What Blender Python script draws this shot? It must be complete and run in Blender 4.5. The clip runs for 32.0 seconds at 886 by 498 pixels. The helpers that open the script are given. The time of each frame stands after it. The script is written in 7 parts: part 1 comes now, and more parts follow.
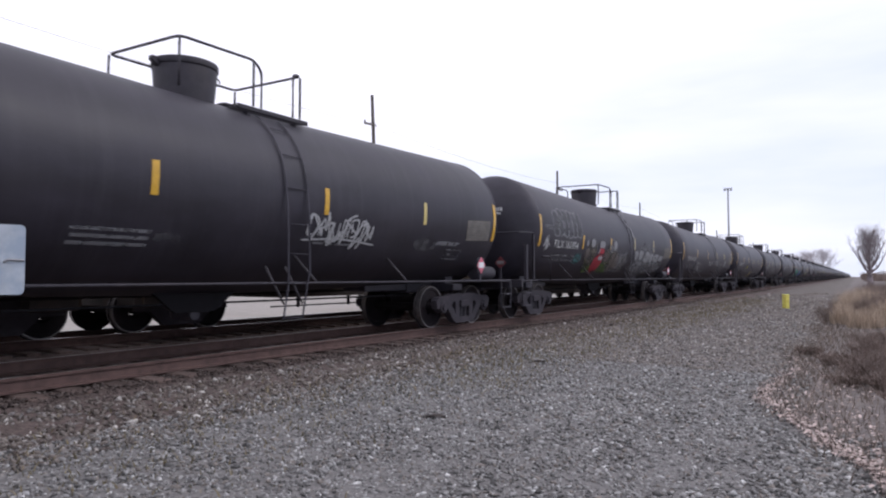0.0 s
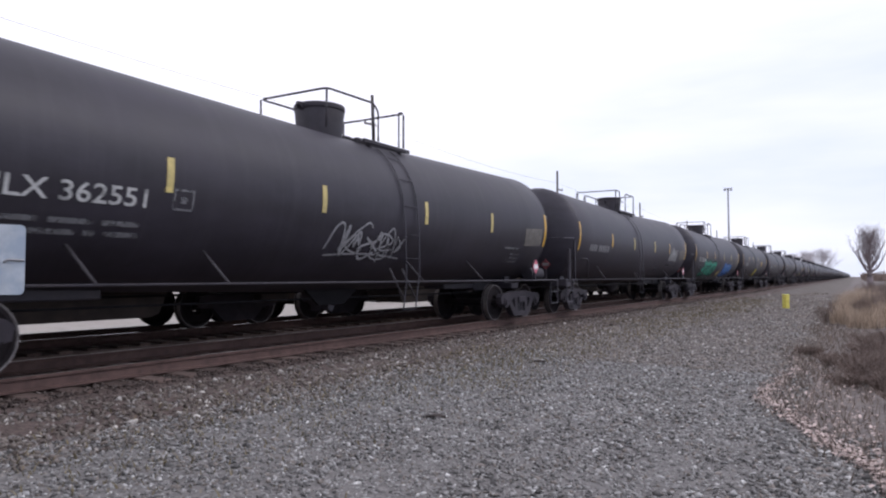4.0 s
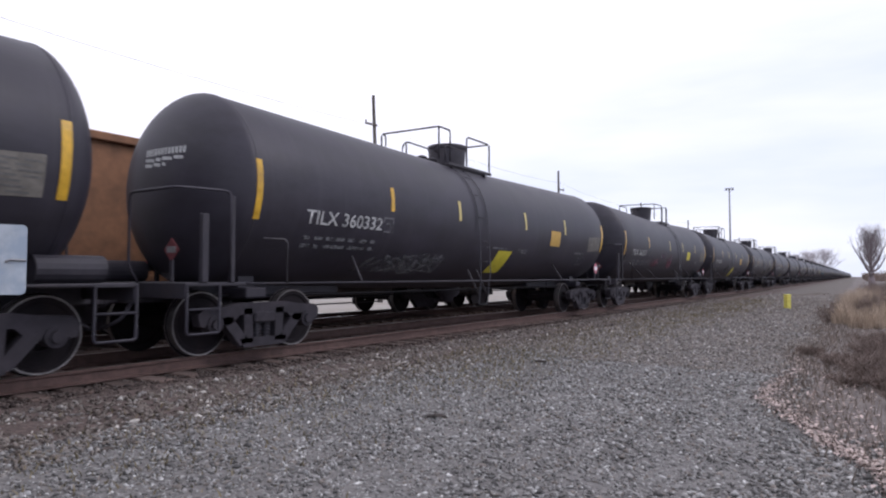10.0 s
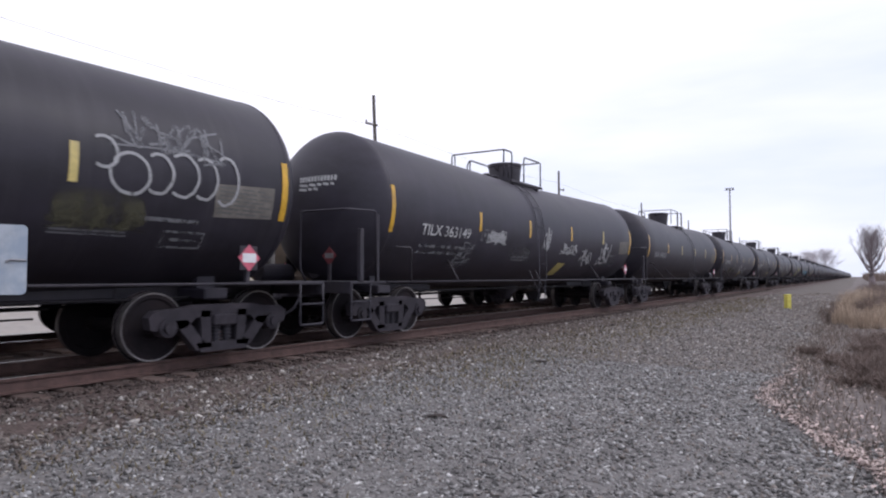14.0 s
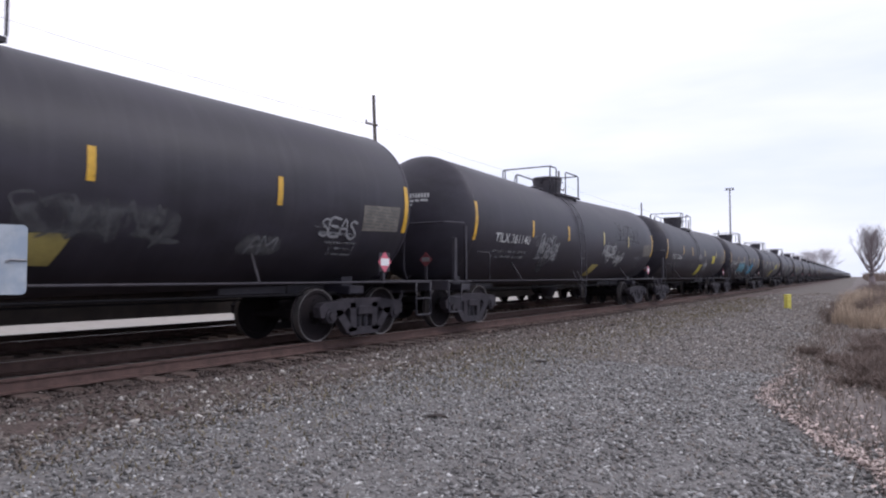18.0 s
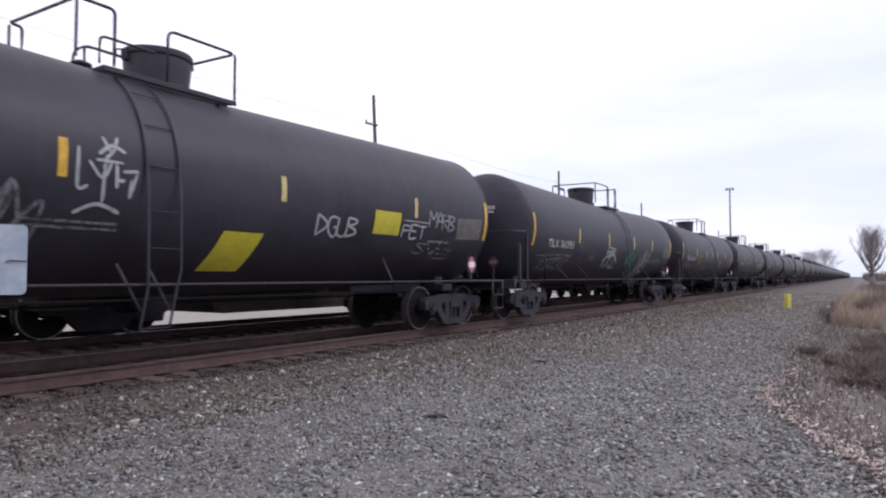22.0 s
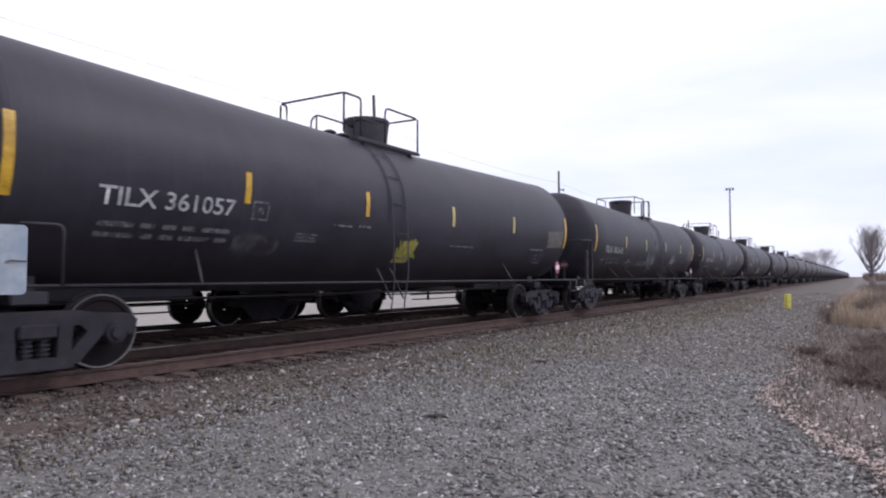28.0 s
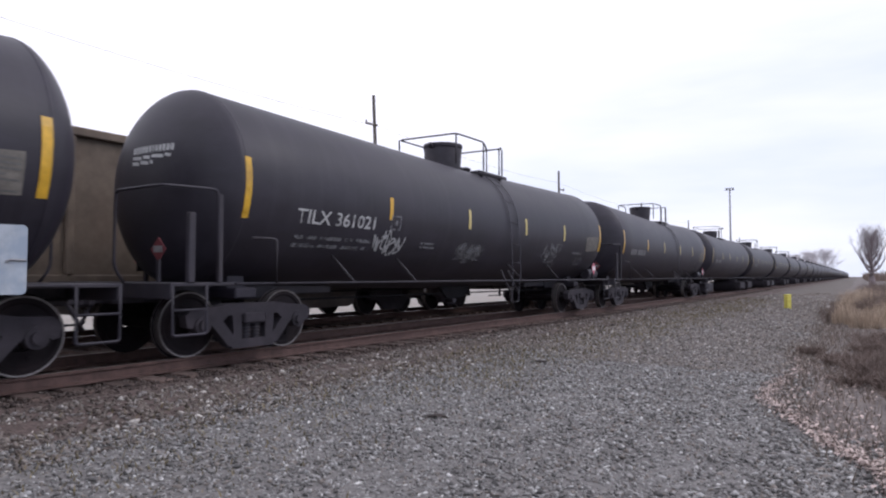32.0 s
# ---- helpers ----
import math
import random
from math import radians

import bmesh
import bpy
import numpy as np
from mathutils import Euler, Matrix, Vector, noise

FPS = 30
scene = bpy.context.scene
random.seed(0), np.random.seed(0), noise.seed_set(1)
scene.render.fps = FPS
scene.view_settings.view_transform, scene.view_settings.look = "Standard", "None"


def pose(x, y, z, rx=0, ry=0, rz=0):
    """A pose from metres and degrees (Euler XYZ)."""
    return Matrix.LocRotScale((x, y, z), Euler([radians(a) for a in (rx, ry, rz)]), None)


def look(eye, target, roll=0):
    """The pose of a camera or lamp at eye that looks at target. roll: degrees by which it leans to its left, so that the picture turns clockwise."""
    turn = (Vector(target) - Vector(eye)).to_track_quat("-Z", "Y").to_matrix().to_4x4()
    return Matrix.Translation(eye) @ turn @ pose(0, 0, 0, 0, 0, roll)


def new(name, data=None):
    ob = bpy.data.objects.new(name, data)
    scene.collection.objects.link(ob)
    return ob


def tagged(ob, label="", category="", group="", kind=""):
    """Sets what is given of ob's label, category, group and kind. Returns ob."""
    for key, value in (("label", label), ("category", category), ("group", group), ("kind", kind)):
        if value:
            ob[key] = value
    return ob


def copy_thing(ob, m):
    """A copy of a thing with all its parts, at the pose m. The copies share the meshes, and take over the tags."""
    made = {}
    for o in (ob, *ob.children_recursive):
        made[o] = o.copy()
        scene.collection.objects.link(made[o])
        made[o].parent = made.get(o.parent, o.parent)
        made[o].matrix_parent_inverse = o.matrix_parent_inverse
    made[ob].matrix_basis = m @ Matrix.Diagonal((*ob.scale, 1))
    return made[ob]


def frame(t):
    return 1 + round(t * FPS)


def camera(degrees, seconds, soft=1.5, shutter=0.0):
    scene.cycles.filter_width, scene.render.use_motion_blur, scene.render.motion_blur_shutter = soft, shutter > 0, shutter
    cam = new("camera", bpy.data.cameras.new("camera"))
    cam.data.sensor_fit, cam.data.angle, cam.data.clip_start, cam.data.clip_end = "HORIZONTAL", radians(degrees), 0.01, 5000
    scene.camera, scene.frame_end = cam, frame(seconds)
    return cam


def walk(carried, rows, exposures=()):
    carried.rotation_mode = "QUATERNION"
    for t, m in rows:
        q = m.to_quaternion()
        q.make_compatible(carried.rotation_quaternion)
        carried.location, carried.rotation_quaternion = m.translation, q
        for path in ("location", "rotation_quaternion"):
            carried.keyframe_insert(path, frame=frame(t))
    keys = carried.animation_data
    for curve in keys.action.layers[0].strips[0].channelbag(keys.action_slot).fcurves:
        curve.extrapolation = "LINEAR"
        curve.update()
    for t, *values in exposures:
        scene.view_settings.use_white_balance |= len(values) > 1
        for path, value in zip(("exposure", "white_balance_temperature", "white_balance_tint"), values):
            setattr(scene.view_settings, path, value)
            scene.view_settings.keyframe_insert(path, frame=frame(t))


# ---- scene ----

# ---------------------------------------------------------------- camera
EYE = Vector((0.0, 0.0, 1.13))          # metres above the rail heads
FOV = 69.3
SECONDS = 32.0


def aim(turn, tilt, roll=0.0):
    a, b = radians(turn), radians(tilt)
    return look(EYE, EYE + Vector((math.cos(a) * math.cos(b), math.sin(a) * math.cos(b), math.sin(b))), roll)


cam = camera(FOV, SECONDS, soft=2.1, shutter=0.06)
TURN, TILT = 32.75, 2.45
walk(cam, [(0.0, aim(TURN, TILT)), (6.0, aim(TURN + 0.01, TILT)), (9.0, aim(TURN + 0.06, TILT)), (11.0, aim(TURN + 0.13, TILT)),
           (20.0, aim(TURN + 0.13, TILT)), (32.0, aim(TURN + 0.13, TILT))],
     exposures=[(0.0, 0.15, 6050, 17.5), (32.0, 0.15, 6050, 17.5)])

# ---------------------------------------------------------------- light: a bright overcast sky
SUN_DIR = Vector((0.40, -0.60, 0.70)).normalized()      # towards the sun
world = bpy.data.worlds.new("overcast_sky")
scene.world = world
world.use_nodes = True
wn, wl = world.node_tree.nodes, world.node_tree.links
wn.clear()
w_out = wn.new("ShaderNodeOutputWorld")
w_bg = wn.new("ShaderNodeBackground")
w_sky = wn.new("ShaderNodeTexSky")
w_sky.sky_type = "NISHITA"
w_sky.sun_disc = False
w_sky.sun_elevation = math.asin(SUN_DIR.z)
w_sky.sun_rotation = math.atan2(SUN_DIR.x, SUN_DIR.y)
w_sky.dust_density = 2.0
w_co = wn.new("ShaderNodeTexCoord")
w_map = wn.new("ShaderNodeMapping")
w_map.inputs["Scale"].default_value = (1.0, 1.0, 5.0)
w_noise = wn.new("ShaderNodeTexNoise")
w_noise.inputs["Scale"].default_value = 1.2
w_noise.inputs["Detail"].default_value = 5.0
w_noise.inputs["Roughness"].default_value = 0.55
w_ramp = wn.new("ShaderNodeValToRGB")
w_ramp.color_ramp.elements[0].position, w_ramp.color_ramp.elements[0].color = 0.27, (0.775, 0.83, 0.925, 1)
w_ramp.color_ramp.elements[1].position, w_ramp.color_ramp.elements[1].color = 0.50, (1.10, 1.085, 1.12, 1)
w_mix = wn.new("ShaderNodeMixRGB")
w_mix.inputs[0].default_value = 0.93
w_scale = wn.new("ShaderNodeVectorMath")
w_scale.operation = "SCALE"
w_scale.inputs["Scale"].default_value = 0.10
w_bright = wn.new("ShaderNodeVectorMath")
w_bright.operation = "SCALE"
w_bright.inputs["Scale"].default_value = 1.0
wl.new(w_co.outputs["Generated"], w_map.inputs["Vector"])
wl.new(w_map.outputs["Vector"], w_noise.inputs["Vector"])
# the cloud thins out towards the far end of the track
w_lean = wn.new("ShaderNodeVectorMath")
w_lean.operation = "DOT_PRODUCT"
w_lean.inputs[1].default_value = (0.0, 0.25, 0.30)
w_sum = wn.new("ShaderNodeMath")
w_sum.operation = "MULTIPLY_ADD"
w_sum.inputs[1].default_value = 0.6
wl.new(w_co.outputs["Generated"], w_lean.inputs[0])
wl.new(w_noise.outputs["Fac"], w_sum.inputs[0])
wl.new(w_lean.outputs["Value"], w_sum.inputs[2])
wl.new(w_sum.outputs["Value"], w_ramp.inputs["Fac"])
wl.new(w_sky.outputs["Color"], w_scale.inputs[0])
wl.new(w_scale.outputs["Vector"], w_mix.inputs[1])
wl.new(w_ramp.outputs["Color"], w_mix.inputs[2])
wl.new(w_mix.outputs["Color"], w_bg.inputs["Color"])
wl.new(w_bg.outputs["Background"], w_out.inputs["Surface"])
w_bg.inputs["Strength"].default_value = 1.0

sun_data = bpy.data.lights.new("sun", "SUN")
sun_data.energy, sun_data.angle, sun_data.color = 0.8, radians(14), (1.0, 0.96, 0.9)
sun = new("sun", sun_data)
sun.matrix_world = look((0, 0, 60), Vector((0, 0, 60)) - SUN_DIR)

# ---------------------------------------------------------------- materials


def mat(name, color, rough=0.7, metal=0.0, spread=0.15, scale=3.0, bump=0.0, bump_scale=60.0, tint=None, tint_amount=0.5,
        tint_scale=0.8, tint_low=0.5, tint_high=0.7, island=0.0, objrand=0.0, rough_spread=0.1, stretch=(1, 1, 1), spec=0.5):
    """A worn surface: base colour broken up at two scales, an optional stain colour, fine relief."""
    m = bpy.data.materials.new(name)
    m.use_nodes = True
    n, l = m.node_tree.nodes, m.node_tree.links
    b = n["Principled BSDF"]
    b.inputs["Roughness"].default_value = rough
    b.inputs["Metallic"].default_value = metal
    b.inputs["Specular IOR Level"].default_value = spec
    co = n.new("ShaderNodeTexCoord")
    mp = n.new("ShaderNodeMapping")
    mp.inputs["Scale"].default_value = stretch
    l.new(co.outputs["Object"], mp.inputs["Vector"])
    fine = n.new("ShaderNodeTexNoise")
    fine.inputs["Scale"].default_value = scale
    fine.inputs["Detail"].default_value = 8.0
    fine.inputs["Roughness"].default_value = 0.65
    l.new(mp.outputs["Vector"], fine.inputs["Vector"])
    hi = [min(1.0, c * (1 + spread)) for c in color]
    lo = [c * (1 - spread) for c in color]
    ramp = n.new("ShaderNodeValToRGB")
    ramp.color_ramp.elements[0].position, ramp.color_ramp.elements[0].color = 0.32, (*lo, 1)
    ramp.color_ramp.elements[1].position, ramp.color_ramp.elements[1].color = 0.68, (*hi, 1)
    l.new(fine.outputs["Fac"], ramp.inputs["Fac"])
    col = ramp.outputs["Color"]
    if tint:
        big = n.new("ShaderNodeTexNoise")
        big.inputs["Scale"].default_value = tint_scale
        big.inputs["Detail"].default_value = 6.0
        big.inputs["Roughness"].default_value = 0.6
        l.new(mp.outputs["Vector"], big.inputs["Vector"])
        r2 = n.new("ShaderNodeMapRange")
        r2.inputs["From Min"].default_value, r2.inputs["From Max"].default_value = tint_low, tint_high
        r2.inputs["To Max"].default_value = tint_amount
        l.new(big.outputs["Fac"], r2.inputs["Value"])
        mx = n.new("ShaderNodeMixRGB")
        l.new(r2.outputs["Result"], mx.inputs[0])
        l.new(col, mx.inputs[1])
        mx.inputs[2].default_value = (*tint, 1)
        col = mx.outputs["Color"]
    if island or objrand:
        if island:
            g = n.new("ShaderNodeNewGeometry")
            src = g.outputs["Random Per Island"]
        else:
            g = n.new("ShaderNodeObjectInfo")
            src = g.outputs["Random"]
        amt = island or objrand
        r3 = n.new("ShaderNodeMapRange")
        r3.inputs["To Min"].default_value, r3.inputs["To Max"].default_value = 1 - amt, 1 + amt
        l.new(src, r3.inputs["Value"])
        hsv = n.new("ShaderNodeHueSaturation")
        l.new(r3.outputs["Result"], hsv.inputs["Value"])
        l.new(col, hsv.inputs["Color"])
        col = hsv.outputs["Color"]
    l.new(col, b.inputs["Base Color"])
    r4 = n.new("ShaderNodeMapRange")
    r4.inputs["To Min"].default_value = max(0.02, rough - rough_spread)
    r4.inputs["To Max"].default_value = min(1.0, rough + rough_spread)
    l.new(fine.outputs["Fac"], r4.inputs["Value"])
    l.new(r4.outputs["Result"], b.inputs["Roughness"])
    if bump:
        bn = n.new("ShaderNodeTexNoise")
        bn.inputs["Scale"].default_value = bump_scale
        bn.inputs["Detail"].default_value = 6.0
        l.new(mp.outputs["Vector"], bn.inputs["Vector"])
        bp = n.new("ShaderNodeBump")
        bp.inputs["Strength"].default_value = bump
        bp.inputs["Distance"].default_value = 0.02
        l.new(bn.outputs["Fac"], bp.inputs["Height"])
        l.new(bp.outputs["Normal"], b.inputs["Normal"])
    return m


M_TANK = mat("black_tank_paint", (0.0240, 0.0208, 0.0298), 0.52, 0.0, 0.35, 2.2, 0.05, 30, tint=(0.060, 0.053, 0.060), tint_amount=0.35,
             tint_scale=0.5, tint_low=0.45, tint_high=0.75, stretch=(0.5, 0.5, 1.0), objrand=0.14, spec=0.42)
# rain streaks down the tanks
tn, tl = M_TANK.node_tree.nodes, M_TANK.node_tree.links
t_co = tn.new("ShaderNodeTexCoord")
t_map = tn.new("ShaderNodeMapping")
t_map.inputs["Scale"].default_value = (5.0, 0.5, 0.35)
t_noise = tn.new("ShaderNodeTexNoise")
t_noise.inputs["Scale"].default_value = 1.0
t_noise.inputs["Detail"].default_value = 7.0
t_noise.inputs["Roughness"].default_value = 0.7
t_range = tn.new("ShaderNodeMapRange")
t_range.inputs["From Min"].default_value, t_range.inputs["From Max"].default_value = 0.50, 0.72
t_range.inputs["To Max"].default_value = 0.32
t_mix = tn.new("ShaderNodeMixRGB")
t_mix.inputs[2].default_value = (0.056, 0.050, 0.060, 1)
t_base = tn["Principled BSDF"].inputs["Base Color"]
t_from = t_base.links[0].from_socket
tl.new(t_co.outputs["Object"], t_map.inputs["Vector"])
tl.new(t_map.outputs["Vector"], t_noise.inputs["Vector"])
tl.new(t_noise.outputs["Fac"], t_range.inputs["Value"])
tl.new(t_range.outputs["Result"], t_mix.inputs[0])
tl.new(t_from, t_mix.inputs[1])
tl.new(t_mix.outputs["Color"], t_base)
M_STEEL = mat("black_painted_steel", (0.030, 0.026, 0.034), 0.65, 0.0, 0.3, 5.0, tint=(0.048, 0.038, 0.036), tint_amount=0.5, tint_scale=2.5)
M_TRUCK = mat("dusty_cast_steel", (0.026, 0.0215, 0.028), 0.8, 0.0, 0.3, 6.0, 0.2, 40, tint=(0.050, 0.040, 0.048), tint_amount=0.6, tint_scale=3.0)
M_WHEEL = mat("worn_wheel_steel", (0.012, 0.009, 0.011), 0.85, 0.0, 0.3, 5.0, tint=(0.026, 0.017, 0.017), tint_amount=0.6, tint_scale=3.0, spec=0.25)
# steel under the barrel, blackened: the shade there is put into its colour
M_BAND = mat("dull_black_steel", (0.010, 0.009, 0.011), 0.85, 0.0, 0.3, 4.0, spec=0.2)
M_RIM = mat("polished_wheel_rim", (0.20, 0.185, 0.18), 0.45, 0.75, 0.35, 9.0)
M_YELLOW = mat("amber_reflective_tape", (0.62, 0.36, 0.03), 0.3, 0.0, 0.2, 9.0, tint=(0.25, 0.15, 0.04), tint_amount=0.5, tint_scale=3)
M_WHITE = mat("chalky_white_stencil", (0.48, 0.48, 0.47), 0.75, 0.0, 0.25, 14.0, tint=(0.12, 0.12, 0.12), tint_amount=0.7, tint_scale=5)
# amber tape seen at a slant: its pale glare is put into the colour
M_PALE = mat("pale_reflective_tape", (0.58, 0.47, 0.17), 0.45, 0.0, 0.2, 12.0, tint=(0.24, 0.21, 0.13), tint_amount=0.5, tint_scale=4)
M_GREYPANEL = mat("grey_stencil_panel", (0.165, 0.150, 0.130), 0.75, 0.0, 0.3, 9.0, tint=(0.09, 0.085, 0.075), tint_amount=0.6, tint_scale=3)
M_FAINT = mat("faded_grey_lettering", (0.12, 0.115, 0.11), 0.8, 0.0, 0.3, 20.0)
M_RAIL = mat("rusty_rail_steel", (0.105, 0.063, 0.054), 0.8, 0.2, 0.3, 8.0, 0.2, 50, tint=(0.14, 0.088, 0.072), tint_amount=0.6, tint_scale=2)
M_RAILTOP = mat("polished_rail_head", (0.42, 0.40, 0.39), 0.3, 0.9, 0.15, 6.0)
M_TIE = mat("weathered_brown_tie", (0.125, 0.088, 0.074), 0.9, 0.0, 0.35, 7.0, 0.5, 25, tint=(0.14, 0.105, 0.085), tint_amount=0.7, tint_scale=2.0, objrand=0.3)
M_BRACKET = mat("grey_dusty_bracket_steel", (0.045, 0.039, 0.044), 0.7, 0.0, 0.3, 6.0)
M_PLACARD = mat("red_placard", (0.58, 0.12, 0.17), 0.45, 0.0, 0.12, 9.0)
# end placards: the shade between the cars is put into these darker colours
M_SHADEPLACARD = mat("sooty_red_placard", (0.15, 0.03, 0.035), 0.7, 0.0, 0.3, 9.0)
M_SHADEBAR = mat("sooty_placard_panel", (0.20, 0.19, 0.19), 0.7, 0.0, 0.3, 9.0)
M_PLACARDBAR = mat("white_placard_panel", (0.75, 0.74, 0.74), 0.5, 0.0, 0.08, 9.0)

# ---------------------------------------------------------------- lettering as flat meshes, made first
CAR_NUMBERS = [
    "TILX 360954", "TILX 361025", "TILX 362520", "TILX 362551", "TILX 362660", "TILX 360228", "TILX 363128", "TILX 360975",
    "TILX 360332", "TILX 360317", "TILX 360322", "TILX 362541", "TILX 363149", "TILX 362500", "TILX 363119", "TILX 361140",
    "TILX 730054", "TILX 363078", "TILX 730038", "TILX 360993", "TILX 362614", "TILX 362504", "TILX 362543", "TILX 361057",
    "TILX 362618", "TILX 362643", "TILX 360961", "TILX 361021"]


def lettering_meshes(words):
    obs = []
    for w in words:
        cu = bpy.data.curves.new("lettering", "FONT")
        cu.body, cu.offset, cu.resolution_u = w, 0.012, 3
        obs.append(bpy.data.objects.new("lettering", cu))
        scene.collection.objects.link(obs[-1])
    deps = bpy.context.evaluated_depsgraph_get()
    made = {w: bpy.data.meshes.new_from_object(o.evaluated_get(deps)) for w, o in zip(words, obs)}
    for o in obs:
        bpy.data.objects.remove(o)
    return made


LETTERING = lettering_meshes(CAR_NUMBERS)

# ---------------------------------------------------------------- plan, in metres: x along the track, y across it, z above the rail heads
TRACK_Y = 8.70           # centre line of the tank train's track
TRACK2_Y = 13.05         # centre line of the second track
HALF_GAUGE = 0.75
PITCH = 17.4             # length of a tank car over its couplers
PITCH2 = 14.62           # length of a hopper car over its couplers
TANK_R = 1.51
TANK_Z = 2.41
HEAD = 0.62              # depth of a dished end
TANK_HALF = 7.43         # half the straight length of the tank
SAG, RISE = 0.065, 0.135       # the barrel is bent: its middle hangs low, its ends stand high
WHEEL_R = 0.457
AXLE = 0.889


def part(name, bm, material, parent=None, label="", at=None):
    """Link a bmesh as one mesh object, under a thing or a part."""
    me = bpy.data.meshes.new(name)
    bm.to_mesh(me)
    bm.free()
    me.materials.append(material)
    ob = new(name, me)
    if parent is not None:
        ob.parent = parent
    if at is not None:
        ob.matrix_local = at if isinstance(at, Matrix) else Matrix.Translation(at)
    if label:
        ob["label"] = label
    return ob


def share(name, ob, parent, at, label=""):
    """Another piece on the same mesh."""
    o = new(name, ob.data)
    o.parent = parent
    o.matrix_local = at if isinstance(at, Matrix) else Matrix.Translation(at)
    if label:
        o["label"] = label
    return o


def box(bm, x0, x1, y0, y1, z0, z1, bevel=0.0):
    m = Matrix.Translation(((x0 + x1) / 2, (y0 + y1) / 2, (z0 + z1) / 2)) @ Matrix.Diagonal((x1 - x0, y1 - y0, z1 - z0, 1))
    r = bmesh.ops.create_cube(bm, size=1.0, matrix=m)
    if bevel:
        es = list({e for v in r["verts"] for e in v.link_edges})
        bmesh.ops.bevel(bm, geom=es, offset=bevel, segments=1, affect="EDGES", profile=0.5)
    return bm


def cyl(bm, a, b, r, segs=12, r2=None, caps=True):
    a, b = Vector(a), Vector(b)
    d = b - a
    m = Matrix.Translation((a + b) / 2) @ d.to_track_quat("Z", "Y").to_matrix().to_4x4()
    bmesh.ops.create_cone(bm, cap_ends=caps, segments=segs, radius1=r, radius2=r if r2 is None else r2, depth=d.length, matrix=m)
    return bm


def tube(bm, pts, r, segs=6, closed=False):
    """A round bar along a line of points, mitred at its bends."""
    pts = [Vector(p) for p in pts]
    rings = []
    n = len(pts)
    for i, p in enumerate(pts):
        if closed:
            d = (pts[(i + 1) % n] - pts[i - 1]).normalized()
        else:
            d = (pts[min(i + 1, n - 1)] - pts[max(i - 1, 0)]).normalized()
        q = d.to_track_quat("Z", "Y")
        rings.append([bm.verts.new(p + q @ Vector((math.cos(2 * math.pi * k / segs) * r, math.sin(2 * math.pi * k / segs) * r, 0))) for k in range(segs)])
    for i in range(n if closed else n - 1):
        a, b = rings[i], rings[(i + 1) % n]
        for k in range(segs):
            f = bm.faces.new((a[k], a[(k + 1) % segs], b[(k + 1) % segs], b[k]))
            f.smooth = True
    if not closed:
        bm.faces.new(rings[0][::-1])
        bm.faces.new(rings[-1])
    return bm


def bend(pts, r=0.1, n=4):
    """Round off the corners of a polyline."""
    pts = [Vector(p) for p in pts]
    out = [pts[0]]
    for a, b, c in zip(pts, pts[1:], pts[2:]):
        u, v = (a - b), (c - b)
        k = min(r, u.length * 0.45, v.length * 0.45)
        p, q = b + u.normalized() * k, b + v.normalized() * k
        for i in range(n + 1):
            t = i / n
            out.append(p * (1 - t) ** 2 + b * 2 * t * (1 - t) + q * t * t)
    out.append(pts[-1])
    return out


def lathe_x(bm, profile, segs=48, smooth=True):
    """Turn a profile of (x, radius) about the x axis."""
    rings = []
    for x, r in profile:
        if r < 1e-5:
            rings.append([bm.verts.new((x, 0, 0))])
        else:
            rings.append([bm.verts.new((x, r * math.cos(2 * math.pi * k / segs), r * math.sin(2 * math.pi * k / segs))) for k in range(segs)])
    for a, b in zip(rings, rings[1:]):
        for k in range(segs):
            j = (k + 1) % segs
            if len(a) == 1:
                f = bm.faces.new((a[0], b[k], b[j]))
            elif len(b) == 1:
                f = bm.faces.new((a[k], b[0], a[j]))
            else:
                f = bm.faces.new((a[k], b[k], b[j], a[j]))
            f.smooth = smooth
    bmesh.ops.recalc_face_normals(bm, faces=bm.faces)
    return bm


def lathe_z(bm, profile, segs=28, centre=(0, 0, 0), smooth=True):
    """Turn a profile of (radius, z) about the z axis."""
    cx, cy, cz = centre
    rings = []
    for r, z in profile:
        if r < 1e-5:
            rings.append([bm.verts.new((cx, cy, cz + z))])
        else:
            rings.append([bm.verts.new((cx + r * math.cos(2 * math.pi * k / segs), cy + r * math.sin(2 * math.pi * k / segs), cz + z)) for k in range(segs)])
    for a, b in zip(rings, rings[1:]):
        for k in range(segs):
            j = (k + 1) % segs
            if len(a) == 1:
                f = bm.faces.new((a[0], b[j], b[k]))
            elif len(b) == 1:
                f = bm.faces.new((a[k], a[j], b[0]))
            else:
                f = bm.faces.new((a[k], a[j], b[j], b[k]))
            f.smooth = smooth
    bmesh.ops.recalc_face_normals(bm, faces=bm.faces)
    return bm


def extrude_poly(bm, pts, y0, y1):
    """A plate: a polygon in the x-z plane, with thickness from y0 to y1."""
    a = [bm.verts.new((x, y0, z)) for x, z in pts]
    b = [bm.verts.new((x, y1, z)) for x, z in pts]
    bm.faces.new(a[::-1])
    bm.faces.new(b)
    n = len(pts)
    for i in range(n):
        j = (i + 1) % n
        bm.faces.new((a[i], a[j], b[j], b[i]))
    bmesh.ops.recalc_face_normals(bm, faces=bm.faces)
    return bm


def axis_z(x):
    """Height of the barrel's axis: two straight halves that slope down to the outlet in the middle."""
    return TANK_Z - SAG + RISE * abs(x) / TANK_HALF


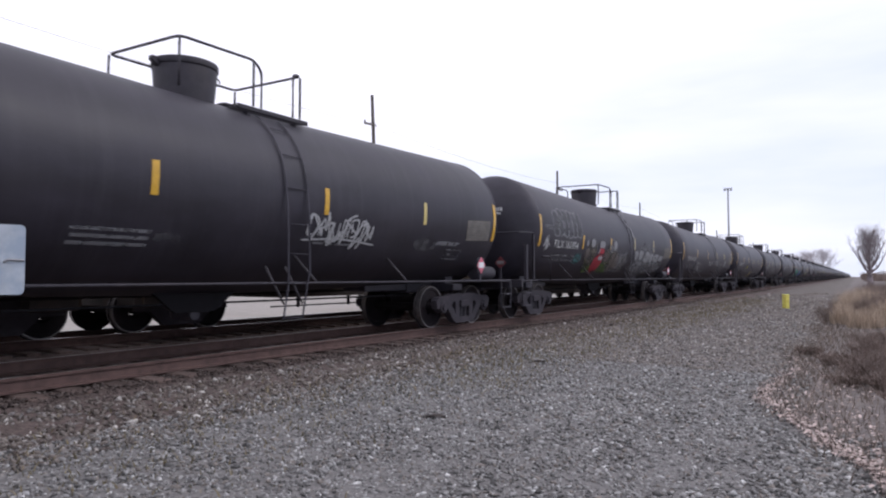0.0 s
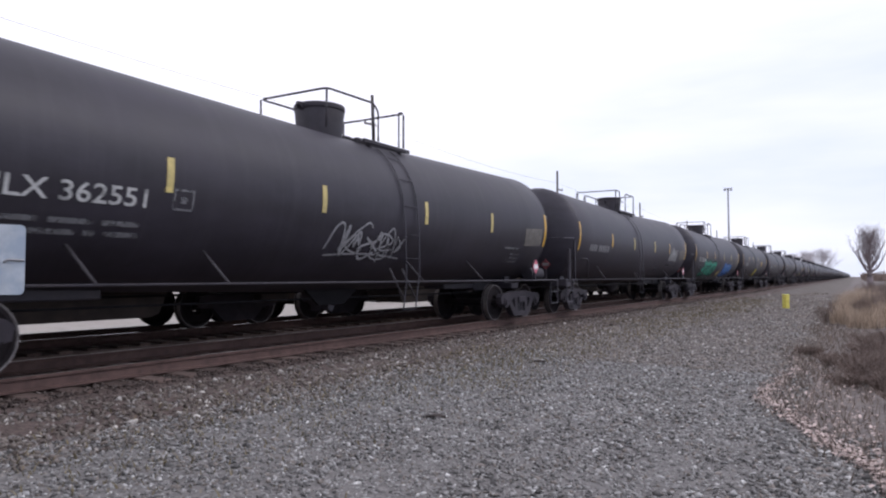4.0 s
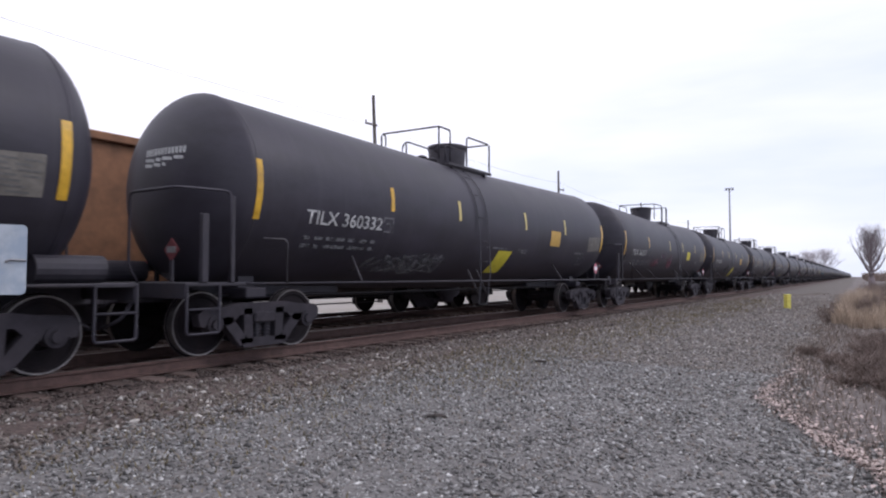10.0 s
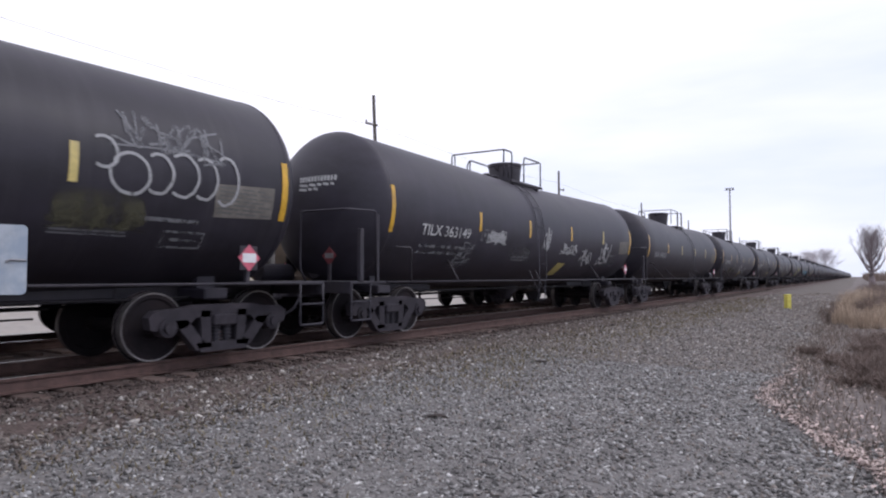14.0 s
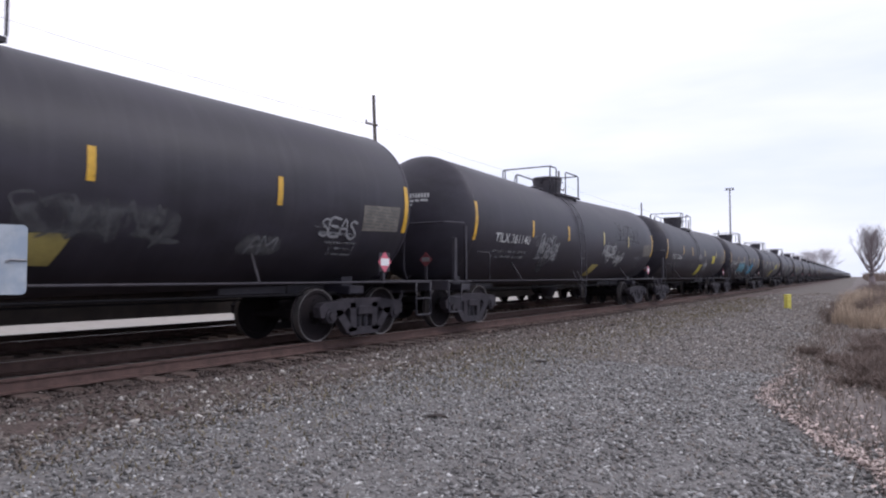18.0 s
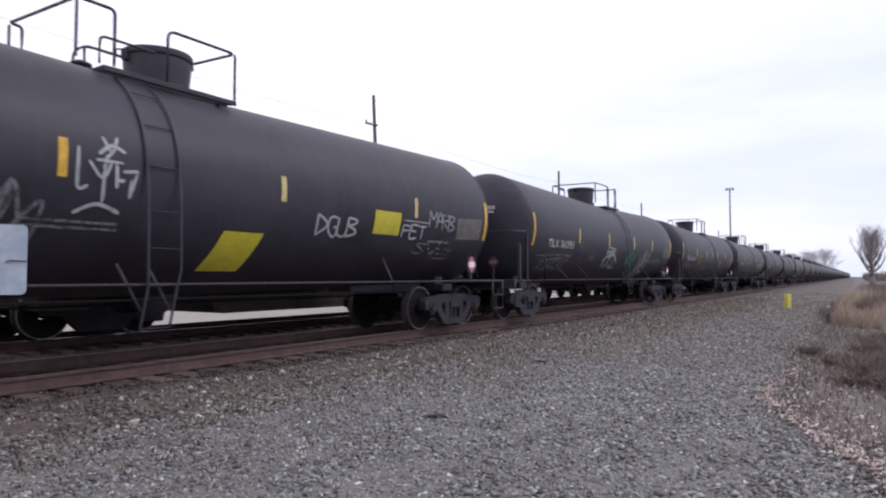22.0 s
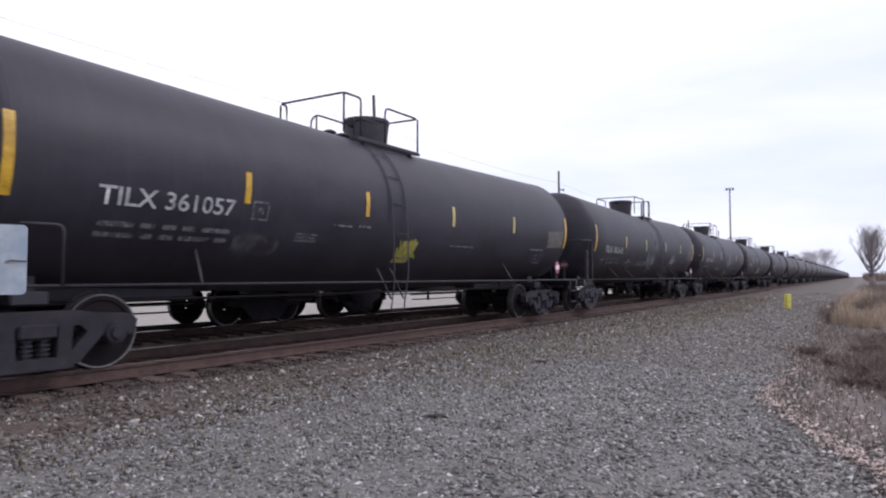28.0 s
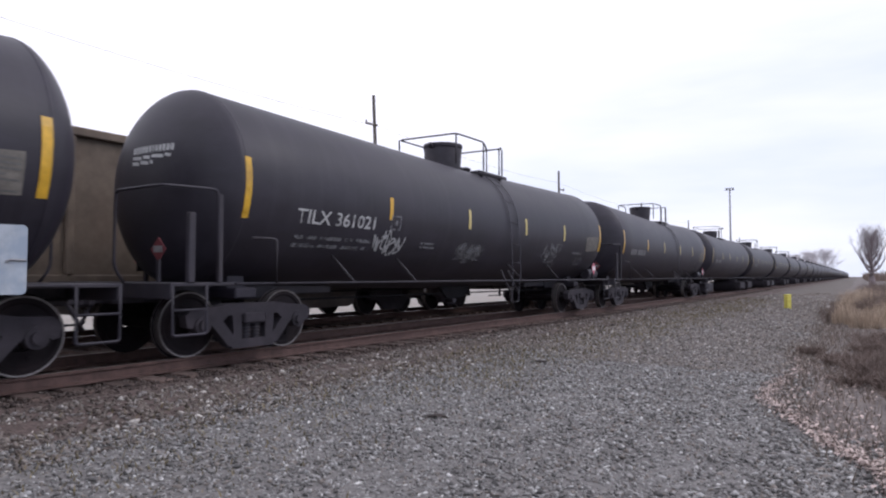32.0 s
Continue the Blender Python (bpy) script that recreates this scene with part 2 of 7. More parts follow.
def slope(bm):
    """Bend a straight barrel to its sloping axis."""
    for v in bm.verts:
        v.co.z += axis_z(v.co.x)
    return bm


def skin(x, z, lift=0.006):
    """The place on the near flank of a tank, at height z."""
    mid = axis_z(x)
    c = max(-1.0, min(1.0, (z - mid) / TANK_R))
    a = math.asin(c)
    return Vector((x, -(TANK_R + lift) * math.cos(a), mid + (TANK_R + lift) * math.sin(a)))


def patch(bm, corners, lift=0.006, steps=5):
    """A painted or taped patch on the near flank: four corners (x, z), counter-clockwise from the lower left."""
    (ax, az), (bx, bz), (cx, cz), (dx, dz) = corners
    prev = None
    for i in range(steps + 1):
        t = i / steps
        l = bm.verts.new(skin(ax + (dx - ax) * t, az + (dz - az) * t, lift))
        r = bm.verts.new(skin(bx + (cx - bx) * t, bz + (cz - bz) * t, lift))
        if prev:
            bm.faces.new((prev[0], prev[1], r, l))
        prev = (l, r)
    return bm


def ribbon(bm, pts, w, lift=0.008, taper=True):
    """A sprayed line on the near flank along points (x, z)."""
    uv = bm.loops.layers.uv.get("stroke") or bm.loops.layers.uv.new("stroke")
    pts = [Vector((p[0], p[1])) for p in pts]
    n = len(pts)
    prev = None
    for i, p in enumerate(pts):
        d = pts[min(i + 1, n - 1)] - pts[max(i - 1, 0)]
        if d.length < 1e-6:
            continue
        d.normalize()
        nn = Vector((-d.y, d.x))
        k = w / 2 * (0.55 if taper and i in (0, n - 1) else 1.0)
        a = bm.verts.new(skin(p.x + nn.x * k, p.y + nn.y * k, lift))
        b = bm.verts.new(skin(p.x - nn.x * k, p.y - nn.y * k, lift))
        if prev:
            f = bm.faces.new((prev[0], prev[1], b, a))
            for lp, q in zip(f.loops, (0.9, -0.9, -0.9, 0.9)):
                lp[uv].uv = (0.0, q)
        prev = (a, b)
    return bm

# ---------------------------------------------------------------- tank car


def wheelset_mesh():
    bm = bmesh.new()
    for s in (-1, 1):
        y = s * HALF_GAUGE
        prof = [(0.10, -0.02), (0.16, -0.02), (0.18, 0.03), (0.36, 0.035), (0.385, 0.055), (0.435, 0.058), (WHEEL_R, 0.06), (WHEEL_R, -0.05), (WHEEL_R + 0.027, -0.06), (WHEEL_R + 0.027, -0.085), (0.385, -0.08), (0.36, -0.03), (0.18, -0.06), (0.10, -0.06)]
        segs = 36
        rings = []
        for r, o in prof:
            rings.append([bm.verts.new((r * math.cos(2 * math.pi * k / segs), y + s * o, r * math.sin(2 * math.pi * k / segs))) for k in range(segs)])
        for a, b in zip(rings, rings[1:] + rings[:1]):
            for k in range(segs):
                bm.faces.new((a[k], a[(k + 1) % segs], b[(k + 1) % segs], b[k]))
        # cast hub marks and plate holes let the turning show
        for k in range(2):
            an = math.pi * k
            cyl(bm, (0.27 * math.cos(an), y + s * 0.02, 0.27 * math.sin(an)), (0.27 * math.cos(an), y + s * 0.045, 0.27 * math.sin(an)), 0.03, 8)
    cyl(bm, (0, -1.02, 0), (0, 1.02, 0), 0.085, 14)
    bmesh.ops.recalc_face_normals(bm, faces=bm.faces)
    return bm


def build_truck(parent, x, flip=1):
    """A three-piece freight truck: two side frames, a bolster, springs, bearings and two wheelsets."""
    bm = bmesh.new()
    box(bm, -0.16, 0.16, -0.95, 0.95, 0.40, 0.66, 0.03)
    lathe_z(bm, [(0, 0.0), (0.24, 0.0), (0.24, 0.10), (0, 0.10)], 16, (0, 0, 0.66), False)
    truck = part("truck", bm, M_TRUCK, parent, "dusty cast-steel freight truck", (x, 0, 0))
    for s in (-1, 1):
        bm = bmesh.new()
        y0, y1 = s * 0.97, s * 1.13
        ys = (min(y0, y1), max(y0, y1))
        # top member, sloping ends over the bearings
        extrude_poly(bm, [(-1.16, 0.60), (-1.13, 0.44), (-1.05, 0.42), (-0.98, 0.52), (-0.80, 0.52), (-0.72, 0.42), (-0.60, 0.45), (-0.46, 0.57),
                          (0.46, 0.57), (0.60, 0.45), (0.72, 0.42), (0.80, 0.52), (0.98, 0.52), (1.05, 0.42), (1.13, 0.44), (1.16, 0.60),
                          (1.06, 0.68), (0.70, 0.70), (0.45, 0.74), (-0.45, 0.74), (-0.70, 0.70), (-1.06, 0.68)], *ys)
        for e in (-1, 1):
            extrude_poly(bm, [(e * 0.82, 0.54), (e * 0.60, 0.55), (e * 0.28, 0.18), (e * 0.44, 0.12)], *ys)      # diagonals
            extrude_poly(bm, [(e * 0.39, 0.66), (e * 0.23, 0.66), (e * 0.21, 0.15), (e * 0.36, 0.15)], *ys)      # columns
        extrude_poly(bm, [(-0.46, 0.22), (-0.38, 0.09), (0.38, 0.09), (0.46, 0.22)], *ys)
        part("side_frame", bm, M_TRUCK, truck)
        # spring group between the columns
        for sx in (-0.09, 0.09):
            bm = bmesh.new()
            cyl(bm, (sx, s * 1.05, 0.19), (sx, s * 1.05, 0.44), 0.045, 8)
            for j in range(5):
                cyl(bm, (sx, s * 1.05, 0.205 + j * 0.05), (sx, s * 1.05, 0.23 + j * 0.05), 0.075, 10)
            part("spring", bm, M_STEEL, truck)
        bm = bmesh.new()
        box(bm, -0.20, 0.20, min(s * 1.0, s * 1.17), max(s * 1.0, s * 1.17), 0.44, 0.60, 0.02)
        part("bolster_end", bm, M_TRUCK, truck)
        for e in (-1, 1):
            bm = bmesh.new()
            cyl(bm, (e * AXLE, s * 0.96, WHEEL_R), (e * AXLE, s * 1.15, WHEEL_R), 0.13, 16)
            cyl(bm, (e * AXLE, s * 1.15, WHEEL_R), (e * AXLE, s * 1.19, WHEEL_R), 0.075, 12)
            part("bearing", bm, M_TRUCK, truck)
    for e in (-1, 1):
        bm = bmesh.new()
        box(bm, e * 0.42 - 0.05, e * 0.42 + 0.05, -0.8, 0.8, 0.33, 0.43, 0.01)
        part("brake_beam", bm, M_STEEL, truck)
    return truck


def add_wheelsets(truck, ws_data):
    for e in (-1, 1):
        w = new("wheelset", ws_data)
        w.parent = truck
        w.matrix_parent_inverse = Matrix.Translation((e * AXLE, 0, WHEEL_R))


def dish(q):
    """How far a dished end stands out at q of its radius."""
    return HEAD * max(0.0, 1 - q ** 2.5) ** 0.72


def build_tank_car(mx, lean):
    """mx: where along the car its manway stands; lean: +1 or -1, which way the running gear lies off the tank's middle."""
    car = new("tank_car")
    # shell: straight barrel with dished ends
    prof = []
    for q in (0.0, 0.15, 0.3, 0.45, 0.58, 0.7, 0.8, 0.87, 0.92, 0.955, 0.98, 0.992, 1.0):
        prof.append((-TANK_HALF - dish(q), TANK_R * q))
    for k in range(1, 12):
        prof.append((-TANK_HALF + 2 * TANK_HALF * k / 12, TANK_R))
    prof += [(-x, r) for x, r in prof[12::-1]]
    bm = slope(lathe_x(bmesh.new(), prof, 72))
    tank = part("tank", bm, M_TANK, car, "long black tank barrel with dished ends")
    for x in (-TANK_HALF + 0.03, TANK_HALF - 0.03):       # welded seams
        bm = lathe_x(bmesh.new(), [(x - 0.02, TANK_R - 0.01), (x - 0.012, TANK_R + 0.005), (x + 0.012, TANK_R + 0.005), (x + 0.02, TANK_R - 0.01)], 72)
        part("weld_seam", slope(bm), M_TANK, tank)
    top = axis_z(mx) + TANK_R
    # manway dome: a straight drum with a flanged, almost flat lid
    bm = lathe_z(bmesh.new(), [(0.43, -0.35), (0.44, 0.0), (0.478, 0.45), (0.475, 0.46)], 36, (mx, 0, top))
    dome = part("manway_dome", bm, M_STEEL, car, "black cylindrical manway dome")
    bm = lathe_z(bmesh.new(), [(0.475, 0.0), (0.49, 0.004), (0.495, 0.02), (0.495, 0.085), (0.485, 0.105), (0.42, 0.118), (0.22, 0.130), (0.0, 0.136)], 36, (mx, 0, top + 0.46))
    part("dome_cover", bm, M_STEEL, dome)
    # the hinge sticks out as a lug with a raised tip, the latch as an eye bolt with a ring
    bm = extrude_poly(bmesh.new(), [(mx - 0.44, top + 0.38), (mx - 0.48, top + 0.42), (mx - 0.59, top + 0.49), (mx - 0.58, top + 0.55), (mx - 0.52, top + 0.545), (mx - 0.44, top + 0.50)], -0.05, 0.05)
    part("hinge", bm, M_STEEL, dome)
    bm = box(bmesh.new(), mx + 0.455, mx + 0.54, -0.05, 0.05, top + 0.36, top + 0.53, 0.01)
    part("latch", bm, M_STEEL, dome)
    ring = [(mx + 0.59 + 0.055 * math.cos(0.63 * k), 0.0, top + 0.44 + 0.055 * math.sin(0.63 * k)) for k in range(10)]
    part("latch_ring", tube(bmesh.new(), ring, 0.012, 6, True), M_STEEL, dome)
    # narrow platforms on the shoulders of the barrel: past the dome on one side, along it on the other
    for s, x0, x1 in ((-1, mx + 0.30, mx + 1.78), (1, mx - 0.74, mx + 1.30)):
        zp = top - 0.135
        lo_y, hi_y = min(s * 0.44, s * 0.86), max(s * 0.44, s * 0.86)
        deck = bmesh.new()
        for k in range(5):                       # bearing bars of the grating
            y = lo_y + (hi_y - lo_y) * k / 4
            box(deck, x0, x1, y - 0.012, y + 0.012, zp, zp + 0.045)
        n = int((x1 - x0) / 0.12)
        for k in range(n + 1):
            x = x0 + (x1 - x0) * k / n
            box(deck, x - 0.006, x + 0.006, lo_y, hi_y, zp + 0.03, zp + 0.042)
        platform = part("platform", deck, M_STEEL, car, "black steel grating platform")
        part("platform_edge", box(bmesh.new(), x0, x1, s * 0.86 - 0.02, s * 0.86 + 0.02, zp - 0.02, zp + 0.05, 0.006), M_STEEL, platform)
        for x in (x0 + 0.25, x1 - 0.25):
            bm = extrude_poly(bmesh.new(), [(x - 0.025, top - 0.34), (x + 0.025, top - 0.34), (x + 0.025, zp - 0.022), (x - 0.025, zp - 0.022)], min(s * 0.72, s * 0.83), max(s * 0.72, s * 0.83))
            part("platform_bracket", bm, M_STEEL, platform)
    # valves and a vent beside the dome
    for x, y, r, h in ((0.80, 0.05, 0.11, 0.15), (1.12, 0.0, 0.10, 0.17)):
        bm = lathe_z(bmesh.new(), [(r, -0.06), (r, h * 0.55), (r * 1.35, h * 0.6), (r * 1.35, h * 0.78), (r * 0.6, h), (0, h)], 14, (mx + x, y, top))
        part("top_valve", bm, M_STEEL, car, "dark steel valve on top of the tank")
    # railings: a frame round the dome and a hoop past the ladder gap
    zr, ys = top + 0.68, 0.80
    lo = top - 0.05
    r = 0.021
    bm = tube(bmesh.new(), bend([(mx + 0.37, ys, lo), (mx + 0.37, ys, zr - 0.02), (mx - 0.76, ys, zr - 0.02), (mx - 0.66, -ys, zr - 0.02), (mx + 0.66, -ys, zr), (mx + 0.82, -ys, zr - 0.14), (mx + 0.82, -ys, lo)], 0.12), r)
    part("railing", bm, M_STEEL, car, "bent black steel railing")
    for x, y in ((-0.66, -1), (-0.76, 1), (0.66, -1)):
        part("railing_post", tube(bmesh.new(), [(mx + x, y * ys, zr - 0.03), (mx + x, y * ys, lo)], r), M_STEEL, car)
    bm = tube(bmesh.new(), bend([(mx + 1.50, -ys, lo), (mx + 1.50, -ys, zr), (mx + 1.66, -ys, zr), (mx + 1.60, ys, zr), (mx + 1.12, ys, zr), (mx + 1.12, ys, lo)], 0.08), r)
    part("railing", bm, M_STEEL, car, "bent black steel railing")
    for x, y in ((1.66, -1), (1.60, 1)):
        part("railing_post", tube(bmesh.new(), [(mx + x, y * ys, zr - 0.03), (mx + x, y * ys, lo)], r), M_STEEL, car)
    part("railing_bar", tube(bmesh.new(), bend([(mx + 0.55, ys - 0.02, zr - 0.38), (mx + 1.30, ys - 0.02, zr - 0.38), (mx + 1.30, ys - 0.02, lo)], 0.08), 0.018), M_STEEL, car)
    # side ladder amidships: two flat bars bowed over the barrel, rungs between them
    for s, lx in (((-1, mx + 0.90),) if lean > 0 else ((1, mx + 0.88),)):
        mid = axis_z(lx)
        hug = [(math.cos(radians(a)) * (TANK_R + 0.035), mid + math.sin(radians(a)) * (TANK_R + 0.035)) for a in (56, 50, 44, 38, 32, 26, 20, 14, 8, 2)] + [(1.58, 2.1), (1.60, 1.2), (1.60, 1.0), (1.61, 0.50)]

        def flat_bar(x):
            bm = bmesh.new()
            rows = []
            for i, (y, z) in enumerate(hug):
                (ya, za), (yb, zb) = hug[max(i - 1, 0)], hug[min(i + 1, len(hug) - 1)]
                out = Vector((0, za - zb, yb - ya)).normalized() * 0.006
                wide = 0.018 if z > 1.9 else 0.015
                foot = x - lx if z > 1.1 else (x - lx) * 0.88 + s * 0.13 * min(1.0, (1.1 - z) / 0.5)
                rows.append([bm.verts.new((lx + foot + q * wide, s * (y + e * out.y), z + e * out.z)) for q, e in ((-1, -1), (1, -1), (1, 1), (-1, 1))])
            for p, q in zip(rows, rows[1:]):
                for k in range(4):
                    bm.faces.new((p[k], p[(k + 1) % 4], q[(k + 1) % 4], q[k]))
            bm.faces.new(rows[0][::-1])
            bm.faces.new(rows[-1])
            bmesh.ops.recalc_face_normals(bm, faces=bm.faces)
            return bm
        ladder = part("ladder", flat_bar(lx - 0.22), M_TANK, car, "black steel side ladder")
        part("ladder_rail", flat_bar(lx + 0.22), M_TANK, ladder)
        places = [(1.61, 0.51, 0.13), (1.60, 1.02, 0.02), (1.59, 1.47, 0.0), (1.58, 1.92, 0.0)] + [(math.cos(radians(a)) * (TANK_R + 0.03), mid + math.sin(radians(a)) * (TANK_R + 0.03), 0.0) for a in (4, 24, 44)]
        for y, z, foot in places:
            part("rung", tube(bmesh.new(), [(lx - 0.20 + s * foot, s * y, z), (lx + 0.20 + s * foot, s * y, z)], 0.009, 6), M_TANK, ladder)
        for e in (-1, 1):
            part("ladder_brace", tube(bmesh.new(), [(lx + e * 0.19 + s * 0.34, s * 1.44, 1.28), (lx + e * 0.19 + s * 0.12, s * 1.60, 0.72)], 0.018, 6), M_BRACKET, ladder)
    # long side rail at sill height, on brackets
    for s in (-1, 1):
        rail = part("side_rail", tube(bmesh.new(), [(-7.62, s * 1.55, 1.03), (7.62, s * 1.55, 1.03)], 0.019, 8), M_STEEL, car, "long thin steel side rail")
        for x in (-5.14, -3.33, 1.33, 3.75) if s < 0 else (-3.75, 5.14):
            part("rail_bracket", tube(bmesh.new(), [(x, s * 1.55, 1.03), (x - 0.16, s * 1.16, 1.50)], 0.022, 6), M_BRACKET, rail)
    # stub sills, saddles, end platforms
    for e in (-1, 1):
        bm = box(bmesh.new(), min(e * 5.6, e * 8.45), max(e * 5.6, e * 8.45), -0.33, 0.33, 0.76, 1.02, 0.02)
        sill = part("stub_sill", bm, M_STEEL, car)
        bm = extrude_poly(bmesh.new(), [(e * 6.6, 0.95), (e * 6.9, 0.95), (e * 6.9, 1.6), (e * 6.6, 1.6)], -0.7, 0.7)
        part("saddle", bm, M_TANK, sill)
        bm = box(bmesh.new(), e * 6.75 - 0.2, e * 6.75 + 0.2, -0.95, 0.95, 0.80, 0.96, 0.02)
        part("body_bolster", bm, M_TANK, sill)
        bm = bmesh.new()
        box(bm, min(e * 7.35, e * 8.36), max(e * 7.35, e * 8.36), -1.5, 1.5, 1.0, 1.05, 0.01)
        box(bm, e * 8.36 - 0.03, e * 8.36 + 0.03, -1.5, 1.5, 0.84, 1.05, 0.01)
        part("end_platform", bm, M_STEEL, car, "black steel end platform")
        # coupler with knuckle
        bm = box(bmesh.new(), min(e * 8.4, e * 8.62), max(e * 8.4, e * 8.62), -0.09, 0.09, 0.76, 0.94, 0.02)
        box(bm, min(e * 8.58, e * 8.72), max(e * 8.58, e * 8.72), -0.17, 0.12, 0.72, 0.99, 0.04)
        part("coupler", bm, M_TRUCK, car)
        part("air_hose", tube(bmesh.new(), bend([(e * 8.36, 0.3, 0.8), (e * 8.5, 0.3, 0.55), (e * 8.68, 0.1, 0.42)], 0.2), 0.028, 6), M_STEEL, car)
        # end cage: a hoop with posts at one corner of each end
        side = e * 1.5
        hoop = [(e * 7.70, side, 1.05), (e * 7.70, side, 2.30), (e * 8.52, side, 2.27), (e * 8.52, side * 0.3, 2.27), (e * 8.52, side * 0.3, 1.25), (e * 8.38, side * 0.3, 1.04)]
        cage = part("end_railing", tube(bmesh.new(), bend(hoop, 0.10), 0.020, 6), M_TANK, car, "bent steel end railing")
        y = e * 1.48
        part("end_post", box(bmesh.new(), e * 8.10 - 0.05, e * 8.10 + 0.05, y - 0.04, y + 0.04, 1.05, 1.96, 0.01), M_STEEL, cage)
        part("corner_post", box(bmesh.new(), e * 7.65 - 0.035, e * 7.65 + 0.035, y - 0.03, y + 0.03, 1.05, 2.24, 0.008), M_STEEL, cage)
        # grab rail on the side, a step below the platform
        for s in (-1, 1):
            if s * e > 0:
                part("grab_rail", tube(bmesh.new(), bend([(e * 7.12, s * 1.50, 1.68), (e * 6.72, s * 1.57, 1.68), (e * 6.72, s * 1.57, 1.03)], 0.08), 0.021, 6), M_BRACKET, car)
            step = part("sill_step", tube(bmesh.new(), bend([(e * 7.86, s * 1.5, 1.02), (e * 7.86, s * 1.5, 0.38), (e * 8.36, s * 1.5, 0.38), (e * 8.36, s * 1.5, 1.02)], 0.05), 0.020, 6), M_TANK, car)
            part("tread", tube(bmesh.new(), [(e * 7.86, s * 1.5, 0.70), (e * 8.36, s * 1.5, 0.70)], 0.018, 6), M_TANK, step)
    # brake gear: reservoir at one end, rods and pipes beneath
    bm = cyl(bmesh.new(), (7.4, -1.0, 1.215), (8.2, -1.0, 1.215), 0.165, 16)
    part("air_reservoir", bm, M_STEEL, car, "black cylindrical air reservoir")
    bm = cyl(bmesh.new(), (7.25, -0.2, 1.25), (7.5, -0.2, 1.25), 0.16, 14)
    part("brake_cylinder", bm, M_STEEL, car)
    part("brake_pipe", tube(bmesh.new(), bend([(-8.3, 0.4, 0.85), (-5.5, 0.75, 0.82), (5.5, 0.75, 0.82), (8.3, 0.4, 0.85)], 0.3), 0.022, 6), M_BAND, car)
    part("brake_rod", tube(bmesh.new(), [(-6.0, -0.3, 0.72), (6.0, -0.3, 0.72)], 0.018, 6), M_BAND, car)
    # bottom outlet and its skid
    bm = lathe_z(bmesh.new(), [(0.0, -0.42), (0.14, -0.42), (0.16, -0.3), (0.30, -0.22), (0.34, 0.05)], 18, (mx, 0, TANK_Z - TANK_R))
    outlet = part("bottom_outlet", bm, M_STEEL, car, "black bottom outlet valve")
    part("outlet_cap", cyl(bmesh.new(), (mx, -0.12, 0.56), (mx, -0.34, 0.56), 0.085, 12), M_STEEL, outlet)
    bm = extrude_poly(bmesh.new(), [(mx - 0.75, 0.92), (mx - 0.35, 0.60), (mx + 0.35, 0.60), (mx + 0.75, 0.92)], -0.36, -0.30)
    part("skid", bm, M_BAND, outlet)
    # deep side sill plate between the trucks, hazard placards on their brackets
    for e in (-1, 1):
        bm = box(bmesh.new(), min(e * 4.2, e * 5.75), max(e * 4.2, e * 5.75), -0.30, 0.30, 0.82, 1.0, 0.02)
        part("sill_reinforcement", bm, M_STEEL, car)
        for s in (-e,):
            x0, y0, z0 = e * 6.85, s * 1.50, 1.39
            bm = extrude_poly(bmesh.new(), [(x0 - 0.15, z0 - 0.17), (x0 + 0.15, z0 - 0.17), (x0 + 0.15, z0 + 0.17), (x0 - 0.15, z0 + 0.17)], min(y0, y0 + s * 0.01), max(y0, y0 + s * 0.01))
            holder = part("placard_holder", bm, M_STEEL, car)
            bm = extrude_poly(bmesh.new(), [(x0, z0 - 0.19), (x0 + 0.19, z0), (x0, z0 + 0.19), (x0 - 0.19, z0)], min(y0 + s * 0.012, y0 + s * 0.017), max(y0 + s * 0.012, y0 + s * 0.017))
            part("placard", bm, M_PLACARD, holder, "red diamond hazard placard")
            bm = extrude_poly(bmesh.new(), [(x0 - 0.12, z0 - 0.065), (x0 + 0.12, z0 - 0.065), (x0 + 0.12, z0 + 0.065), (x0 - 0.12, z0 + 0.065)], min(y0 + s * 0.019, y0 + s * 0.022), max(y0 + s * 0.019, y0 + s * 0.022))
            part("placard_bar", bm, M_PLACARDBAR, holder)
            bm = box(bmesh.new(), x0 - 0.03, x0 + 0.03, min(s * 1.44, y0), max(s * 1.44, y0), 1.0, 1.24)
            part("placard_bracket", bm, M_STEEL, holder)
        # end placard
        x0, y0, z0 = e * 8.04, e * 0.70, 1.50
        bm = bmesh.new()
        vs = [bm.verts.new((x0 + d, y0 + a, z0 + b)) for d in (0.0, e * 0.01) for a, b in ((0, -0.17), (0.17, 0), (0, 0.17), (-0.17, 0))]
        for q in ((0, 1, 2, 3), (7, 6, 5, 4), (0, 4, 5, 1), (1, 5, 6, 2), (2, 6, 7, 3), (3, 7, 4, 0)):
            bm.faces.new([vs[i] for i in q])
        bmesh.ops.recalc_face_normals(bm, faces=bm.faces)
        part("placard_stand", box(bmesh.new(), x0 - 0.015, x0 + 0.015, y0 - 0.03, y0 + 0.03, 1.05, 1.36), M_STEEL, car)
        endp = part("end_placard", bm, M_SHADEPLACARD, car, "red diamond hazard placard")
        part("placard_bar", box(bmesh.new(), x0 + e * 0.012 - 0.002, x0 + e * 0.012 + 0.002, y0 - 0.10, y0 + 0.10, z0 - 0.04, z0 + 0.05), M_SHADEBAR, endp)
    return car


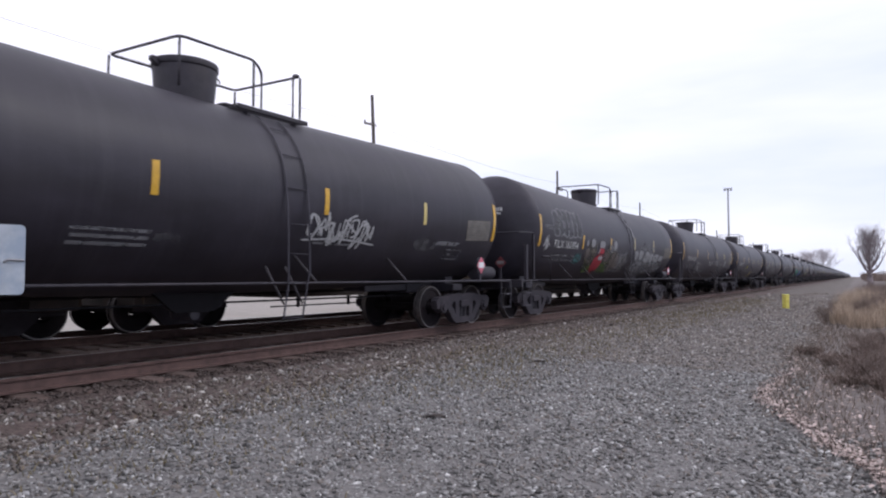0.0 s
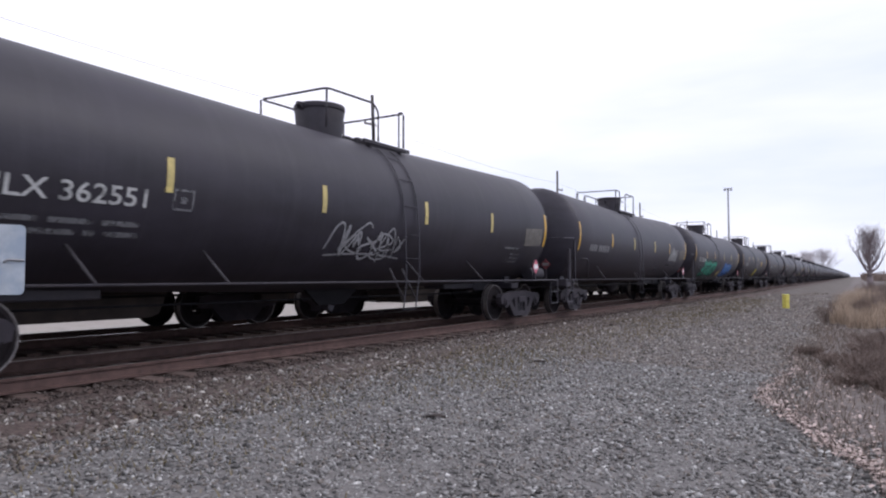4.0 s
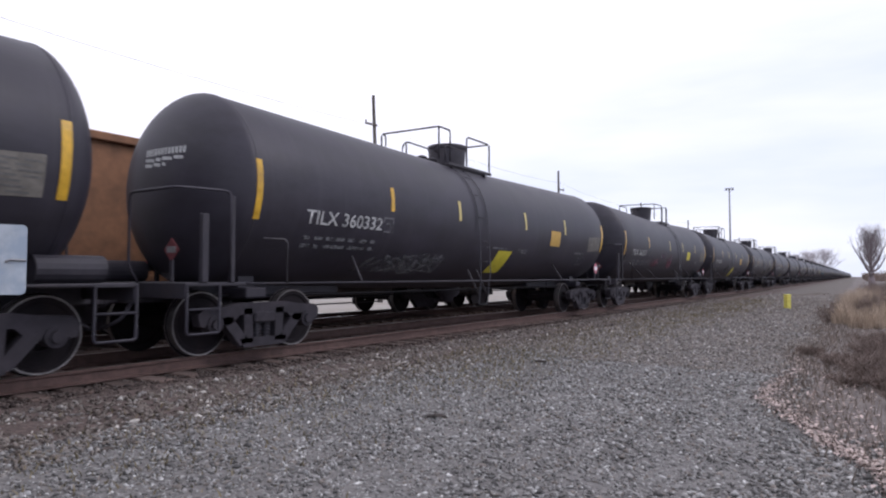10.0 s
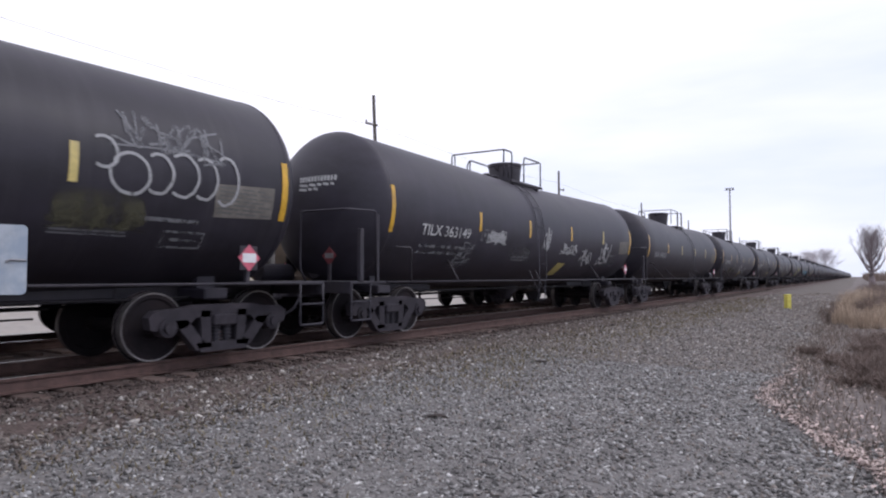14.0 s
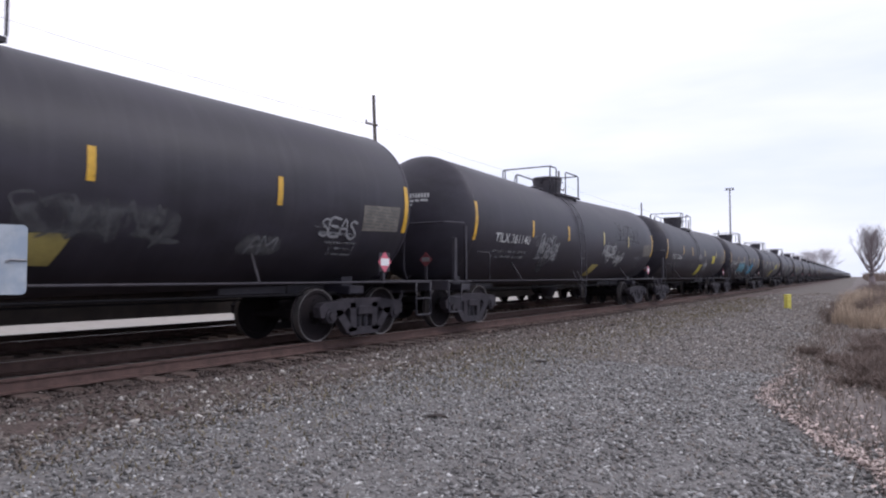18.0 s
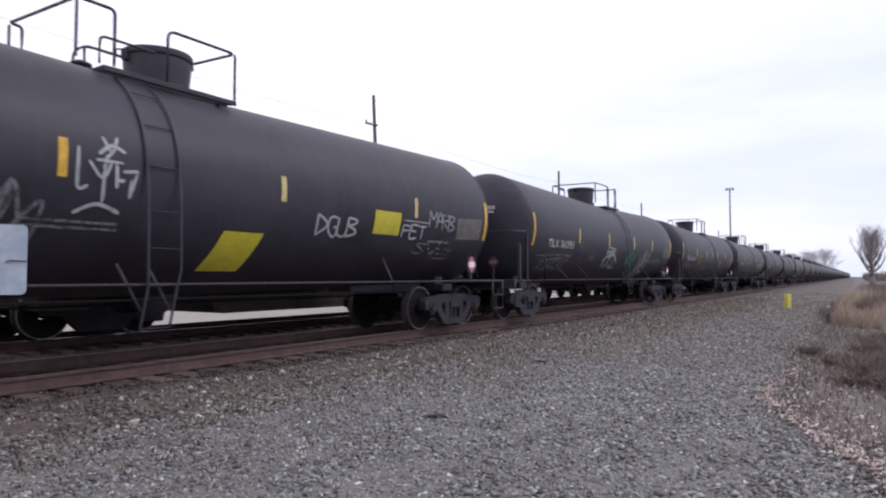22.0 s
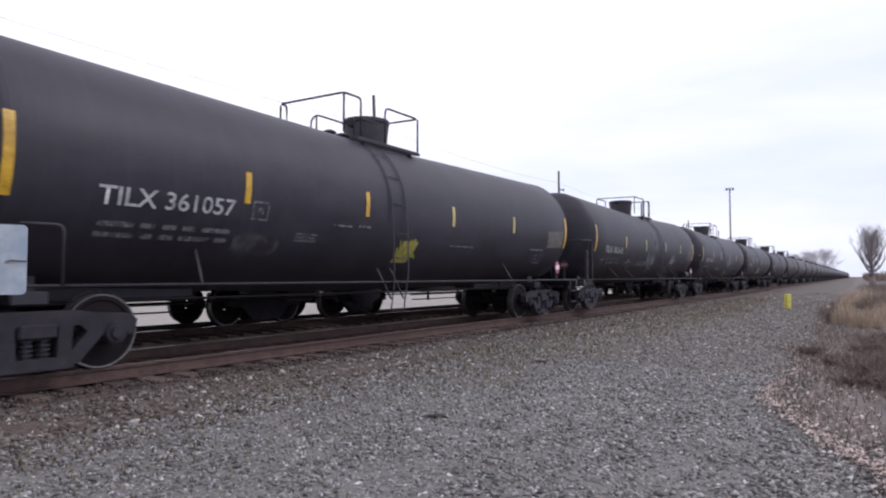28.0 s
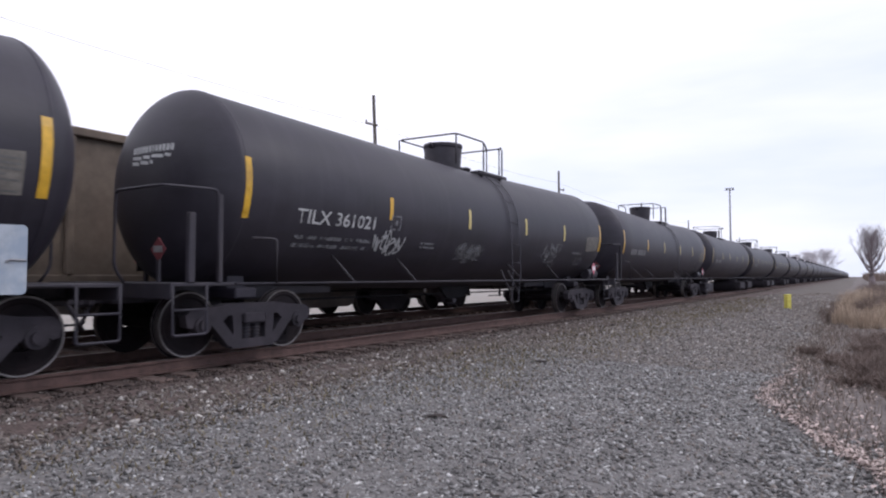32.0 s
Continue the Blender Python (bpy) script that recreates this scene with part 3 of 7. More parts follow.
RUNNING_GEAR = ("truck", "stub_sill", "end_platform", "coupler", "air_hose", "end_railing", "grab_rail", "sill_step", "air_reservoir", "brake_cylinder",
                "placard_holder", "placard_stand", "end_placard", "brake_pipe", "brake_rod", "sill_reinforcement")
car_models = [build_tank_car(0.0, 1), build_tank_car(0.0, -1)]      # as it stands, and turned end for end
wheel_bm = wheelset_mesh()
wheel_me = bpy.data.meshes.new("wheelset")
wheel_bm.to_mesh(wheel_me)
wheel_bm.free()
wheel_me.materials.append(M_WHEEL)
wheel_me.materials.append(M_RIM)
for p in wheel_me.polygons:
    r = math.hypot(p.center.x, p.center.z)
    if (r > 0.452 and abs(p.normal.y) < 0.5) or (r > 0.44 and abs(p.normal.y) > 0.5 and abs(p.center.y) > HALF_GAUGE):
        p.material_index = 1
for model, lean in zip(car_models, (1, -1)):
    for tx in (-6.75, 6.75):
        add_wheelsets(build_truck(model, tx), wheel_me)
    for o in model.children:                    # the running gear lies a little off the tank's middle
        if o.name.split(".")[0] in RUNNING_GEAR:
            o.location.x -= 0.18 * lean

# ---------------------------------------------------------------- ground, one sheet to the horizon
M_GRAVEL = mat("grey_crushed_stone", (0.168, 0.158, 0.150), 0.95, 0.0, 0.45, 22.0, 1.0, 28.0, tint=(0.10, 0.095, 0.09), tint_amount=0.6, tint_scale=9.0)
M_FARGRAVEL = mat("weedy_brown_gravel", (0.122, 0.104, 0.090), 0.95, 0.0, 0.4, 9.0, 1.0, 20.0, tint=(0.10, 0.084, 0.062), tint_amount=0.8, tint_scale=0.7)
M_BALLAST = mat("brown_dusty_ballast", (0.108, 0.079, 0.069), 0.95, 0.0, 0.45, 20.0, 1.0, 24.0, tint=(0.09, 0.07, 0.06), tint_amount=0.7, tint_scale=7.0)
M_SOIL = mat("leafy_brown_soil", (0.150, 0.130, 0.120), 0.95, 0.0, 0.4, 9.0, 1.0, 20.0, tint=(0.185, 0.155, 0.135), tint_amount=0.7, tint_scale=1.5)
M_LOT = mat("pale_gravel_lot", (0.29, 0.265, 0.235), 0.95, 0.0, 0.15, 3.0, 0.4, 20.0, tint=(0.22, 0.19, 0.16), tint_amount=0.6, tint_scale=0.3)
M_FIELD = mat("dry_winter_field", (0.24, 0.20, 0.14), 0.95, 0.0, 0.25, 0.6, 0.5, 4.0, tint=(0.16, 0.14, 0.10), tint_amount=0.7, tint_scale=0.05)


def ground_z(x, y):
    knots = [(-60, -0.30), (-8, -0.30), (-3, -0.36), (0.6, -0.46), (1.4, -0.50), (4.3, -0.50), (6.4, -0.30), (7.2, -0.205), (7.7, -0.225), (15.4, -0.235), (17.0, -0.55), (60, -0.55)]
    if y <= knots[0][0] or y >= knots[-1][0]:
        z = -0.3 if y < 0 else -0.55
    else:
        for (a, za), (b, zb) in zip(knots, knots[1:]):
            if a <= y <= b:
                t = (y - a) / (b - a)
                t = t * t * (3 - 2 * t)
                z = za + (zb - za) * t
                break
    if y < 6.8 and x < 120:
        z += 0.03 * noise.noise(Vector((x * 0.6, y * 0.6, 0))) + 0.012 * noise.noise(Vector((x * 2.5, y * 2.5, 4)))
    return z


def edge_y(x):
    """Where the gravel gives way to weeds."""
    return -2.6 + 2.4 * min(1.0, max(0.0, (x - 2.0) / 3.6)) + 1.25 * min(1.0, max(0.0, (x - 5.9) / 3.3)) + 0.2 * math.sin(x * 0.9) * min(1.0, max(0.0, (x - 9) / 5))


def build_ground():
    xs = [-1500, -600, -250, -120, -60, -30, -15, -8] + [-4 + 0.5 * k for k in range(89)] + [42, 45, 50, 56, 64, 75, 90, 110, 140, 190, 260, 380, 600, 1000, 1700, 3200]
    ys = [-1800, -700, -300, -120, -60, -30, -16, -10, -7, -5] + [-4 + 0.4 * k for k in range(28)] + [7.1, 7.5, 8.7, 10, 11.5, 13, 14.4, 15.2, 15.8, 16.4, 17, 18.5, 21, 25, 30, 38, 50, 70, 110, 200, 500, 1000, 1800]
    verts = [(x, y, ground_z(x, y)) for y in ys for x in xs]
    nx = len(xs)
    faces, idx = [], []
    for j in range(len(ys) - 1):
        yc = (ys[j] + ys[j + 1]) / 2
        for i in range(nx - 1):
            xc = (xs[i] + xs[i + 1]) / 2
            faces.append((j * nx + i, j * nx + i + 1, (j + 1) * nx + i + 1, (j + 1) * nx + i))
            k = 4 if yc < -16 or yc > 70 else 2 if yc < edge_y(xc) else (5 if xc > 30 else 0) if yc < 5.9 else 1 if yc < 16.4 else 3
            idx.append(k)
    me = bpy.data.meshes.new("ground")
    me.from_pydata(verts, [], faces)
    for m in (M_GRAVEL, M_BALLAST, M_SOIL, M_LOT, M_FIELD, M_FARGRAVEL):
        me.materials.append(m)
    me.polygons.foreach_set("material_index", idx)
    me.polygons.foreach_set("use_smooth", [True] * len(faces))
    return tagged(new("ground", me), "flat gravel ground beside the railway", "ground", kind="structure")


ground = build_ground()

# ---------------------------------------------------------------- tracks


def rail_profile():
    h = 0.172
    return [(-0.070, -h), (0.070, -h), (0.070, -h + 0.012), (0.012, -h + 0.032), (0.010, -0.045), (0.036, -0.036), (0.036, -0.008), (0.028, 0.0),
            (-0.028, 0.0), (-0.036, -0.008), (-0.036, -0.036), (-0.010, -0.045), (-0.012, -h + 0.032), (-0.070, -h + 0.012)]


def build_rail(parent, y):
    bm = bmesh.new()
    prof = rail_profile()
    a = [bm.verts.new((-120, y + u, v)) for u, v in prof]
    b = [bm.verts.new((1700, y + u, v)) for u, v in prof]
    n = len(prof)
    for i in range(n):
        j = (i + 1) % n
        f = bm.faces.new((a[i], a[j], b[j], b[i]))
        if i == 7:
            f.material_index = 1
    bm.faces.new(a)
    bm.faces.new(b[::-1])
    bmesh.ops.recalc_face_normals(bm, faces=bm.faces)
    ob = part("rail", bm, M_RAIL, parent, "rusty steel rail with a worn bright head")
    ob.data.materials.append(M_RAILTOP)
    return ob


def build_track(y, near):
    track = tagged(new("railway_track"), "railway track with rusty rails on brown wooden ties", "railway track", kind="structure")
    for s in (-1, 1):
        build_rail(track, y + s * HALF_GAUGE)
    bm = box(bmesh.new(), -0.115, 0.115, -1.30, 1.30, -0.36, -0.178, 0.012)
    tie = part("tie", bm, M_TIE, track, at=(-6.0, y, 0))
    rnd = random.Random(5)
    count = near
    for k in range(1, count):
        share("tie", tie, track, pose(-6.0 + 0.5 * k + rnd.uniform(-0.04, 0.04), y + rnd.uniform(-0.05, 0.05), rnd.uniform(-0.012, 0.004), 0, 0, rnd.uniform(-1.5, 1.5)))
    verts, faces = [], []
    x = -6.0 + 0.5 * count
    while x < 260:
        i = len(verts)
        w, l = 0.115, 1.30 + rnd.uniform(-0.04, 0.04)
        verts += [(x - w, y - l, -0.36), (x + w, y - l, -0.36), (x + w, y + l, -0.36), (x - w, y + l, -0.36), (x - w, y - l, -0.18), (x + w, y - l, -0.18), (x + w, y + l, -0.18), (x - w, y + l, -0.18)]
        faces += [(i + 4, i + 5, i + 6, i + 7), (i, i + 1, i + 5, i + 4), (i + 1, i + 2, i + 6, i + 5), (i + 2, i + 3, i + 7, i + 6), (i + 3, i, i + 4, i + 7)]
        x += 0.5
    me = bpy.data.meshes.new("far_ties")
    me.from_pydata(verts, [], faces)
    me.materials.append(M_TIE)
    far = new("far_ties", me)
    far.parent = track
    far["kind"] = "stuff"
    return track


build_track(TRACK_Y, 90)
build_track(TRACK2_Y, 30)

# ---------------------------------------------------------------- loose stones on the gravel


def stone_mat(name, tones):
    """Stones that differ one from another: a few pale or dark among many grey."""
    m = mat(name, (0.2, 0.2, 0.2), 0.9, 0.0, 0.3, 18.0, 0.3, 60.0)
    n, l = m.node_tree.nodes, m.node_tree.links
    g = n.new("ShaderNodeNewGeometry")
    r = n.new("ShaderNodeValToRGB")
    r.color_ramp.interpolation = "CONSTANT"
    r.color_ramp.elements[0].position, r.color_ramp.elements[0].color = 0.0, (*tones[0][1], 1)
    r.color_ramp.elements[1].position, r.color_ramp.elements[1].color = tones[1][0], (*tones[1][1], 1)
    for pos, c in tones[2:]:
        e = r.color_ramp.elements.new(pos)
        e.color = (*c, 1)
    l.new(g.outputs["Random Per Island"], r.inputs["Fac"])
    b = n["Principled BSDF"]
    src = b.inputs["Base Color"].links[0].from_socket
    mx = n.new("ShaderNodeMixRGB")
    mx.blend_type = "MULTIPLY"
    mx.inputs[0].default_value = 1.0
    sc = n.new("ShaderNodeVectorMath")
    sc.operation = "SCALE"
    sc.inputs["Scale"].default_value = 5.5
    l.new(src, sc.inputs[0])
    l.new(sc.outputs["Vector"], mx.inputs[1])
    l.new(r.outputs["Color"], mx.inputs[2])
    l.new(mx.outputs["Color"], b.inputs["Base Color"])
    return m


M_STONE = stone_mat("loose_grey_stone", [(0, (0.088, 0.084, 0.080)), (0.16, (0.168, 0.161, 0.154)), (0.36, (0.225, 0.217, 0.207)), (0.58, (0.292, 0.283, 0.270)), (0.80, (0.20, 0.176, 0.155)), (0.90, (0.33, 0.325, 0.315)), (0.972, (0.52, 0.51, 0.49))])
M_STONE_C = stone_mat("dusty_grey_brown_stone", [(0, (0.11, 0.098, 0.088)), (0.2, (0.175, 0.157, 0.143)), (0.45, (0.222, 0.202, 0.184)), (0.70, (0.245, 0.212, 0.182)), (0.86, (0.29, 0.265, 0.245)), (0.96, (0.46, 0.43, 0.40))])
M_STONE_D = stone_mat("rust_stained_stone", [(0, (0.055, 0.041, 0.036)), (0.25, (0.085, 0.064, 0.055)), (0.6, (0.11, 0.085, 0.073)), (0.9, (0.16, 0.13, 0.115))])
M_STONE_B = stone_mat("loose_brown_stone", [(0, (0.085, 0.068, 0.058)), (0.18, (0.135, 0.112, 0.096)), (0.48, (0.175, 0.15, 0.13)), (0.75, (0.195, 0.178, 0.165)), (0.89, (0.28, 0.255, 0.23)), (0.965, (0.46, 0.43, 0.39))])


def stone_templates():
    out = []
    for s in range(6):
        rnd = random.Random(40 + s)
        bm = bmesh.new()
        for _ in range(9):
            bm.verts.new(Vector((rnd.gauss(0, 1), rnd.gauss(0, 1), rnd.gauss(0, 1))).normalized() * rnd.uniform(0.85, 1.25))
        bmesh.ops.convex_hull(bm, input=bm.verts)
        for v in [v for v in bm.verts if not v.link_faces]:
            bm.verts.remove(v)
        bmesh.ops.triangulate(bm, faces=bm.faces)
        bmesh.ops.recalc_face_normals(bm, faces=bm.faces)
        bm.verts.index_update()
        out.append((np.array([v.co[:] for v in bm.verts]), np.array([[v.index for v in f.verts] for f in bm.faces])))
        bm.free()
    return out


def scatter_stones(name, material, places, sizes, label, seed):
    """One object of many loose stones, bedded in the ground."""
    rng = np.random.RandomState(seed)
    temps = stone_templates()
    V, F = [], []
    base = 0
    n = len(places)
    kind = rng.randint(0, len(temps), n)
    for t, (tv, tf) in enumerate(temps):
        sel = np.where(kind == t)[0]
        if len(sel) == 0:
            continue
        m = len(sel)
        ang = rng.uniform(0, 2 * np.pi, (m, 3))
        ca, sa = np.cos(ang), np.sin(ang)
        rz = np.zeros((m, 3, 3)); rz[:, 0, 0] = ca[:, 0]; rz[:, 0, 1] = -sa[:, 0]; rz[:, 1, 0] = sa[:, 0]; rz[:, 1, 1] = ca[:, 0]; rz[:, 2, 2] = 1
        rx = np.zeros((m, 3, 3)); rx[:, 0, 0] = 1; rx[:, 1, 1] = ca[:, 1]; rx[:, 1, 2] = -sa[:, 1]; rx[:, 2, 1] = sa[:, 1]; rx[:, 2, 2] = ca[:, 1]
        sc = sizes[sel][:, None] * rng.uniform(0.55, 1.3, (m, 3)) * np.array([1.25, 0.95, 0.6])
        p = tv[None, :, :] * sc[:, None, :]
        p = np.einsum("mij,mvj->mvi", rx, p)
        p = np.einsum("mij,mvj->mvi", rz, p)
        p = p + places[sel][:, None, :]
        V.append(p.reshape(-1, 3))
        F.append((tf[None, :, :] + (base + np.arange(m) * len(tv))[:, None, None]).reshape(-1, 3))
        base += m * len(tv)
    V, F = np.concatenate(V), np.concatenate(F)
    me = bpy.data.meshes.new(name)
    me.vertices.add(len(V))
    me.vertices.foreach_set("co", V.astype(np.float32).ravel())
    me.loops.add(len(F) * 3)
    me.loops.foreach_set("vertex_index", F.astype(np.int32).ravel())
    me.polygons.add(len(F))
    me.polygons.foreach_set("loop_start", np.arange(len(F), dtype=np.int32) * 3)
    me.update(calc_edges=True)
    me.materials.append(material)
    return tagged(new(name, me), label, "gravel", kind="stuff")


def stone_field(x0, x1, y0, y1, count, rng, small, large, sink=0.3):
    x, y = rng.uniform(x0, x1, count), rng.uniform(y0, y1, count)
    s = small + (large - small) * rng.beta(1.5, 4.0, count)
    z = np.array([ground_z(a, b) for a, b in zip(x, y)]) + s * (0.5 - sink)
    return np.stack([x, y, z], 1), s


rng = np.random.RandomState(11)
fields = [stone_field(1.0, 6.5, -0.3, 6.0, 23000, rng, 0.012, 0.042), stone_field(4.5, 7.5, -0.5, 0.6, 2200, rng, 0.014, 0.05), stone_field(6.5, 12, 0.6, 6.0, 18000, rng, 0.015, 0.046)]
fields += [stone_field(-3.5, 1.0, -1.6, 6.0, 7000, rng, 0.016, 0.05), stone_field(-9, -3.5, -1.8, 6.0, 4000, rng, 0.02, 0.055), stone_field(1.0, 4.5, -1.8, -0.3, 1800, rng, 0.016, 0.05)]
scatter_stones("gravel", M_STONE, np.concatenate([f[0] for f in fields]), np.concatenate([f[1] for f in fields]), "loose grey crushed stone beside the track", 3)
fields = [stone_field(12, 20, 0.8, 6.0, 13000, rng, 0.02, 0.055), stone_field(20, 34, 0.8, 6.0, 10000, rng, 0.026, 0.065), stone_field(34, 60, 1.2, 6.0, 8000, rng, 0.035, 0.08)]
scatter_stones("gravel", M_STONE_C, np.concatenate([f[0] for f in fields]), np.concatenate([f[1] for f in fields]), "dusty grey-brown crushed stone farther along the track", 6)
fields = [stone_field(-9, 0.5, 5.5, 7.05, 3000, rng, 0.022, 0.055), stone_field(0.5, 14, 5.5, 7.05, 7800, rng, 0.02, 0.055), stone_field(14, 40, 5.5, 7.05, 6200, rng, 0.025, 0.06)]
# some of the ballast has spilled over the tie ends and fills the cribs
scatter_stones("ballast", M_STONE_B, np.concatenate([f[0] for f in fields]), np.concatenate([f[1] for f in fields]), "brown dusty track ballast stones", 4)
# some of it has spilled over the tie ends and fills the cribs, dark with oil and rust
crib, size = stone_field(-2, 34, 7.28, 7.90, 5200, rng, 0.018, 0.040)
crib[:, 2] = -0.21 + rng.uniform(0.0, 0.018, len(size)) + 0.03 * (crib[:, 1] < 7.5) * rng.rand(len(size))
# dark toe stones: the shade at the tie ends put into their colour
toe, toe_size = stone_field(-5, 70, 6.98, 7.46, 6500, rng, 0.018, 0.042, 0.65)
crib, size = np.concatenate([crib, toe]), np.concatenate([size, toe_size])
scatter_stones("crib_ballast", M_STONE_D, crib, size, "dark rust-stained stones between the ties, shade-dark ones at the tie ends", 8)

# ---------------------------------------------------------------- trackside things
M_SIGN = mat("weathered_white_enamel", (0.42, 0.46, 0.50), 0.5, 0.0, 0.12, 9.0, tint=(0.30, 0.36, 0.44), tint_amount=0.8, tint_scale=7.0, tint_low=0.42, tint_high=0.62)
M_GALV = mat("galvanised_steel", (0.30, 0.30, 0.31), 0.5, 0.6, 0.15, 10.0)
M_POLE = mat("weathered_grey_pole_wood", (0.13, 0.115, 0.105), 0.9, 0.0, 0.3, 5.0, 0.4, 20, stretch=(1, 1, 0.2))
M_PED = mat("yellow_plastic", (0.74, 0.66, 0.13), 0.55, 0.0, 0.12, 6.0, tint=(0.58, 0.46, 0.08), tint_amount=0.5, tint_scale=5)


def rounded_rect(w, h, r, n=5):
    pts = []
    for cx, cz, a0 in ((w / 2 - r, h / 2 - r, 0), (-w / 2 + r, h / 2 - r, 90), (-w / 2 + r, -h / 2 + r, 180), (w / 2 - r, -h / 2 + r, 270)):
        for k in range(n + 1):
            a = radians(a0 + 90 * k / n)
            pts.append((cx + r * math.cos(a), cz + r * math.sin(a)))
    return pts


def build_sign():
    sign = tagged(new("trackside_sign"), "white metal plate with rounded corners on a post beside the track", "sign")
    sx, sy = 2.045, 5.125
    sign.matrix_world = pose(sx, sy, ground_z(sx, sy), 0, 0, -24.4)
    z = 1.25 - ground_z(sx, sy)
    bm = extrude_poly(bmesh.new(), [(x, z + h) for x, h in rounded_rect(0.46, 0.50, 0.035)], -0.006, 0.006)
    plate = part("plate", bm, M_SIGN, sign)
    bm = tube(bmesh.new(), bend([(0.225, -0.014, z - 0.004), (0.125, -0.014, z), (0.105, -0.014, z - 0.012), (0.11, -0.014, z - 0.022)], 0.01), 0.009, 6)
    part("hook", bm, M_GALV, plate)
    bm = box(bmesh.new(), -0.14, -0.08, 0.008, 0.05, -0.1, z + 0.22, 0.004)
    part("post", bm, M_GALV, sign)


build_sign()


def build_pedestal():
    ped = tagged(new("marker_pedestal"), "yellow plastic cable marker pedestal standing in the gravel", "marker")
    x, y = 36.7, 3.0
    ped.matrix_world = pose(x, y, ground_z(x, y) - 0.03, 0, 0, 40)
    part("body", box(bmesh.new(), -0.14, 0.14, -0.11, 0.11, 0.0, 0.66, 0.02), M_PED, ped)
    part("cap", box(bmesh.new(), -0.155, 0.155, -0.125, 0.125, 0.66, 0.76, 0.03), M_PED, ped)
    part("cover_plate", box(bmesh.new(), -0.10, 0.10, -0.116, -0.108, 0.12, 0.56, 0.003), M_FAINT, ped, "dark label panel")


build_pedestal()


def build_pole(x, y, h, lean, arm):
    pole = tagged(new("utility_pole"), "weathered wooden utility pole with a short crossarm", "utility pole", "utility poles along the railway")
    pole.matrix_world = pose(x, y, -0.56, 0, lean, 0)
    part("shaft", cyl(bmesh.new(), (0, 0, -0.3), (0, 0, h), 0.17, 12, 0.10), M_POLE, pole)
    a, b = (-1.05, 0.12) if arm < 0 else (-0.12, 1.05)
    part("crossarm", box(bmesh.new(), a, b, -0.17, -0.09, h - 2.0, h - 1.87, 0.01), M_POLE, pole)
    part("crossarm", box(bmesh.new(), min(0.0, arm * 0.75), max(0.0, arm * 0.75), -0.17, -0.10, h - 3.66, h - 3.56, 0.01), M_POLE, pole)
    part("insulator", cyl(bmesh.new(), (arm * 0.98, -0.13, h - 1.87), (arm * 0.98, -0.13, h - 1.72), 0.045, 8), M_STEEL, pole)
    return pole


POLES = [(1.5, 13.4, 0, -1), (32.75, 13.4, -3.4, -1), (62.5, 12.7, 0, 1), (93, 12.3, 0, 1), (123.5, 12.0, 0.4, 1), (154, 12, 0, 1), (184.5, 12, 0, 1), (215, 12, -1, 1)]
for px, ph, lean, arm in POLES:
    build_pole(px, 26.0, ph, lean, arm)
bm = bmesh.new()
for z0 in (10.85,):
    for (ax, *_), (bx, *_) in zip(POLES[:-1], POLES[1:]):
        tube(bm, [(ax + (bx - ax) * k / 8, 25.85, z0 - 0.42 * (1 - (k / 4 - 1) ** 2)) for k in range(9)], 0.007, 4)
tagged(part("overhead_wires", bm, M_STEEL), "thin dark overhead wires", "wire", kind="structure")


def build_mast():
    mast = tagged(new("light_mast"), "tall grey floodlight mast behind the trains", "street lamp")
    x, y = 131.0, 20.0
    mast.matrix_world = pose(x, y, -0.56, 0, 0, 10)
    h = 18.4
    part("pole", cyl(bmesh.new(), (0, 0, 0), (0, 0, h), 0.22, 14, 0.12), M_GALV, mast)
    part("head_frame", box(bmesh.new(), -0.08, 0.08, -0.75, 0.75, h - 0.08, h + 0.04, 0.01), M_GALV, mast)
    for y in (-0.55, 0.0, 0.55):
        part("floodlight", box(bmesh.new(), -0.22, 0.22, y - 0.2, y + 0.2, h - 0.45, h - 0.08, 0.04), M_GALV, mast)


build_mast()


# ---------------------------------------------------------------- scraps lying on the gravel
M_SCRAP = mat("dark_weathered_bark", (0.045, 0.036, 0.032), 0.95, 0.0, 0.35, 12.0, 0.6, 40)


def build_scrap(x, y, length, turn, seed):
    """A splintered bit of bark: a bent, ragged, tapering slab."""
    rnd = random.Random(seed)
    bm = bmesh.new()
    rings = []
    for k in range(7):
        u = k / 6
        w = length * 0.30 * (0.35 + math.sin(math.pi * (0.12 + 0.8 * u))) * rnd.uniform(0.8, 1.15)
        z = 0.02 + 0.02 * math.sin(math.pi * u)
        rings.append([bm.verts.new(((u - 0.5) * length, w * a * 0.5, z + b * 0.014 + rnd.uniform(-0.004, 0.004))) for a, b in ((-1, 0), (-0.5, 1), (0.5, 1), (1, 0), (0.5, -1), (-0.5, -1))])
    for p, q in zip(rings, rings[1:]):
        for j in range(6):
            bm.faces.new((p[j], p[(j + 1) % 6], q[(j + 1) % 6], q[j]))
    bm.faces.new(rings[0][::-1])
    bm.faces.new(rings[-1])
    bmesh.ops.recalc_face_normals(bm, faces=bm.faces)
    ob = part("bark_scrap", bm, M_SCRAP)
    ob.matrix_world = pose(x, y, ground_z(x, y), 0, 0, turn)
    return tagged(ob, "dark splintered scrap of bark on the gravel", "debris", "scraps on the gravel")


for k, (sx, sy, sl, st) in enumerate(((6.19, 4.10, 0.26, -56), (10.91, 4.94, 0.26, -60), (11.04, 2.50, 0.12, 20))):
    build_scrap(sx, sy, sl, st, 60 + k)

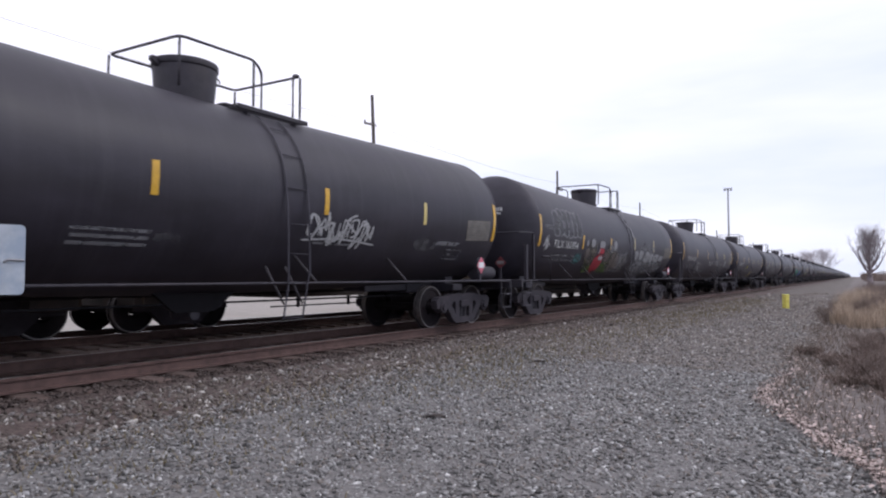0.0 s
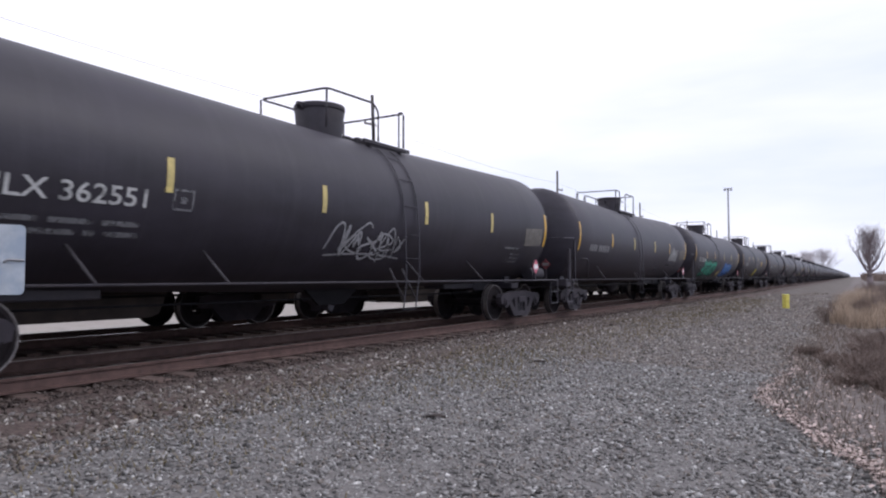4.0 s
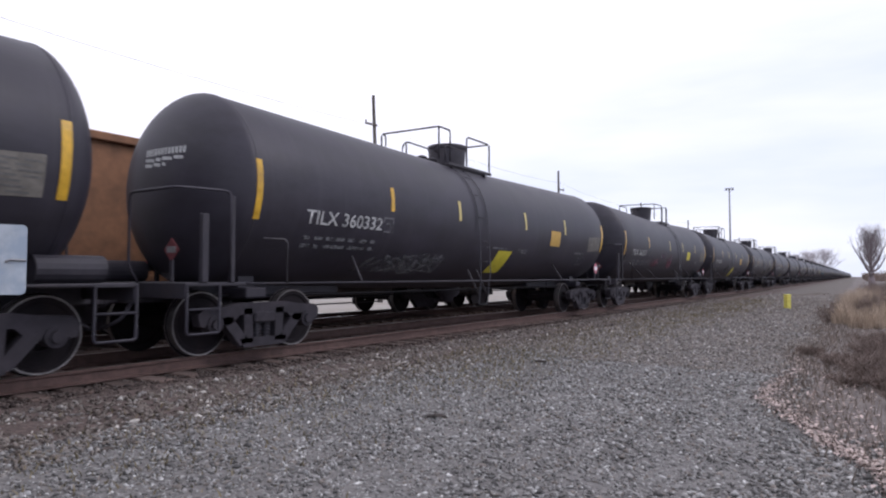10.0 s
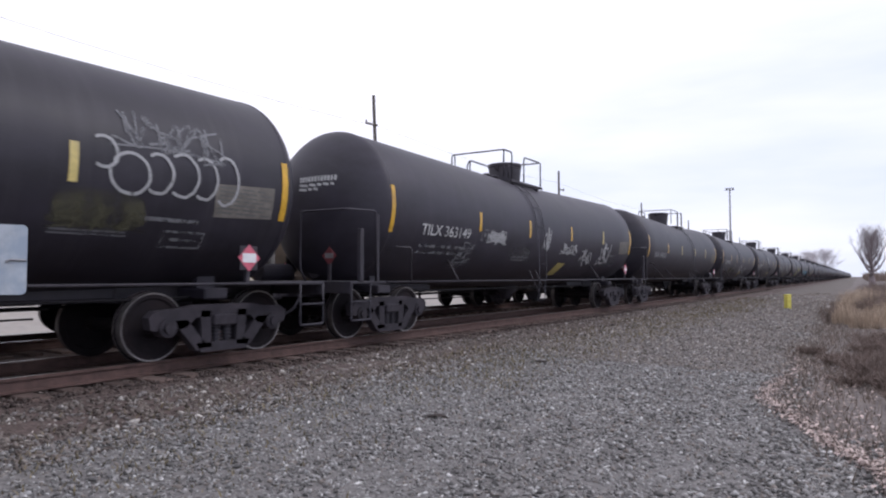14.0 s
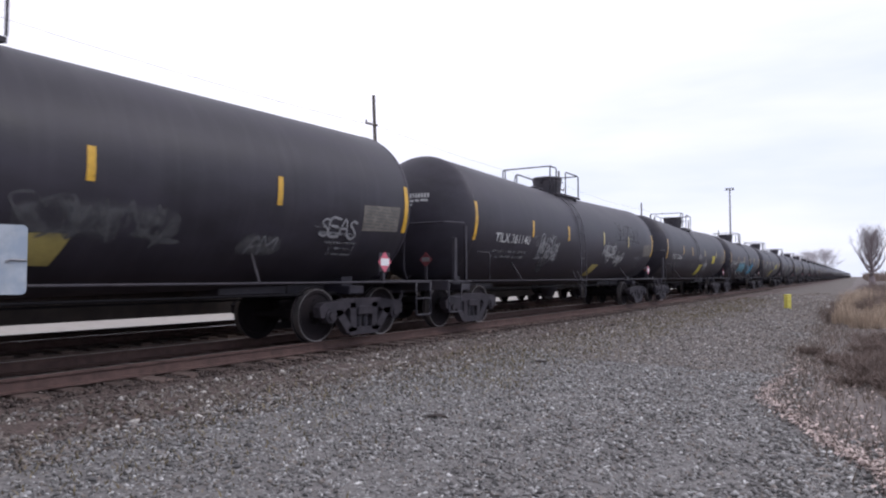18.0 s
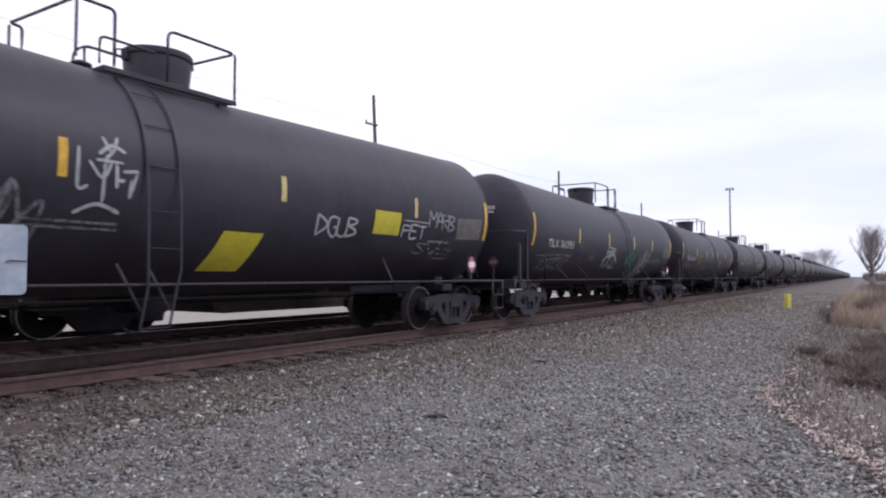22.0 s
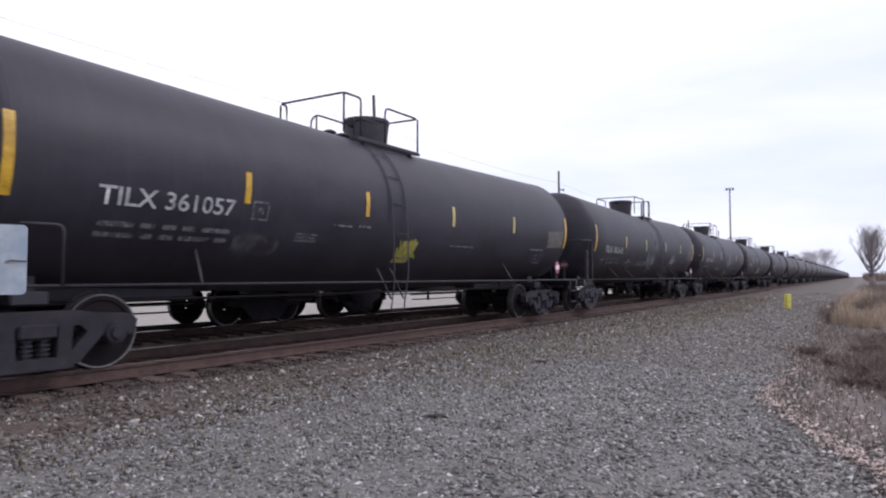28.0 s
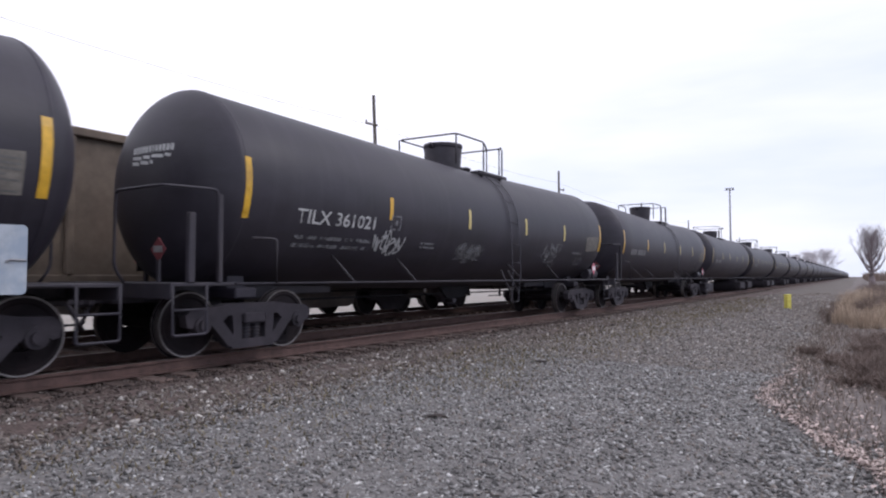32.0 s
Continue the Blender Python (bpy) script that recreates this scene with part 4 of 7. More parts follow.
# ---------------------------------------------------------------- dead leaves, weeds, brush and bare trees
M_LEAF = mat("dead_leaf", (0.42, 0.34, 0.305), 0.85, 0.0, 0.25, 10.0, island=0.5)
M_WEED = mat("dry_weed_stalk", (0.22, 0.18, 0.15), 0.9, 0.0, 0.25, 10.0, island=0.45)
M_OLIVE = mat("olive_brown_weed", (0.185, 0.150, 0.085), 0.9, 0.0, 0.25, 10.0, island=0.5)
M_STRAW = mat("straw_coloured_grass", (0.46, 0.365, 0.275), 0.9, 0.0, 0.2, 6.0, tint=(0.24, 0.175, 0.13), tint_amount=0.7, tint_scale=1.3, island=0.35)
M_TWIG = mat("reddish_brown_twig", (0.195, 0.148, 0.125), 0.9, 0.0, 0.25, 6.0, island=0.4)
M_BARK = mat("grey_brown_bark", (0.24, 0.20, 0.205), 0.95, 0.0, 0.3, 6.0, 0.5, 25)
# far trees: the haze over them is put into this pale colour
M_FARWOOD = mat("far_bare_twigs", (0.58, 0.55, 0.57), 0.95, 0.0, 0.2, 1.0, island=0.3)


def mesh_from(name, V, F, material):
    me = bpy.data.meshes.new(name)
    V, F = np.asarray(V, dtype=np.float32), np.asarray(F, dtype=np.int32)
    me.vertices.add(len(V))
    me.vertices.foreach_set("co", V.ravel())
    k = F.shape[1]
    me.loops.add(F.size)
    me.loops.foreach_set("vertex_index", F.ravel())
    me.polygons.add(len(F))
    me.polygons.foreach_set("loop_start", np.arange(len(F), dtype=np.int32) * k)
    me.update(calc_edges=True)
    me.materials.append(material)
    return me


def blade_mesh(name, roots, heights, widths, lean, material, rng):
    """Bent blades or stalks: two joined quads each, tapering to the tip."""
    n = len(roots)
    a = rng.uniform(0, 2 * np.pi, n)
    side = np.stack([np.cos(a), np.sin(a), np.zeros(n)], 1) * widths[:, None] / 2
    b = rng.uniform(0, 2 * np.pi, n)
    out = np.stack([np.cos(b), np.sin(b), np.zeros(n)], 1) * (heights * lean * rng.uniform(0.2, 1.0, n))[:, None]
    up = np.stack([np.zeros(n), np.zeros(n), heights], 1)
    mid = roots + up * 0.55 + out * 0.35
    tip = roots + up + out
    V = np.stack([roots - side, roots + side, mid + side * 0.7, mid - side * 0.7, tip + side * 0.15, tip - side * 0.15], 1).reshape(-1, 3)
    i = np.arange(n)[:, None] * 6
    F = np.concatenate([i + np.array([[0, 1, 2, 3]]), i + np.array([[3, 2, 4, 5]])])
    return mesh_from(name, V, F, material)


rng = np.random.RandomState(21)


def strip_y(x):
    return np.array([edge_y(q) for q in np.atleast_1d(x)])


# fallen leaves in a drift along the edge of the gravel
n = 3400
lx = 5.2 + 10 * rng.beta(1.0, 2.2, n)
ly = strip_y(lx) - 0.02 + np.where(rng.rand(n) < 0.55, rng.normal(0, 0.065, n), -np.abs(rng.normal(0, 0.75, n)))
V, F = [], []
for x, y in zip(lx, ly):
    z = ground_z(x, y) + rng.uniform(0.01, 0.06)
    s = rng.uniform(0.014, 0.040)
    a, t = rng.uniform(0, 6.28), rng.uniform(-0.9, 0.9)
    c, d = math.cos(a), math.sin(a)
    i = len(V)
    for u, v, w in ((-1, 0, 0), (0, -0.55, 0.3), (1, 0, 0.1), (0, 0.55, 0.3)):
        V.append((x + s * (u * c - v * d), y + s * (u * d + v * c), z + s * (w + t * u * 0.5)))
    F.append((i, i + 1, i + 2, i + 3))
tagged(new("fallen_leaves", mesh_from("fallen_leaves", V, F, M_LEAF)), "pale dead leaves along the gravel edge", "leaves", kind="stuff")

# short dry weeds
n = 18000
wx = np.where(rng.rand(n) < 0.86, 4.8 + 60 * rng.beta(1.0, 2.4, n), rng.uniform(-9, 5.5, n))
wy = strip_y(wx) - rng.exponential(1.1, n) + rng.normal(0, 0.15, n)
roots = np.stack([wx, wy, np.array([ground_z(a, b) for a, b in zip(wx, wy)]) - 0.01], 1)
me = blade_mesh("dry_weeds", roots, rng.uniform(0.025, 0.10, n) * (1 + 1.6 * rng.rand(n) ** 4), rng.uniform(0.006, 0.014, n) * (1 + wx / 25), 0.7, M_WEED, rng)
tagged(new("dry_weeds", me), "short dry brown weeds beside the gravel", "weeds", kind="stuff")
n = 9000
wx, wy = 9 + 62 * rng.beta(1.2, 1.3, n), rng.uniform(0.8, 6.6, n)
keep = np.array([noise.noise(Vector((a * 0.25, b * 0.5, 3))) for a, b in zip(wx, wy)]) > 0.02
wx, wy = wx[keep], wy[keep]
roots = np.stack([wx, wy, np.array([ground_z(a, b) for a, b in zip(wx, wy)]) - 0.01], 1)
me = blade_mesh("gravel_weeds", roots, rng.uniform(0.02, 0.07, len(wx)) * (1 + wx / 60), rng.uniform(0.008, 0.018, len(wx)) * (1 + wx / 40), 1.0, M_WEED, rng)
tagged(new("gravel_weeds", me), "sparse dry weeds growing in the gravel", "weeds", kind="stuff")


n = 11500
wx = np.where(rng.rand(n) < 0.75, 8 + 42 * rng.beta(1.1, 1.6, n), rng.uniform(0.0, 12, n))
wy = 5.35 + rng.normal(0, 0.6, n) + 0.25 * np.sin(wx * 1.3)
roots = np.stack([wx, wy, np.array([ground_z(a, b) for a, b in zip(wx, wy)]) - 0.01], 1)
me = blade_mesh("shoulder_weeds", roots, rng.uniform(0.02, 0.08, n) * (1 + wx / 70), rng.uniform(0.008, 0.018, n) * (1 + wx / 40), 1.0, M_OLIVE, rng)
tagged(new("shoulder_weeds", me), "thin olive-brown weeds along the foot of the ballast", "weeds", kind="stuff")


def build_bush(x, y, r, h, stems, material, label, name="dry_bush"):
    """A leafless shrub: many forking stems from one base."""
    V, F = [], []
    rnd = random.Random(int(x * 131 + y * 977) & 0xffff)

    def stick(a, b, w0, w1):
        d = (b - a).normalized()
        q = d.to_track_quat("Z", "Y")
        i = len(V)
        for p, w in ((a, w0), (b, w1)):
            for k in range(3):
                an = 2.094 * k
                V.append(tuple(p + q @ Vector((w * math.cos(an), w * math.sin(an), 0))))
        for k in range(3):
            F.append((i + k, i + (k + 1) % 3, i + 3 + (k + 1) % 3, i + 3 + k))
    for _ in range(stems):
        an, rr = rnd.uniform(0, 6.28), r * math.sqrt(rnd.random())
        p = Vector((0.35 * rr * math.cos(an), 0.35 * rr * math.sin(an), -0.05))
        top = Vector((rr * math.cos(an), rr * math.sin(an), h * rnd.uniform(0.55, 1.0) * (1 - 0.35 * (rr / r) ** 2)))
        mid = p.lerp(top, 0.5) + Vector((rnd.uniform(-0.05, 0.05), rnd.uniform(-0.05, 0.05), 0.05))
        stick(p, mid, 0.008, 0.006)
        stick(mid, top, 0.006, 0.002)
        for _k in range(4):
            s = mid.lerp(top, rnd.uniform(0.0, 0.8))
            e = s + Vector((rnd.uniform(-1, 1), rnd.uniform(-1, 1), rnd.uniform(0.2, 1.0))).normalized() * rnd.uniform(0.1, 0.28) * h
            stick(s, e, 0.004, 0.0015)
    ob = new(name)
    ob.matrix_world = Matrix.Translation((x, y, ground_z(x, y)))
    b = new("branchwork", mesh_from("branchwork", V, F, material))
    b.parent = ob
    return tagged(ob, label, "bush", "dry bushes beside the gravel")


for bx, by, br, bh, st in ((10.8, -0.40, 0.45, 0.34, 150), (11.6, -0.15, 0.5, 0.42, 170), (12.3, -0.50, 0.55, 0.50, 190), (13.0, 0.05, 0.5, 0.34, 150), (14.2, -0.30, 0.6, 0.50, 200), (9.6, -0.5, 0.4, 0.28, 110), (11.1, 0.15, 0.35, 0.24, 90),
                           (26.0, 0.85, 0.45, 0.9, 60), (15.0, 0.85, 0.32, 0.24, 130), (13.6, 0.35, 0.4, 0.25, 140),
                           (16.5, -0.5, 0.8, 0.5, 240), (26.5, -0.55, 0.8, 1.0, 320), (28.5, -0.75, 0.9, 1.15, 320), (43, -0.9, 1.3, 1.15, 260), (47, -1.6, 1.6, 1.3, 300), (60, -1.5, 2.0, 1.4, 300)):
    build_bush(bx, by, br, bh, st, M_TWIG, "leafless reddish-brown shrub in the weeds")


def build_tall_grass(x, y, r, h, count):
    rg = np.random.RandomState(int(x * 37 + y * 91) & 0xffff)
    a, q = rg.uniform(0, 6.28, count), r * np.sqrt(rg.rand(count))
    roots = np.stack([q * np.cos(a) * 0.8, q * np.sin(a) * 0.8, np.full(count, -0.03)], 1)
    me = blade_mesh("tuft", roots, h * rg.uniform(0.35, 1.0, count) * (1 - 0.3 * (q / r) ** 2), rg.uniform(0.010, 0.024, count), 0.5, M_STRAW, rg)
    ob = new("tall_grass")
    ob.matrix_world = Matrix.Translation((x, y, ground_z(x, y)))
    b = new("tuft", me)
    b.parent = ob
    tagged(ob, "clump of tall straw-coloured dry grass", "grass", "tall grass clumps")


for gx, gy, gr, gh, gc in ((23.5, -0.2, 0.6, 0.75, 800), (25.2, 0.35, 0.5, 0.8, 700), (24.6, -0.9, 0.8, 1.0, 900), (27.0, 0.15, 0.5, 0.8, 900), (28.3, -0.1, 0.7, 1.2, 1300), (30.0, 0.3, 0.6, 1.0, 1000), (31.0, -0.2, 0.9, 1.35, 1300), (33.5, 0.0, 0.8, 1.2, 900), (37.5, -0.3, 1.0, 1.2, 800)):
    build_tall_grass(gx, gy, gr, gh, gc)


def build_tree(x, y, h, wide, seed, twig_w, label, trunk_r, limbs=34, material=None):
    """A bare tree: a leader that tapers to the top, limbs that sweep up and out from it, and fine twigs on them."""
    rnd = random.Random(seed)
    V, F, TV, TF = [], [], [], []

    def limb(vs, fs, pts, w0, w1, k):
        n = len(pts)
        rings = []
        for i, p in enumerate(pts):
            d = (pts[min(i + 1, n - 1)] - pts[max(i - 1, 0)]).normalized()
            q = d.to_track_quat("Z", "Y")
            w = w0 + (w1 - w0) * i / (n - 1)
            rings.append(len(vs))
            for j in range(k):
                an = 2 * math.pi * j / k
                vs.append(tuple(p + q @ Vector((w * math.cos(an), w * math.sin(an), 0))))
        for a, b in zip(rings, rings[1:]):
            for j in range(k):
                fs.append((a + j, a + (j + 1) % k, b + (j + 1) % k, b + j))

    def sweep(p, an, out, up, bend_up):
        side = Vector((math.cos(an), math.sin(an), 0))
        return [p + side * out * u ** (0.75) + Vector((rnd.gauss(0, 0.02), rnd.gauss(0, 0.02), 0)) * h * 0.3 * u + Vector((0, 0, up * u ** (1 + bend_up))) for u in (0, 0.33, 0.66, 1)]
    lead = [Vector((0, 0, -0.2)), Vector((0, 0, 0.06 * h)), Vector((0.01 * h, 0, 0.22 * h)), Vector((-0.01 * h, 0.01 * h, 0.45 * h)), Vector((0.015 * h, 0, 0.7 * h)), Vector((0, 0, 0.97 * h))]
    limb(TV, TF, lead[:3], trunk_r * 1.25, trunk_r * 0.8, 10)
    limb(V, F, lead[2:], trunk_r * 0.8, twig_w, 6)
    for k in range(limbs):
        f = 0.26 + 0.55 * (k / limbs) ** 0.9
        an = k * 2.4 + rnd.uniform(-0.4, 0.4)
        reach = wide * (0.55 + 0.45 * math.sin(math.pi * min(1.0, 0.25 + f))) * rnd.uniform(0.7, 1.05) * (1.15 - 0.75 * max(0.0, f - 0.35) / 0.43)
        rise = min(h * rnd.uniform(0.30, 0.48), h * 0.97 - h * f)
        pts = sweep(Vector((0, 0, f * h)), an, reach, rise, 0.35)
        w = trunk_r * 0.42 * (1.1 - f)
        limb(V, F, pts, w, twig_w, 4)
        for j in range(11):
            u = 0.2 + 0.8 * j / 10
            i = min(int(u * 3), 2)
            p = pts[i].lerp(pts[i + 1], u * 3 - i)
            t = sweep(p, an + rnd.uniform(-1.9, 1.9), wide * rnd.uniform(0.14, 0.34), h * rnd.uniform(0.06, 0.18), 0.2)
            limb(V, F, t, max(w * 0.4 * (1.1 - u), twig_w * 1.2), twig_w * 0.6, 3)
            for _ in range(4):
                i2 = rnd.randrange(1, 4)
                limb(V, F, [t[i2], t[i2] + Vector((rnd.gauss(0, 0.5) * wide * 0.22, rnd.gauss(0, 0.5) * wide * 0.22, h * rnd.uniform(0.0, 0.09)))], twig_w * 0.8, twig_w * 0.3, 3)
    tree = new("bare_tree")
    tree.matrix_world = Matrix.Translation((x, y, ground_z(x, y)))
    for nm, vs, fs, m in (("trunk", TV, TF, M_BARK), ("crown", V, F, material or M_BARK)):
        o = new(nm, mesh_from(nm, vs, fs, m))
        o.parent = tree
    return tagged(tree, label, "tree", "bare trees")


build_tree(84, -1.3, 6.3, 1.75, 3, 0.014, "leafless tree with a thick trunk and dense twigs", 0.34)
build_tree(372, 13.5, 13.5, 7.0, 5, 0.05, "far leafless tree behind the trains", 0.4, 26, M_FARWOOD)
build_tree(380, 20.5, 13.5, 6.5, 9, 0.05, "far leafless tree behind the trains", 0.4, 26, M_FARWOOD)
build_tree(400, 30.0, 12.5, 7.0, 12, 0.05, "far leafless tree behind the trains", 0.4, 26, M_FARWOOD)

# a far belt of scrub on the horizon
n = 9000
fx, fy = rng.uniform(230, 420, n), -2.5 - 60 * rng.rand(n) ** 1.3
roots = np.stack([fx, fy, np.full(n, -0.4)], 1)
me = blade_mesh("far_scrub", roots, rng.uniform(1.5, 4.5, n) * (0.7 + 0.5 * np.array([noise.noise(Vector((a * 0.05, b * 0.15, 9))) for a, b in zip(fx, fy)])), rng.uniform(0.10, 0.35, n), 0.35, M_TWIG, rng)
tagged(new("far_scrub", me), "belt of brown leafless scrub on the horizon", "scrub", kind="stuff")

# ---------------------------------------------------------------- hopper cars on the second track
HOPPER_PAINTS = [mat("tan_hopper_paint", (0.20, 0.162, 0.122), 0.7, 0, 0.2, 3.0, 0.1, 20, tint=(0.12, 0.075, 0.045), tint_amount=0.6, tint_scale=1.2),
                 mat("brown_grey_hopper_paint", (0.15, 0.115, 0.085), 0.75, 0, 0.25, 3.0, 0.1, 20, tint=(0.08, 0.055, 0.04), tint_amount=0.6, tint_scale=1.2),
                 mat("rusty_orange_hopper_paint", (0.23, 0.11, 0.055), 0.75, 0, 0.25, 3.0, 0.1, 20, tint=(0.10, 0.05, 0.03), tint_amount=0.7, tint_scale=1.0)]
M_LOAD = mat("crushed_stone_load", (0.22, 0.2, 0.18), 0.95, 0, 0.4, 8.0, 1.0, 12)
M_TUB = mat("dark_tub_steel", (0.05, 0.04, 0.036), 0.8, 0, 0.3, 3.0, tint=(0.09, 0.06, 0.045), tint_amount=0.5, tint_scale=1.5)
M_PALEPOST = mat("bleached_grey_steel", (0.42, 0.41, 0.39), 0.7, 0, 0.2, 5.0, tint=(0.25, 0.2, 0.16), tint_amount=0.5)


def build_hopper(paint, belly):
    car = new("hopper_car")
    hl = 6.55
    for s in (-1, 1):
        bm = box(bmesh.new(), -hl, hl, min(s * 1.48, s * 1.52), max(s * 1.48, s * 1.52), 1.15, 3.62)
        side = part("side_sheet", bm, paint, car)
        if s > 0:          # the far side shows only its sheet
            continue
        bm = box(bmesh.new(), -hl, hl, min(s * 1.47, s * 1.63), max(s * 1.47, s * 1.63), 3.60, 3.76, 0.02)
        part("top_chord", bm, paint, side)
        bm = box(bmesh.new(), -hl - 0.2, hl + 0.2, min(s * 1.44, s * 1.60), max(s * 1.44, s * 1.60), 0.98, 1.16, 0.015)
        part("side_sill", bm, paint, side)
        for k in range(7):
            x = -hl + 0.1 + (2 * hl - 0.2) * k / 6
            bm = box(bmesh.new(), x - 0.07, x + 0.07, min(s * 1.52, s * 1.62), max(s * 1.52, s * 1.62), 1.16, 3.60, 0.02)
            part("side_stake", bm, M_PALEPOST if k in (0, 6) else paint, side)
    for e in (-1, 1):
        bm = extrude_poly(bmesh.new(), [(e * (hl - 0.04), 3.62), (e * hl, 3.62), (e * hl, 2.3), (e * 4.3, 1.0), (e * 4.26, 1.04), (e * (hl - 0.04), 2.32)], -1.48, 1.48)
        part("end_slope", bm, paint, car)
        bm = box(bmesh.new(), min(e * 4.4, e * 7.15), max(e * 4.4, e * 7.15), -0.3, 0.3, 0.78, 1.0, 0.02)
        part("stub_sill", bm, M_STEEL, car)
        bm = box(bmesh.new(), min(e * 7.1, e * 7.31), max(e * 7.1, e * 7.31), -0.1, 0.1, 0.76, 0.95, 0.03)
        part("coupler", bm, M_TRUCK, car)
        bm = box(bmesh.new(), min(e * 5.95, e * 6.8), max(e * 5.95, e * 6.8), -1.40, 1.40, 0.52, 1.0, 0.02)
        part("end_frame", bm, M_TUB, car)
        lad = part("end_ladder", tube(bmesh.new(), [(e * 6.72, -1.56, 0.6), (e * 6.72, -1.56, 3.6)], 0.022, 6), paint, car)
        for k in range(3):
            part("rung", tube(bmesh.new(), [(e * 6.72, -1.56, 0.80 + 1.0 * k), (e * 6.72, -1.15, 0.80 + 1.0 * k)], 0.016, 5), paint, lad)
    z = belly          # how low the body hangs between the trucks
    bm = extrude_poly(bmesh.new(), [(-3.6, 1.1), (-3.3, z + 0.06), (-3.1, z), (3.1, z), (3.3, z + 0.06), (3.6, 1.1)], -1.46, 1.46)
    part("tub", bm, M_TUB, car)
    if z > 0.5:        # brake rods hang clear below a shallow body
        rod = part("brake_rod", tube(bmesh.new(), [(-3.2, -1.2, 0.40), (3.2, -1.2, 0.40)], 0.02, 6), M_STEEL, car)
        part("brake_pipe", tube(bmesh.new(), [(-3.4, -1.3, 0.56), (3.4, -1.3, 0.56)], 0.02, 6), M_STEEL, car)
        for x in (-2.3, -0.4, 0.1, 1.9):
            part("rod_hanger", box(bmesh.new(), x - 0.03, x + 0.03, -1.23, -1.17, 0.36, z + 0.02), M_STEEL, rod)
    bm = bmesh.new()
    bmesh.ops.create_grid(bm, x_segments=26, y_segments=8, size=1.0, matrix=Matrix.Translation((0, 0, 3.2)) @ Matrix.Diagonal((hl - 0.05, 1.47, 1, 1)))
    for v in bm.verts:
        v.co.z += 0.35 * noise.noise(v.co * 0.9) + 0.15 * (1 - abs(v.co.y) / 1.47)
    part("stone_load", bm, M_LOAD, car, "load of crushed stone")
    return car


hopper_models = []
for p_mat, words, low in zip(HOPPER_PAINTS + HOPPER_PAINTS[:2], ("tan", "brown-grey", "rusty orange", "dusty tan", "dull brown"), (0.62, 0.33, 0.60, 0.62, 0.64)):
    h = build_hopper(p_mat, low)
    tagged(h, words + " open-top hopper car with ribbed steel sides", "freight car", "hopper cars of the second train")
    for tx in (-5.55, 5.55):
        bmt = bmesh.new()
        box(bmt, -0.16, 0.16, -0.95, 0.95, 0.40, 0.72, 0.03)
        tr = part("truck", bmt, M_TRUCK, h, at=(tx, 0, 0))
        for s in (-1,):
            bmt = extrude_poly(bmesh.new(), [(-1.13, 0.44), (-0.72, 0.42), (-0.42, 0.13), (0.42, 0.13), (0.72, 0.42), (1.13, 0.44), (1.06, 0.68), (0.45, 0.74), (-0.45, 0.74), (-1.06, 0.68)], min(s * 0.97, s * 1.13), max(s * 0.97, s * 1.13))
            part("side_frame", bmt, M_TRUCK, tr)
        add_wheelsets(tr, wheel_me)
    hopper_models.append(h)

# ---------------------------------------------------------------- the two trains
N_NEAR, N_ALL = 33, 73           # cars that pass the camera, cars in all

SWAY = (0.1, 0, 0, 0, 0, 0, -0.09, -0.2, -0.05, -0.06, -0.05, 0.08, 0.2, 0.22, 0.02, 0, 0, 0, 0, -0.06, -0.12, -0.06, 0, 0, 0, -0.1, 0, 0, 0.14, 0.07, 0.03, 0, 0)      # surge of the train, second by second


def slow(t):
    """How far, in cars, the train lags behind one car a second."""
    return (0.7680 * t + 1.519e-4 * t * t + 3.38e-6 * t ** 3) / PITCH


def tank_x(n, t):
    i = min(int(t), 31)
    sway = SWAY[i] + (SWAY[i + 1] - SWAY[i]) * (t - i)
    return PITCH * (n + 1 + slow(t) - t) + TRAIN_X0 + sway


def hopper_x(m, t):
    return 22.28 + PITCH2 * m - 13.37 * (t - 12.5)


TRAIN_X0 = -11.39


def build_far_car():
    """A tank car of the tail, which stays far off."""
    car = new("tank_car")
    for o in car_models[0].children:
        if o.name.split(".")[0] in ("tank", "manway_dome", "platform", "railing", "side_rail", "stub_sill", "end_platform"):
            c = share(o.name.split(".")[0], o, car, o.matrix_local.copy(), o.get("label", ""))
    for e in (-1, 1):
        bm = bmesh.new()
        box(bm, -1.2, 1.2, -1.13, 1.13, 0.2, 0.72, 0.05)
        for a in (-AXLE, AXLE):
            cyl(bm, (a, -0.8, WHEEL_R), (a, 0.8, WHEEL_R), WHEEL_R, 20)
        part("truck", bm, M_TRUCK, car, at=(e * 6.75, 0, 0))
    return car


